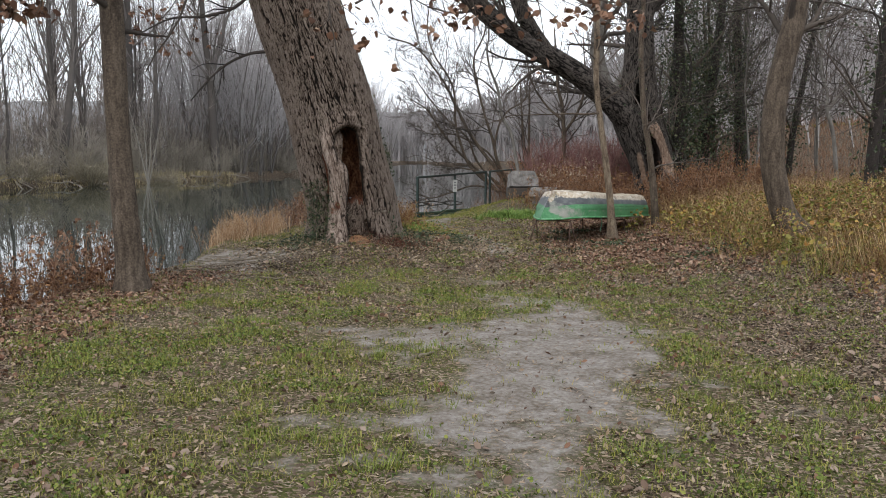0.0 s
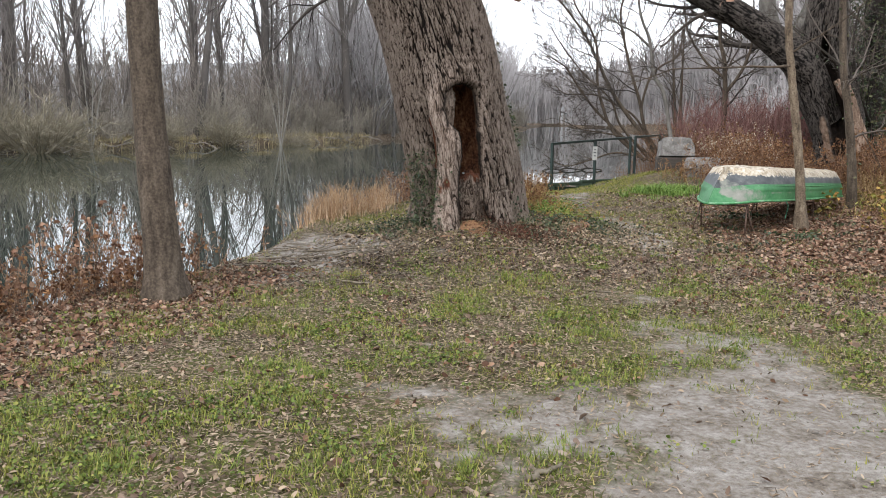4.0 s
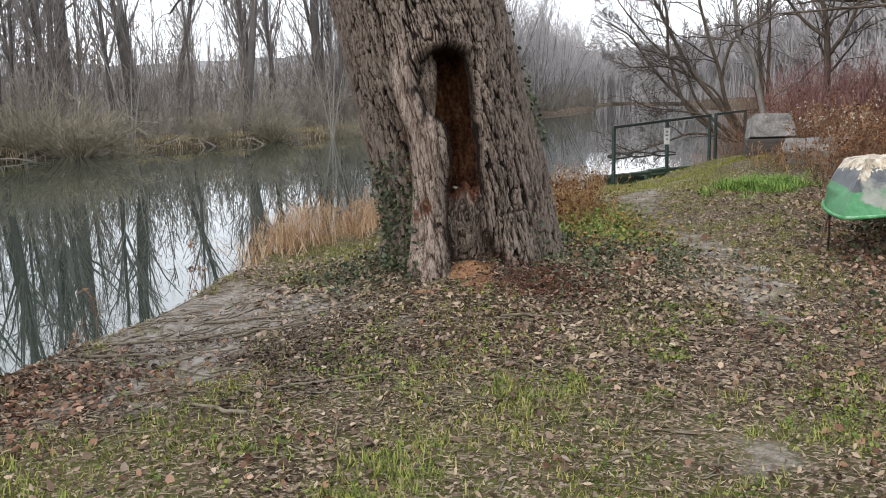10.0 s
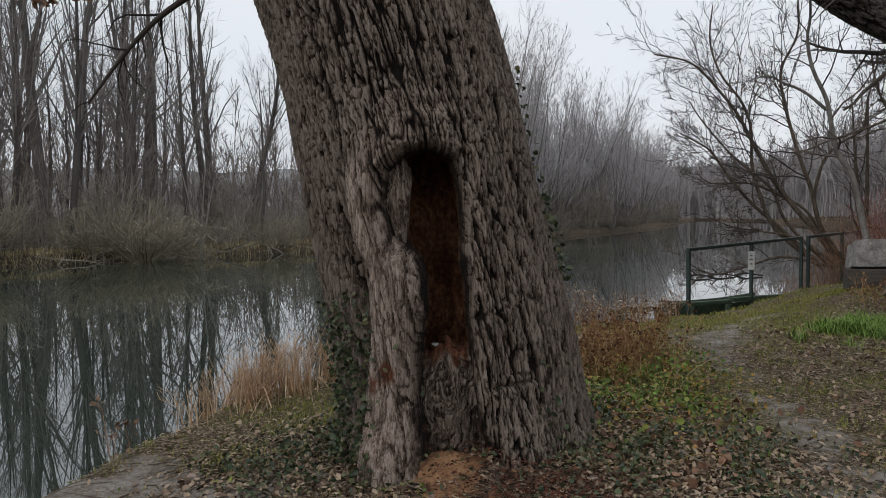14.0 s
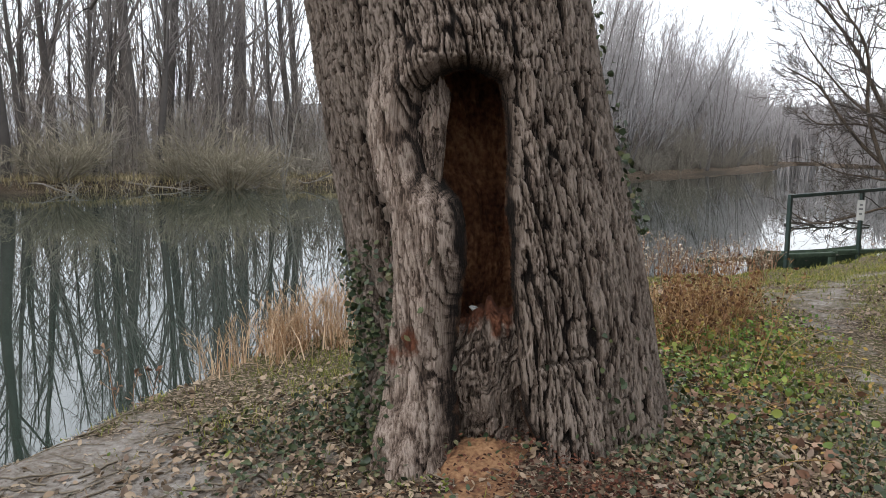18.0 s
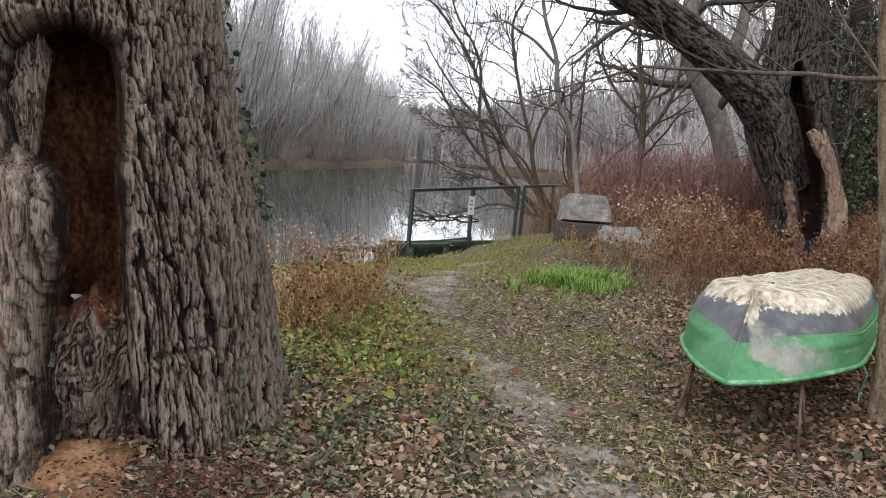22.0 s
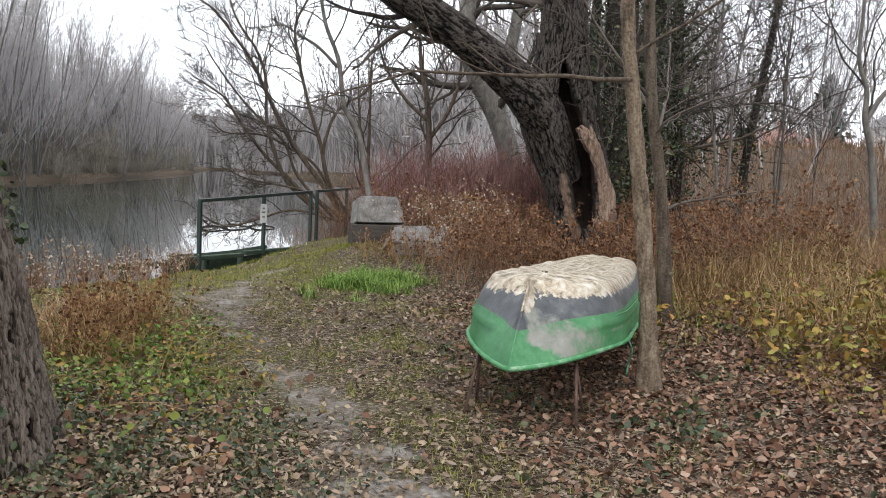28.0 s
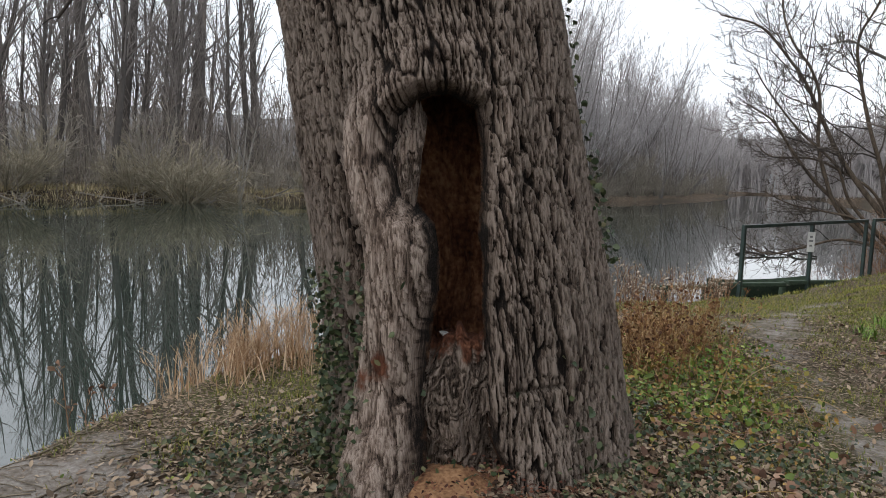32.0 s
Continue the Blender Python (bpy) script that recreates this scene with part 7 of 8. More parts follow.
leafed("bank_undergrowth", "tangled russet dead weeds thick on the oak's bank", "weeds", vg, rough_xy, vg.uniform(0.2, 0.5, len(rough_xy)), 0.004, M_weed, M_leaf_rust, 6500, (0.022, 0.05), n2=6, n3=3, lean=0.5, angle=45)
seed_xy = scatter(vg, 260, -3.4, -0.8, 18.0, 24.0, lambda x, y: sstep(0.0, 0.2, river_distance(x, y)) * sstep(1.5, 0.9, river_distance(x, y)))
leafed("seed_weeds", "withered weeds with pale fluffy seed heads", "weeds", vg, seed_xy, vg.uniform(0.3, 0.58, len(seed_xy)), 0.005, M_weed, M_seed, 2200, (0.02, 0.04), n2=5, n3=2)
fern_xy = scatter(vg, 190, -1.2, 0.4, 13.8, 18.5, lambda x, y: np.clip(spot(x, y, -0.95, 16.3, 0.38, 0.95), 0, 1))
leafed("rusty_weeds", "rust-brown withered weeds behind the willow", "weeds", vg, fern_xy, vg.uniform(0.2, 0.58, len(fern_xy)), 0.004, M_straw, M_leaf_rust, 1300, (0.022, 0.05), n2=5, n3=2, lean=0.35)
# thicket behind the boat
spi_xy = scatter(vg, 760, 2.2, 7.0, 17.5, 24.0, lambda x, y: np.clip(sstep(0, 0.5, y - 18.2) * sstep(0, 0.5, x - 2.2) + sstep(0, 0.5, x - 4.4) * sstep(0, 0.5, y - 16.8), 0, 1) * (np.hypot(x - 2.3, y - 22.0) > 0.95) * (np.hypot(x - 2.8, y - 20.9) > 0.75))
leafed("brown_shrubs", "russet-brown dense low shrubs behind the boat", "shrub", vg, spi_xy, vg.uniform(0.6, 1.15, len(spi_xy)) * (1 - 0.5 * spot(spi_xy[:, 0], spi_xy[:, 1], 4.9, 20.6, 0.9, 1.9, -25)), 0.006, M_weed, M_leaf_rust, 25000, (0.024, 0.055), n2=5, n3=3, lean=0.3)
pale_xy = scatter(vg, 70, 2.4, 4.4, 19.5, 23.0, lambda x, y: spot(x, y, 3.3, 21.6, 0.8, 0.9))
leafed("pale_seed_shrub", "shrub tips with pale seed heads", "shrub", vg, pale_xy, vg.uniform(0.8, 1.2, len(pale_xy)), 0.005, M_weed, M_seed, 900, (0.025, 0.045), n2=5, n3=2)
red_xy = scatter(vg, 1150, 2.6, 10.0, 23.8, 33.0, lambda x, y: sstep(0.8, 1.8, river_distance(x, y)) * np.clip(spot(x, y, 5.5, 27.2, 2.2, 3.0), 0, 1) * (np.hypot(x - 5.5, y - 22.6) > 1.0))
v, q, ends = stand_of(vg, red_xy, vg.uniform(1.0, 2.0, len(red_xy)), 0.0075, n2=6, n3=2, lean=0.22, angle=24, ratio=0.45, flat=True)
stuff("red_dogwood", "thicket of dark red dogwood twigs", "shrub", v, q, M_red_twig)
bw_xy = scatter(vg, 60, 1.4, 3.2, 20.6, 22.0, lambda x, y: spot(x, y, 2.4, 21.1, 0.6, 0.3))
leafed("block_weeds", "dry brown weeds before the concrete blocks", "weeds", vg, bw_xy, vg.uniform(0.25, 0.55, len(bw_xy)), 0.004, M_straw, M_leaf_rust, 500, (0.02, 0.045), n2=5, n3=2, lean=0.35)
lw_xy = scatter(vg, 240, 0.6, 4.0, 28.8, 32.5, lambda x, y: spot(x, y, 2.4, 30.8, 0.9, 1.2))
v, q, ends = stand_of(vg, lw_xy, vg.uniform(0.6, 1.7, len(lw_xy)), 0.006, n2=6, n3=3, lean=0.35, angle=35, ratio=0.45, flat=True)
stuff("landing_scrub", "grey-brown brushwood round the foot of the bank willow", "scrub", v, q, M_weed)
# the overgrown slope
slope = lambda x, y: np.clip(sstep(0.0, 1.3, x - 3.45 - 0.1 * np.clip(y - 16, 0, 9)), 0, 1) * (np.hypot(x - 4.8, y - 11.5) > 0.35) * (np.hypot(x - 5.5, y - 22.6) > 0.95)
st_xy = scatter(vg, 1900, 3.6, 10.5, 7.5, 19.0, lambda x, y: slope(x, y) * (0.25 + 0.75 * sstep(0.42, 0.58, fbm(x / 0.8, y / 0.8, 643))))
v, q, ends = stand_of(vg, st_xy, vg.uniform(0.12, 0.62, len(st_xy)) * (0.45 + 0.65 * sstep(3.6, 6.5, st_xy[:, 0])), 0.0026, n2=6, n3=3, lean=0.85, angle=55, up=-0.02, k=4, flat=True)
stuff("straw_weeds", "tangled straw-coloured dry weeds on the slope", "weeds", v, q, M_straw)
st2 = scatter(vg, 900, 3.6, 10.5, 7.5, 19.0, lambda x, y: slope(x, y) * (0.2 + 0.8 * sstep(0.56, 0.42, fbm(x / 0.8, y / 0.8, 643))))
v, q, _ = stand_of(vg, st2, vg.uniform(0.15, 0.65, len(st2)) * (0.5 + 0.6 * sstep(3.6, 6.5, st2[:, 0])), 0.003, n2=7, n3=3, lean=0.9, up=-0.05, k=4, angle=50, flat=True)
stuff("brown_slope_weeds", "tangled red-brown dead weeds on the slope", "weeds", v, q, M_weed)
for name, label, mat, n in (("slope_leaves", "withered yellow leaves in the slope's weeds", M_yellow, 9000), ("slope_brown_leaves", "withered brown leaves in the slope's weeds", M_leaf_red, 15000), ("slope_green_leaves", "dull green leaves in the slope's weeds", M_grass, 6000)):
    i = vg.integers(0, len(ends), n)
    v, q = leaf_quads(vg, ends[i, 1] + vg.normal(0, 0.03, (n, 3)), vg.uniform(0.018, 0.05, n), 0.9)
    stuff(name, label, "weeds", v, q, mat)
gr = tufts(vg, scatter(vg, 1900, 3.6, 11.0, 8.0, 19.0, lambda x, y: slope(x, y) * sstep(4.0, 5.0, x - 0.06 * (y - 13)) * sstep(0.36, 0.52, fbm(x / 0.9, y / 0.9, 644))), 12, 0.08)
v, q = blades(vg, gr, vg.uniform(0.25, 0.85, len(gr)), vg.uniform(0.003, 0.007, len(gr)), 1.0, bow=0.6)
stuff("dry_tall_grass", "tall bleached dry grass on the slope", "grass", v, q, M_pale_straw)
for name, label, mat, n, sd in (("yellow_slope_grass", "yellowing grass in the slope's weeds", M_yellow, 600, 645), ("green_slope_grass", "dull green grass in the slope's weeds", M_grass, 800, 646)):
    gr = tufts(vg, scatter(vg, n, 3.3, 9.0, 8.5, 17.0, lambda x, y: slope(x, y) * sstep(0.44, 0.58, fbm(x / 1.1, y / 1.1, sd)), 12), 14, 0.07)
    v, q = blades(vg, gr, vg.uniform(0.1, 0.36, len(gr)), vg.uniform(0.004, 0.009, len(gr)), 1.0, bow=0.8)
    stuff(name, label, "grass", v, q, mat)
seedlings = tufts(vg, scatter(vg, 60, 3.4, 6.8, 9.2, 16.5, lambda x, y: slope(x, y + 0 * x) * 0.8 + 0.2 * sstep(3.2, 3.6, x), 20), 26, 0.12)
v, q = leaf_quads(vg, np.column_stack([seedlings, height(seedlings[:, 0], seedlings[:, 1]) + vg.uniform(0.06, 0.42, len(seedlings))]), vg.uniform(0.035, 0.085, len(seedlings)), 0.7, (0.3, 0.48))
stuff("yellow_seedlings", "young saplings with broad yellow and orange leaves", "shrub", v, q, M_gold)
bush_xy = scatter(vg, 330, 3.4, 8.0, 9.5, 14.5, lambda x, y: slope(x, y) * sstep(0.45, 0.6, fbm(x / 1.2, y / 1.2, 641)))
leafed("bramble", "low bramble with green and yellow leaves", "shrub", vg, bush_xy, vg.uniform(0.25, 0.6, len(bush_xy)), 0.004, M_weed, M_yellow, 7000, (0.02, 0.045), n2=6, n3=3, lean=1.0, angle=50)
i = vg.integers(0, len(bush_xy), 3000)
p = bush_xy[i] + vg.normal(0, 0.25, (3000, 2))
v, q = leaf_quads(vg, np.column_stack([p, height(p[:, 0], p[:, 1]) + vg.uniform(0.05, 0.5, 3000)]), vg.uniform(0.03, 0.06, 3000), 0.7)
stuff("bramble_green_leaves", "green bramble leaves on the slope", "shrub", v, q, M_grass)
far_xy = scatter(vg, 2200, 4.5, 34.0, 15.0, 46.0, lambda x, y: np.clip(sstep(0.0, 1.0, x - 5.0), 0, 1) * np.clip(1.2 - x / 30, 0.2, 1) * (np.hypot(x - 5.5, y - 22.6) > 1.0) * sstep(30, 22, 0.82 * x + 0.45 * (y - 20)))
v, q, ends = stand_of(vg, far_xy, vg.uniform(0.35, 0.8, len(far_xy)), 0.006, n2=5, n3=2, lean=0.5, k=4, flat=True)
stuff("brown_thicket", "brown withered thicket before the levee", "weeds", v, q, M_weed)
thin_xy = scatter(vg, 8, 5.5, 11.0, 17.0, 28.0, lambda x, y: np.clip(sstep(0.0, 2.0, x - 5.6 - 0.1 * (y - 16)), 0, 1) * (np.hypot(x - 5.5, y - 22.6) > 1.1))
v, q, ends = stand_of(vg, thin_xy, vg.uniform(1.6, 4.4, len(thin_xy)), 0.009, n2=7, n3=4, lean=0.3, k=6)
stuff("bare_saplings", "thicket of bare grey-brown saplings", "shrub", v, q, M_twig)

# ---- trees beyond the landing and in the thicket ----
def stems_tree(name, label, base, stems, seed, mat, n2=9, n3=7, ratio=0.45, sides=8, up=0.04, wiggle=0.14, n4=4):
    """A tree of several curved stems (lists of points with radius) and their twigs."""
    g = np.random.default_rng(seed)
    t = thing(name, label, "tree", base)
    for pts in stems:
        ax = curve(pts, 40)
        v, q = tubes(ax[None, :, :3], ax[None, :, 3], sides)
        part("stem", mesh_of("stem", local(t, v), q, mat), t)
        P0, R0 = ax[None, ::3, :3], ax[None, ::3, 3]
        P1, R1 = sprout(g, P0, R0, n2, 0.3, 1.0, 40, ratio, 0.45, 10, wiggle, up)
        P2, R2 = sprout(g, P1, R1, n3, 0.2, 1.0, 40, 0.45, 0.55, 6, wiggle, up)
        P3, R3 = sprout(g, P2, R2, n4, 0.2, 1.0, 38, 0.5, 0.7, 4, wiggle, up)
        v, q = merge([tubes(P1, R1, 5), tubes(P2, np.maximum(R2, 0.005), 3), tubes(P3, np.maximum(R3, 0.0035), 3)])
        part("twig_work", mesh_of("twig_work", local(t, v), q, M_twig), t, "", "stuff")
    return t


b0 = gz(2.4, 31.0)
wstems = []
kg = np.random.default_rng(700)
# each stem in the tree's own plane: places across and heights
for r, line in ((0.10, [(2.6, 0.1), (1.96, 0.99), (1.35, 1.76), (0.89, 2.45), (0.42, 3.38), (0.09, 4.05), (-0.35, 4.66), (-1.09, 5.49), (-2.07, 5.8)]),
                (0.07, [(2.1, 0.1), (1.17, 1.04), (0.45, 1.71), (-0.09, 2.38), (-0.54, 3.04), (-0.84, 3.28), (-1.34, 3.58)]),
                (0.08, [(2.7, 0.1), (2.05, 1.08), (1.78, 2.06), (1.48, 2.93), (1.16, 4.15), (1.08, 4.94), (1.43, 5.77), (1.43, 6.73)]),
                (0.06, [(2.7, 0.1), (1.94, 1.44), (2.02, 2.52), (2.36, 3.09), (2.97, 3.5), (3.07, 4.14), (3.3, 5.2)]),
                (0.075, [(2.1, 0.1), (1.04, 1.03), (0.65, 1.9), (0.45, 2.68), (0.41, 3.64), (0.17, 4.32), (-0.33, 5.06), (-0.61, 5.97), (-0.55, 6.9)]),
                (0.055, [(2.3, 0.1), (1.29, 1.22), (0.9, 2.09), (0.01, 2.91), (-0.78, 3.89), (-1.13, 4.46)]),
                (0.05, [(2.5, 0.1), (1.81, 1.43), (1.08, 1.93), (0.38, 2.24), (-0.55, 2.26), (-0.97, 2.58)]),
                (0.045, [(2.5, 0.1), (1.56, 0.8), (0.68, 1.0), (0.0, 1.1), (-0.68, 1.4)]),
                (0.045, [(2.4, 0.1), (1.2, 0.35), (0.3, 0.1), (-0.5, -0.1), (-1.2, 0.25)])):
    wob = np.cumsum(kg.normal(0, 0.16, len(line)))
    wstems.append([(x, 31.0 + w, z, 0.7 * r * (1 - 0.78 * k / (len(line) - 1)) + 0.006) for k, ((x, z), w) in enumerate(zip(line, wob))])
stems_tree("bank_willow", "many-stemmed bare willow leaning over the river", (2.4, 31.0, b0), wstems, 701, M_bark_brown, n2=20, n3=8, ratio=0.36, wiggle=0.2)
b1 = gz(2.15, 22.95)
stems_tree("pale_stem_tree", "slim grey forked tree behind the concrete block", (2.15, 22.95, b1), [
    [(2.12, 22.95, b1 - 0.1, 0.058), (2.07, 22.95, 1.0, 0.052), (2.0, 22.95, 1.4, 0.048), (1.85, 22.95, 2.09, 0.045), (1.6, 22.95, 2.53, 0.042), (1.48, 22.95, 3.26, 0.036), (1.26, 22.95, 3.8, 0.031), (1.17, 22.95, 4.3, 0.026), (1.21, 22.95, 4.86, 0.02), (1.1, 22.9, 6.4, 0.01)],
    [(1.47, 22.95, 3.15, 0.03), (1.13, 22.9, 3.45, 0.025), (0.79, 22.85, 3.62, 0.02), (0.57, 22.8, 3.73, 0.015), (0.2, 22.75, 3.64, 0.008)]], 711, M_bark_grey, n2=9, n3=6, ratio=0.3, wiggle=0.22)
for base, stems, sd in (((3.9, 27.0), [[(3.95, 27.0, 0.2, 0.09), (3.9, 27, 1.2, 0.08), (3.88, 27, 2.19, 0.07), (3.8, 27, 3.1, 0.06), (3.64, 27, 3.77, 0.045), (3.5, 27, 5.5, 0.02)], [(3.88, 27, 2.2, 0.05), (4.3, 26.9, 2.9, 0.04), (4.5, 26.9, 3.8, 0.03), (4.4, 26.9, 5.2, 0.012)], [(3.85, 27, 2.6, 0.045), (3.3, 27.1, 3.1, 0.035), (2.8, 27.1, 3.9, 0.025), (2.6, 27.1, 5.0, 0.01)]], 727),
                        ((7.2, 31.0), [[(7.3, 31, 0.0, 0.34), (7.1, 31, 1.6, 0.32), (6.6, 31, 3.0, 0.30), (5.9, 31, 4.2, 0.28), (5.6, 31, 5.4, 0.25), (5.8, 31, 7.5, 0.18), (6.2, 31, 10.0, 0.05)], [(6.2, 31, 3.7, 0.2), (6.9, 31.2, 5.0, 0.17), (7.2, 31.3, 6.6, 0.13), (7.9, 31.3, 9.0, 0.04)]], 728)):
    stems_tree("thicket_tree", "bare dark tree in the riverside thicket", (*base, gz(*base)), stems, sd, M_bark_grey if sd == 728 else M_bark_brown, n2=12, n3=7, ratio=0.36, wiggle=0.2)
for x, y, s, sd in ((3.5, 34.0, 0.9, 723), (8.6, 26.5, 1.0, 724)):
    z0 = gz(x, y)
    g = np.random.default_rng(sd)
    stems = []
    for k in range(2):
        dx, dy = g.normal(0, 0.5, 2)
        stems.append([(x, y, z0 - 0.2, 0.11 * s), (x + 0.1 * dx, y + 0.1 * dy, z0 + 1.3 * s, 0.09 * s), (x + 0.5 * dx, y + 0.5 * dy, z0 + 2.8 * s, 0.07 * s), (x + dx, y + dy, z0 + 4.6 * s, 0.045 * s), (x + 1.4 * dx, y + 1.4 * dy, z0 + 6.6 * s, 0.015)])
    stems_tree("thicket_tree", "bare dark tree in the riverside thicket", (x, y, z0), stems, sd, M_bark_brown, n2=9, n3=6)


# ---- ivy-clad trees ----
def ivy_cloud(g, ax, n, spread_r, size):
    i = g.integers(0, len(ax), n)
    a, r = g.uniform(0, 2 * math.pi, n), np.abs(g.normal(0, 1, n)) * spread_r * (0.6 + 0.4 * g.uniform(0, 1, n)) + ax[i, 3]
    at = ax[i, :3] + np.stack([r * np.cos(a), r * np.sin(a), g.normal(0, 0.15, n)], -1)
    return leaf_quads(g, at, g.uniform(*size, n), 0.9)


def ivy_tree(label, pts, seed, leaves, spread_r, size=(0.045, 0.085), twigs=True, ivy_to=1.0, bark=None):
    g = np.random.default_rng(seed)
    t = thing("ivy_clad_tree", label, "tree", pts[0][:3])
    ax = curve(pts, 60)
    v, q = tubes(ax[None, :, :3], ax[None, :, 3], 10)
    part("trunk", mesh_of("trunk", local(t, v), q, bark or M_bark_dark), t)
    v, q = ivy_cloud(g, ax[: int(60 * ivy_to)], leaves, spread_r, size)
    part("ivy", mesh_of("ivy", local(t, v), q, M_ivy, False), t, "thick evergreen ivy")
    if twigs:
        P1, R1 = sprout(g, ax[None, ::4, :3], ax[None, ::4, 3], 12, 0.2, 1.0, 55, 0.33, 0.3, 8, 0.14, 0.02)
        P2, R2 = sprout(g, P1, R1, 9, 0.15, 1.0, 45, 0.45, 0.5, 5, 0.14, 0.0)
        P3, R3 = sprout(g, P2, R2, 5, 0.15, 1.0, 42, 0.5, 0.7, 4, 0.14, 0.0)
        v, q = merge([tubes(P1, R1, 5), tubes(P2, np.maximum(R2, 0.005), 3), tubes(P3, np.maximum(R3, 0.0035), 3)])
        part("twig_work", mesh_of("twig_work", local(t, v), q, M_twig), t, "", "stuff")
        v, q = leaf_quads(g, P1[g.integers(0, len(P1), leaves // 3), g.integers(0, 5, leaves // 3)] + g.normal(0, 0.18, (leaves // 3, 3)), g.uniform(*size, leaves // 3), 0.9)
        part("branch_ivy", mesh_of("branch_ivy", local(t, v), q, M_ivy, False), t)
    return t


for x, y, dx, tall, r, n, sp, sd in ((6.7, 23.6, -0.3, 9.0, 0.2, 7500, 0.8, 801), (7.6, 24.6, 0.6, 10.0, 0.18, 7500, 0.95, 802), (9.0, 25.4, -0.4, 9.0, 0.16, 4200, 0.55, 803), (10.4, 25.2, 1.0, 8.0, 0.10, 1600, 0.24, 804), (6.9, 25.6, 0.2, 8.0, 0.15, 5000, 0.9, 805)):
    z0 = gz(x, y)
    ivy_tree("dark tree trunk smothered in evergreen ivy", [(x, y, z0 - 0.2, r), (x + 0.1 * dx, y, z0 + 1.5, r * 0.9), (x + 0.35 * dx, y, z0 + 3.2, r * 0.8), (x + 0.7 * dx, y, z0 + 5.5, r * 0.6), (x + dx, y, z0 + tall, 0.04)], sd, n, sp)
for x, y, dx, tall, sd in ((7.5, 14.7, 0.5, 7.0, 806), (8.9, 16.8, -0.4, 8.0, 807), (10.6, 17.2, 0.3, 7.5, 808)):
    z0 = gz(x, y)
    ivy_tree("dark bare tree with patches of ivy on the slope", [(x, y, z0 - 0.2, 0.11), (x + 0.15 * dx, y, z0 + 1.4, 0.10), (x + 0.3 * dx, y, z0 + 3.0, 0.085), (x + 0.7 * dx, y, z0 + 5.0, 0.06), (x + dx, y, z0 + tall, 0.02)], sd, 700, 0.16)
z0 = gz(4.25, 16.6)
ivy_tree("thin grey-brown tangled tree beside the boat", [(4.3, 16.7, z0 - 0.1, 0.085), (4.22, 16.7, 0.9, 0.068), (4.1, 16.7, 1.7, 0.06), (3.96, 16.7, 2.5, 0.055), (3.9, 16.8, 4.2, 0.05), (4.1, 16.8, 6.5, 0.02)], 811, 50, 0.08, (0.04, 0.07), bark=M_bark_brown)
z0 = gz(12.4, 22.0)
it = ivy_tree("leaning forked tree with ivy and withered brown leaves", [(12.2, 22.0, z0 - 0.2, 0.2), (12.5, 22.0, z0 + 0.8, 0.19), (12.45, 22.0, z0 + 1.7, 0.17), (12.4, 22.0, z0 + 2.6, 0.16), (12.8, 22.0, z0 + 3.4, 0.14), (13.2, 22.0, z0 + 4.6, 0.11), (13.3, 22.0, z0 + 7.0, 0.04)], 821, 1300, 0.10, (0.07, 0.13), False, 0.55)
fg = np.random.default_rng(822)
fork_ax = curve([(12.4, 22.0, z0 + 0.3, 0.15), (13.2, 22.0, z0 + 0.9, 0.13), (14.0, 22.0, z0 + 1.55, 0.12), (14.9, 22.0, z0 + 2.5, 0.10), (16.0, 22.0, z0 + 3.6, 0.07), (17.5, 22.0, z0 + 4.8, 0.03)], 40)
v, q = tubes(fork_ax[None, :, :3], fork_ax[None, :, 3], 9)
part("fork", mesh_of("fork", local(it, v), q, M_bark_dark), it)
main_ax = curve([(12.4, 22.0, z0 + 2.6, 0.16), (12.8, 22.0, z0 + 3.4, 0.14), (13.2, 22.0, z0 + 4.6, 0.11), (13.3, 22.0, z0 + 7.0, 0.04)], 40)
side_ax = curve([(12.6, 22.0, z0 + 3.0, 0.13), (13.6, 22.0, z0 + 3.5, 0.11), (14.8, 22.0, z0 + 4.0, 0.08), (16.2, 22.0, z0 + 4.8, 0.03)], 40)
v, q = tubes(side_ax[None, :, :3], side_ax[None, :, 3], 8)
part("fork", mesh_of("fork", local(it, v), q, M_bark_dark), it)
pieces, ends = [], []
for ax in (main_ax, fork_ax[14:], side_ax):
    P1, R1 = sprout(fg, ax[None, ::3, :3], ax[None, ::3, 3], 15, 0.1, 1.0, 50, 0.4, 0.4, 7, 0.14, 0.02)
    P2, R2 = sprout(fg, P1, R1, 8, 0.2, 1.0, 45, 0.45, 0.5, 5, 0.14, 0.0)
    P3, R3 = sprout(fg, P2, R2, 4, 0.2, 1.0, 42, 0.5, 0.7, 4, 0.14, 0.0)
    pieces += [tubes(P1, R1, 5), tubes(P2, np.maximum(R2, 0.006), 3), tubes(P3, np.maximum(R3, 0.004), 3)]
    ends.append(P2)
v, q = merge(pieces)
part("twig_work", mesh_of("twig_work", local(it, v), q, M_twig), it, "", "stuff")
ends = np.concatenate(ends)
i = fg.integers(0, len(ends), 2200)
v, q = leaf_quads(fg, ends[i, fg.integers(1, 5, 2200)] + fg.normal(0, 0.05, (2200, 3)), fg.uniform(0.06, 0.13, 2200), 1.1)
part("withered_leaves", mesh_of("withered_leaves", local(it, v), q, material("dull_brown_leaves", [(0.0, (0.035, 0.022, 0.018)), (0.6, (0.085, 0.055, 0.042)), (1.0, (0.15, 0.10, 0.08))], (12, 12, 12), 0.85, 0, 60, island=True), False), it, "dull brown withered leaves")
z0 = gz(9.3, 20.0)
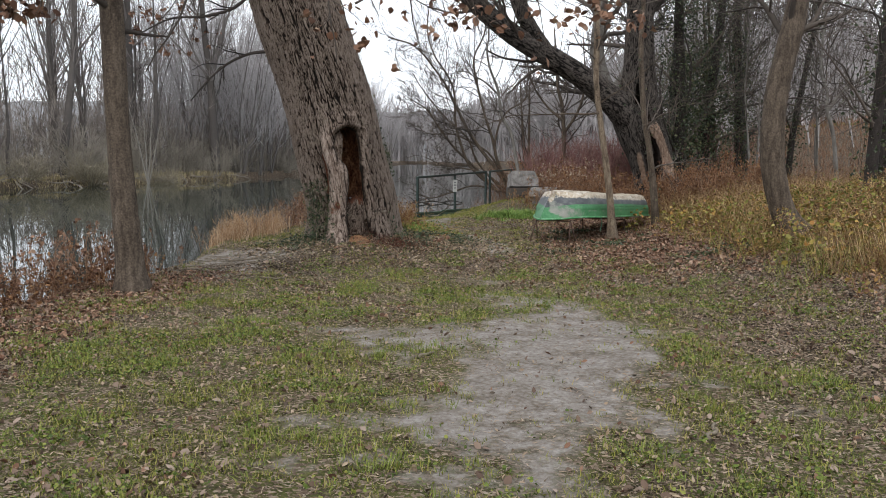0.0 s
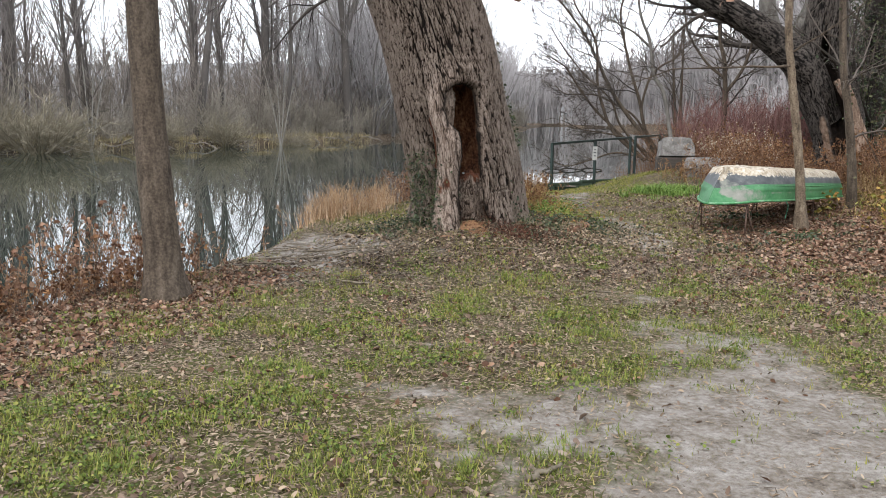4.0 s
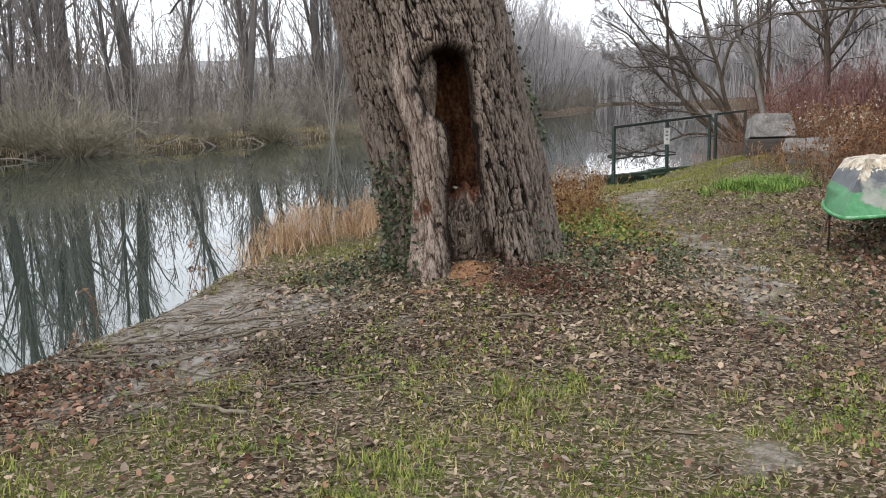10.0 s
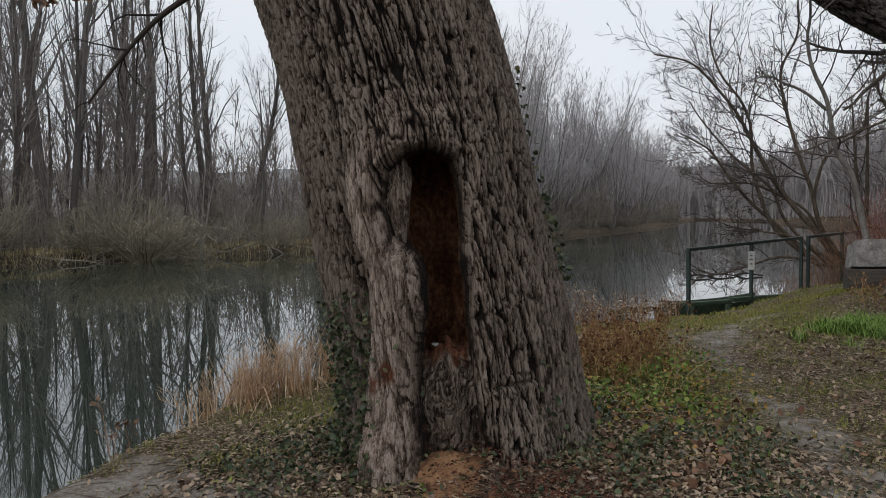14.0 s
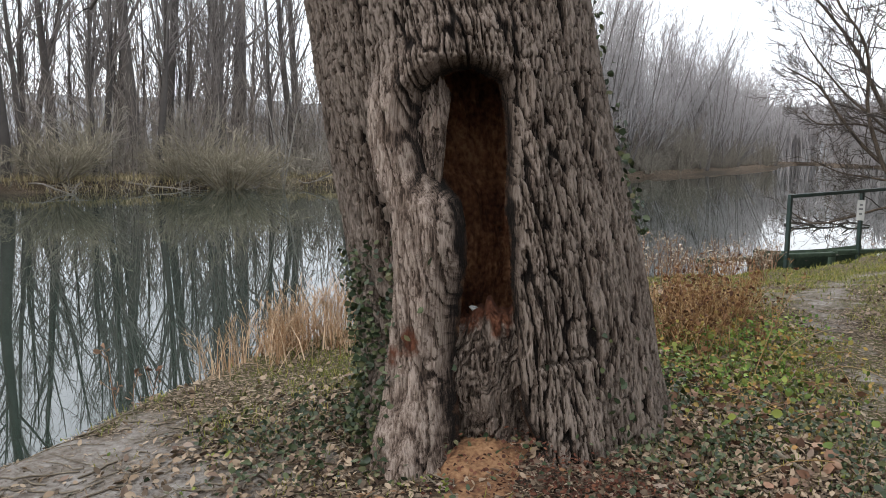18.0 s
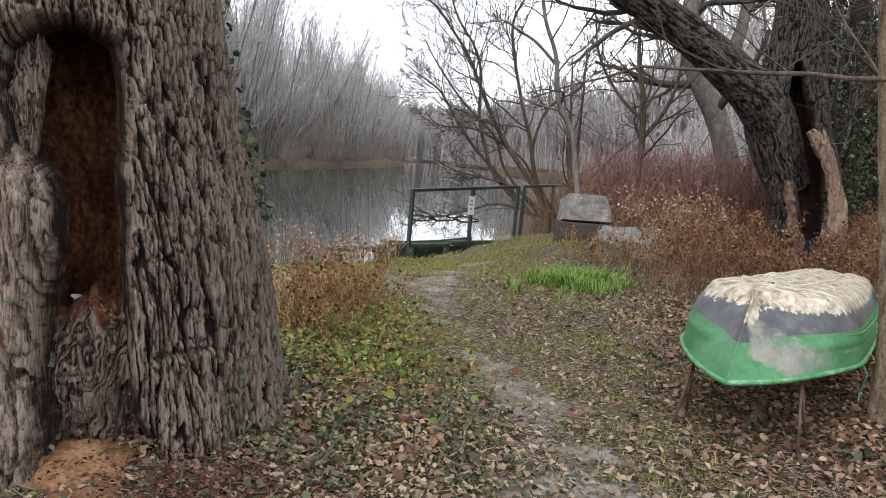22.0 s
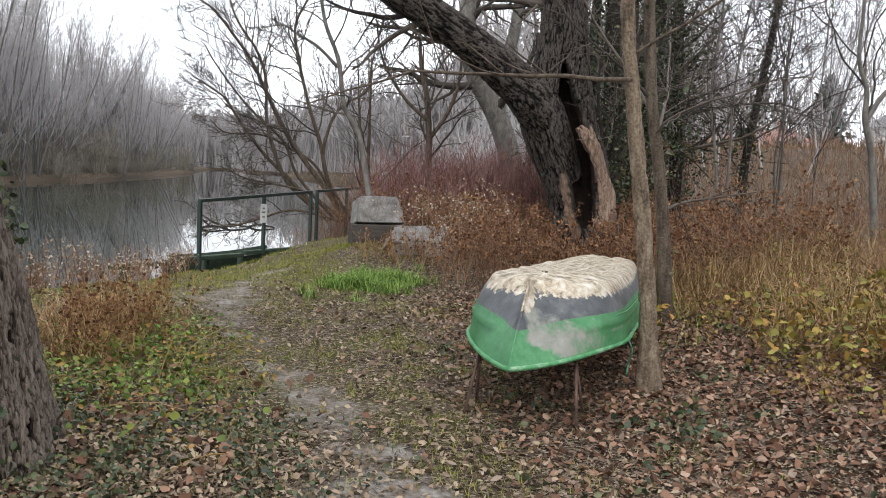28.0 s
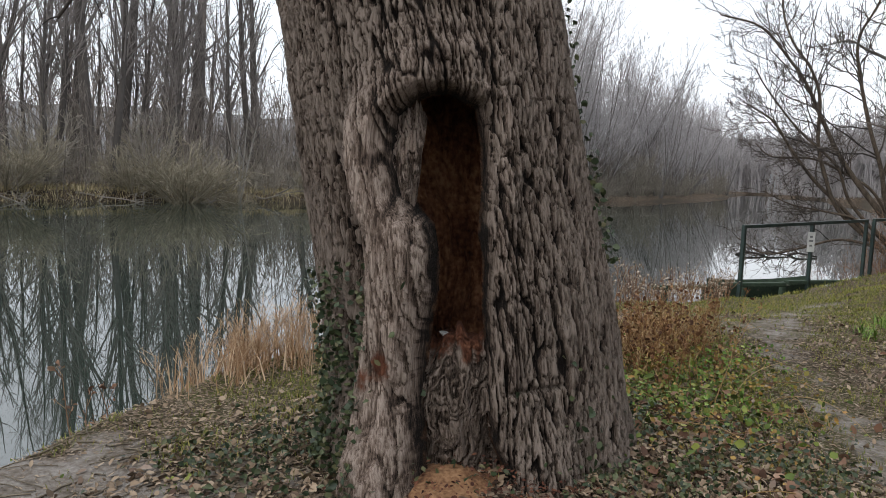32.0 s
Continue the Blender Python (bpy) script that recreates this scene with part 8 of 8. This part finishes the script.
stems_tree("slim_sapling", "slim bare grey sapling in the weeds", (9.5, 20.0, z0), [
    [(9.5, 20.0, z0 - 0.1, 0.055), (9.31, 20, 1.97, 0.05), (9.12, 20, 2.6, 0.045), (9.1, 20, 3.03, 0.036), (8.92, 20, 3.49, 0.03), (8.92, 20, 4.18, 0.025), (8.93, 20, 5.13, 0.02), (8.8, 20, 6.6, 0.01)],
    [(9.14, 20.0, 2.61, 0.04), (9.41, 20, 3.0, 0.036), (9.83, 20, 3.36, 0.032), (10.32, 20, 3.72, 0.026), (11.0, 20, 4.6, 0.01)]], 831, M_bark_grey, n2=12, n3=7, ratio=0.4, wiggle=0.2)

tg2 = np.random.default_rng(880)
for x, y, tall, r in ((8.4, 22.6, 6.5, 0.026), (11.2, 25.0, 7.0, 0.03)):
    z0 = gz(x, y)
    stems = []
    for k in range(2):
        dx, dy = tg2.normal(0, 0.8, 2)
        wob = tg2.normal(0, 0.22, (5, 2))
        stems.append([(x + dx * f ** 1.3 + wob[i, 0] * f, y + dy * f + wob[i, 1] * f, z0 - 0.15 + tall * f, r * (1 - 0.85 * f) + 0.005) for i, f in enumerate((0, 0.22, 0.45, 0.7, 1.0))])
    stems_tree("thicket_tree", "bare twiggy tree on the overgrown slope", (x, y, z0), stems, 881 + int(10 * x), M_bark_grey, n2=18, n3=9, ratio=0.45, wiggle=0.22, n4=6, up=-0.02)

# ---- spruce and houses past the levee ----
# needles lightened towards blue-green: the mist before them, as colour
M_needle = material("hazy_spruce_needles", [(0.2, (0.035, 0.058, 0.052)), (0.8, (0.10, 0.13, 0.118))], (2, 2, 2), 0.85, 0, 12, island=True)


def spruce(x, y, tall, wide, seed):
    g = np.random.default_rng(seed)
    z0 = gz(x, y)
    t = thing("spruce", "blue-green spruce standing past the levee, paled as by mist", "tree", (x, y, z0), "spruces past the levee")
    v, q = tubes(np.array([[(0, 0, -0.3), (0, 0, tall * 0.5), (0, 0, tall)]]), np.array([[0.22, 0.14, 0.02]]), 8)
    part("trunk", mesh_of("trunk", v, q, M_bark_dark), t)
    n = 300
    h = tall * (0.04 + 0.95 * g.uniform(0, 1, n) ** 0.9)
    a = g.uniform(0, 2 * math.pi, n)
    reach = wide * (1 - h / tall) ** 0.85 * g.uniform(0.75, 1.15, n) + 0.15
    start = np.stack([0 * h, 0 * h, h], -1)
    P1, R1 = shoots(g, start, np.stack([np.cos(a), np.sin(a), np.full(n, 0.1)], -1), reach, np.full(n, 0.03), 5, 0.05, -0.10)
    i, j = np.repeat(np.arange(n), 14), g.uniform(0.1, 4, n * 14)
    k = np.minimum(j.astype(int), 3)
    at = P1[i, k] * (1 - (j - k))[:, None] + P1[i, k + 1] * (j - k)[:, None] + g.normal(0, 0.12, (n * 14, 3)) * np.array([1, 1, 0.7])
    v, q = leaf_quads(g, at, g.uniform(0.3, 0.55, len(at)), 0.7)
    part("needles", mesh_of("needles", v, q, M_needle, False), t)


spruce(46.3, 70, 7.6, 2.9, 841)
spruce(33.5, 62, 2.2, 1.3, 842)
spruce(40.5, 66, 2.0, 1.2, 843)
spruce(49.0, 74, 5.2, 1.3, 844)
M_wall_white = material("white_render", [(0.3, (0.55, 0.55, 0.54)), (0.8, (0.72, 0.72, 0.71))], (1, 1, 1), 0.9, 0.1, 20)
M_wall_pink = material("salmon_render", [(0.3, (0.42, 0.32, 0.27)), (0.8, (0.52, 0.41, 0.36))], (1, 1, 1), 0.9, 0.1, 20)
M_roof_grey = material("slate_roof", [(0.3, (0.09, 0.09, 0.095)), (0.8, (0.17, 0.17, 0.18))], (2, 2, 8), 0.8, 0.3, 20)
M_roof_red = material("red_roof_tiles", [(0.3, (0.26, 0.13, 0.10)), (0.8, (0.36, 0.20, 0.16))], (2, 2, 8), 0.8, 0.3, 20)
M_pane = material("window_pane", [(0.3, (0.03, 0.035, 0.04)), (0.8, (0.07, 0.075, 0.08))], (1, 1, 1), 0.1, 0, 10, spec=0.6)


def house(label, at, turn, size, wall_mat, roof_mat, roof_h, cols):
    w, d, h = size
    t = thing("house", label, "house", at)
    t.rotation_euler = (0, 0, turn)
    part("walls", put_bm("walls", box_bm((w, d, h + 2), (0, 0, h / 2 - 1)), wall_mat), t)
    bm = bmesh.new()
    e = 0.5
    pts = [(-w / 2 - e, -d / 2 - e, h), (w / 2 + e, -d / 2 - e, h), (w / 2 + e, d / 2 + e, h), (-w / 2 - e, d / 2 + e, h), (-w / 2 + d * 0.2, 0, h + roof_h), (w / 2 - d * 0.2, 0, h + roof_h)]
    vs = [bm.verts.new(p) for p in pts]
    for f in ((0, 1, 5, 4), (1, 2, 5), (2, 3, 4, 5), (3, 0, 4), (3, 2, 1, 0)):
        bm.faces.new([vs[k] for k in f])
    part("roof", put_bm("roof", bm, roof_mat), t)
    part("chimney", put_bm("chimney", box_bm((0.7, 0.7, 1.6), (w * 0.2, 0.3, h + roof_h)), M_roof_red), t)
    for k in range(cols):
        x = -w / 2 + w * (k + 0.5) / cols
        win = part("window", put_bm("window", box_bm((1.2, 0.10, 1.3), (x, -d / 2 - 0.03, h * 0.58)), M_wall_white), t)
        part("pane", put_bm("pane", box_bm((1.0, 0.06, 1.1), (x, -d / 2 - 0.08, h * 0.58)), M_pane), win)


house("white house with grey hipped roof past the levee", (60, 73, gz(60, 73)), radians(-38), (11, 8, 4.0), M_wall_white, M_roof_grey, 1.7, 4)
house("salmon house with red roof behind bare trees", (39.8, 70, 1.8), radians(-28), (9, 8, 2.6), M_wall_pink, M_roof_red, 1.6, 3)
house("grey-roofed house at the levee's end", (70, 62, gz(70, 62)), radians(-48), (14, 9, 3.2), M_wall_white, M_roof_grey, 2.4, 4)

# ---- thick woods across the water and in the distance ----
M_wood_mass = material("bare_woods", [(0.0, (0.10, 0.084, 0.072)), (0.5, (0.18, 0.156, 0.138)), (1.0, (0.28, 0.248, 0.225))], (1, 1, 1), 0.95, 0, 8, island=True)
M_bank_weeds = material("far_bank_grass", [(0.0, (0.17, 0.15, 0.075)), (0.5, (0.34, 0.28, 0.16)), (1.0, (0.52, 0.43, 0.27))], (1, 1, 1), 0.95, 0, 8, island=True)
hg = np.random.default_rng(91)


def strip(line, n, lo, hi, sign=1.0, power=1.0):
    out = []
    line = np.array(line, float)
    for k in range(n):
        p, side = along(line, (k + hg.uniform(0, 1)) / n)
        out.append(p + sign * side * (lo + (hi - lo) * hg.uniform(0, 1) ** power))
    return np.array(out)


xy = strip(FAR[1:8], 2500, 1.5, 40, 1, 1.2)
v, q, ends = stand_of(hg, xy, hg.uniform(1.8, 7.0, len(xy)), 0.03, n2=5, n3=3, lean=0.14, k=4, ratio=0.4, angle=28, flat=True)
stuff("far_bank_thicket", "brown-grey bare undergrowth in the wood across the river", "thicket", v, q, M_wood_mass)
xy = strip(FAR[1:8], 190, 16, 50, 1, 1.0)
v, q, ends = stand_of(hg, xy, hg.uniform(7.0, 14.0, len(xy)), 0.06, n2=12, n3=3, lean=0.06, k=5, ratio=0.3, angle=26, flat=True)
stuff("far_bank_wood", "mass of bare poles deep in the wood across the river", "thicket", v, q, M_wood_mass)
xy = strip(FAR[1:6], 2600, 0.0, 3.4, 1, 1.4)
v, q = blades(hg, tufts(hg, xy, 7, 0.25), hg.uniform(0.12, 0.5, len(xy) * 7), hg.uniform(0.015, 0.035, len(xy) * 7), 0.8, bow=0.5)
stuff("far_bank_grass", "dry pale grass along the far waterline", "grass", v, q, M_bank_weeds)
# woods downstream take the pale twig colour that stands in for mist
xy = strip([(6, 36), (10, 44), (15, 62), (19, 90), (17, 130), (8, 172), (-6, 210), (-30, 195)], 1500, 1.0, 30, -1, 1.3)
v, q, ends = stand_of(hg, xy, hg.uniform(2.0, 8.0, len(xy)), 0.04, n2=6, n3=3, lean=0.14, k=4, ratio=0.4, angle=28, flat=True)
stuff("downstream_thicket", "bare grey woods along the river downstream", "thicket", v, q, M_hazy_twig)
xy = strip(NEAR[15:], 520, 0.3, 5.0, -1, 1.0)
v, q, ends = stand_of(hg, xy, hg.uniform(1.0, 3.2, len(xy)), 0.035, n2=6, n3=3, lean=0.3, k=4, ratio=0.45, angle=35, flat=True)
stuff("downstream_scrub", "low grey scrub along the river downstream", "scrub", v, q, M_hazy_twig)
xy = strip([(24, 90), (28, 150), (10, 215), (-30, 230), (-70, 190)], 900, 0, 40, -1, 1.0)
v, q, ends = stand_of(hg, xy, hg.uniform(8.0, 15.0, len(xy)), 0.13, n2=11, n3=3, lean=0.06, k=5, ratio=0.32, angle=28, flat=True)
stuff("distant_wood", "distant bare woods closing the valley", "thicket", v, q, M_wood_mass)
xy = strip(FAR[1:8], 1300, 0.3, 6.0, 1, 1.0)
v, q, ends = stand_of(hg, xy, hg.uniform(0.6, 2.6, len(xy)), 0.018, n2=6, n3=3, lean=0.45, k=4, ratio=0.5, angle=40, flat=True)
stuff("far_bank_scrub", "low dark tangled scrub along the far waterline", "scrub", v, q, M_far_bush)
# wood at the bend, again with mist painted into its twigs
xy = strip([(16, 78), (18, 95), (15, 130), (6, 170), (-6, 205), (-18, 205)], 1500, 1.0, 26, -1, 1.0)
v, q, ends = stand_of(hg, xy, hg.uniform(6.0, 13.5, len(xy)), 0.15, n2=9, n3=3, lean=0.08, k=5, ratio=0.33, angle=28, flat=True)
stuff("bend_wood", "bare wood closing the river bend, paled as by mist", "thicket", v, q, M_hazy_twig)
e_ok = lambda x, y: sstep(11, 14, 0.82 * x + 0.45 * (y - 20)) * sstep(31, 28, 0.82 * x + 0.45 * (y - 20)) * (x > 7)
xy = scatter(hg, 2600, 8, 42, 5, 45, e_ok)
v, q, ends = stand_of(hg, xy, hg.uniform(0.25, 0.75, len(xy)), 0.008, n2=5, n3=2, lean=0.3, k=4, flat=True)
stuff("levee_weeds", "red-brown withered weeds up the levee", "weeds", v, q, M_weed)
xy = tufts(hg, scatter(hg, 2500, 8, 42, 5, 45, e_ok), 5, 0.25)
v, q = blades(hg, xy, hg.uniform(0.15, 0.45, len(xy)), hg.uniform(0.012, 0.03, len(xy)), 0.6)
stuff("levee_grass", "dry brown grass on the levee slope", "grass", v, q, M_weed)
xy = tufts(hg, scatter(hg, 1600, 12, 46, 5, 48, lambda x, y: bell(0.82 * x + 0.45 * (y - 20) - 28, 2.5)), 5, 0.25)
v, q = blades(hg, xy, hg.uniform(0.08, 0.2, len(xy)), hg.uniform(0.02, 0.04, len(xy)), 0.6)
stuff("levee_top_grass", "short green grass along the levee top", "grass", v, q, M_grass)
M_bush = material("olive_bush_twigs", [(0.0, (0.13, 0.115, 0.08)), (0.5, (0.25, 0.22, 0.16)), (1.0, (0.40, 0.355, 0.27))], (1, 1, 1), 0.95, 0, 8, island=True)
DOMES = [bare_bush(361 + k, tall, 46, 9, 6, M_bush, w) for k, (tall, w) in enumerate(((3.6, 1.15), (2.6, 1.3)))]
for x, y, s, k in ((-28.6, 43.2, 1.15, 0), (-30.3, 41.4, 0.95, 1), (-27.2, 44.6, 0.8, 1), (-32.5, 36.0, 0.9, 0), (-33.6, 31.5, 1.0, 1), (-25.6, 51.0, 0.8, 1), (-23.2, 55.2, 0.75, 0), (-20.8, 61.0, 0.8, 1)):
    b = new("bush", DOMES[k])
    b.location, b.scale, b.rotation_euler = (x, y, gz(x, y)), (s, s, s * 0.85), (0, 0, x)
    tagged(b, "rounded olive-grey tangled bush leaning over the far bank", "bush", "bushes on the far bank")
M_pale_stem = material("pale_stem_bark", [(0.2, (0.17, 0.158, 0.14)), (0.8, (0.30, 0.285, 0.26))], (3, 3, 2), 0.9, 0, 20)
for x, y, tall, sd in ((-27.0, 45.6, 6.0, 371), (-20.9, 59.2, 6.5, 373)):
    z0 = gz(x, y)
    ps = np.random.default_rng(sd)
    stems_tree("pale_stem_tree", "slender pale-barked bare tree on the far bank", (x, y, z0), [[(x + 0.2 * ps.normal(), y, z0 - 0.2, 0.05), (x + 0.25 * d, y, z0 + 0.35 * tall, 0.04), (x + 0.6 * d, y, z0 + 0.7 * tall, 0.028), (x + d, y, z0 + tall, 0.015)] for d in (-1.3, -0.3, 0.5, 1.4)], sd, M_pale_stem, n2=6, n3=4, ratio=0.35, n4=2)
# the wooded ridge that closes the valley, its haze painted as plain grey-blue
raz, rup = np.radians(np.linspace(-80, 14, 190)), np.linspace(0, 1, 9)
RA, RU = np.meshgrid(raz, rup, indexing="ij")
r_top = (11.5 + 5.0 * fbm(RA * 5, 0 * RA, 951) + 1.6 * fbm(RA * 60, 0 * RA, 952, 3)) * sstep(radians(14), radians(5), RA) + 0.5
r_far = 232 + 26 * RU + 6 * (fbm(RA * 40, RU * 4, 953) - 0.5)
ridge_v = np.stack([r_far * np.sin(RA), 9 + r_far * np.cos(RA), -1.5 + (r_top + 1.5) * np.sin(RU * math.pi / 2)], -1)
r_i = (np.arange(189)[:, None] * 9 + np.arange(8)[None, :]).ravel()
ridge = new("backdrop", mesh_of("backdrop", ridge_v, np.stack([r_i, r_i + 9, r_i + 10, r_i + 1], -1)[:, ::-1], material("haze_coloured_ridge", [(0.3, (0.22, 0.225, 0.232)), (0.7, (0.30, 0.305, 0.315))], (0.12, 0.12, 0.3), 1.0, 0, 1.5)))
tagged(ridge, "low wooded ridge beyond the river, painted in hazy grey", "ridge", kind="structure")
# fallen boughs at the far waterline
lg = np.random.default_rng(95)
for k in range(30):
    p, side = along(far_line[2:6], (k + lg.uniform(0, 1)) / 30)
    a = lg.uniform(0, 6.3)
    l = lg.uniform(1.2, 4.2)
    fb = thing("fallen_bough", "grey fallen bough hanging into the water at the far bank", "branch", (p[0], p[1], WATER + 0.1), "boughs at the far waterline")
    P1, R1 = shoots(lg, np.array([(side[0] * 0.8, side[1] * 0.8, 0.30)]), np.array([(-side[0] + 0.8 * math.cos(a), -side[1] + 0.8 * math.sin(a), -0.12)]), np.array([l]), np.array([0.05]), 8, 0.2, -0.01)
    P2, R2 = sprout(lg, P1, R1, 9, 0.2, 1.0, 40, 0.45, 0.5, 5, 0.12, 0.05)
    v, q = tubes(P1, R1, 6)
    bleached = bpy.data.materials.get("bleached_wood") or material("bleached_wood", [(0.3, (0.14, 0.125, 0.105)), (0.8, (0.36, 0.33, 0.29))], (4, 4, 4), 0.9, 0, 20)
    part("twig_work", mesh_of("twig_work", *tubes(P2, np.maximum(R2, 0.012), 3), bleached), fb, "", "stuff")
    part("bough", mesh_of("bough", v, q, bleached), fb)
# ivy climbing the old willow
ig = np.random.default_rng(97)
bvv = np.array(bv)
grid_s = bvv.reshape(len(big_axis), -1, 3)
m = grid_s.shape[1]
ang = BIG_PHI


def trunk_ivy(n, phi0, phi_w, z0_, z1_, label):
    out = []
    while len(out) < n:
        z = z0_ + (z1_ - z0_) * ig.uniform(0, 1) ** 1.7
        i = int(np.argmin(np.abs(big_axis[:, 2] - z)))
        j = int(np.argmin(np.abs(ang - (phi0 + ig.normal(0, phi_w)))))
        c = big_axis[i, :3]
        out.append(grid_s[i, j] + unit(grid_s[i, j] - c) * ig.uniform(0.01, 0.06))
    v, q = leaf_quads(ig, np.array(out), ig.uniform(0.02, 0.042, n), 1.1)
    part("climbing_ivy", mesh_of("climbing_ivy", local(big_tree, v), q, M_ivy, False), big_tree, label)


trunk_ivy(1200, math.pi / 2 + 1.0, 0.24, 0.12, 1.2, "dark ivy climbing the trunk")
trunk_ivy(150, math.pi / 2 - 1.45, 0.10, 1.0, 2.2, "sprigs of ivy on the trunk's edge")
trunk_ivy(45, math.pi / 2 - 0.75, 0.30, 0.25, 0.75, "few ivy leaves on the bark")
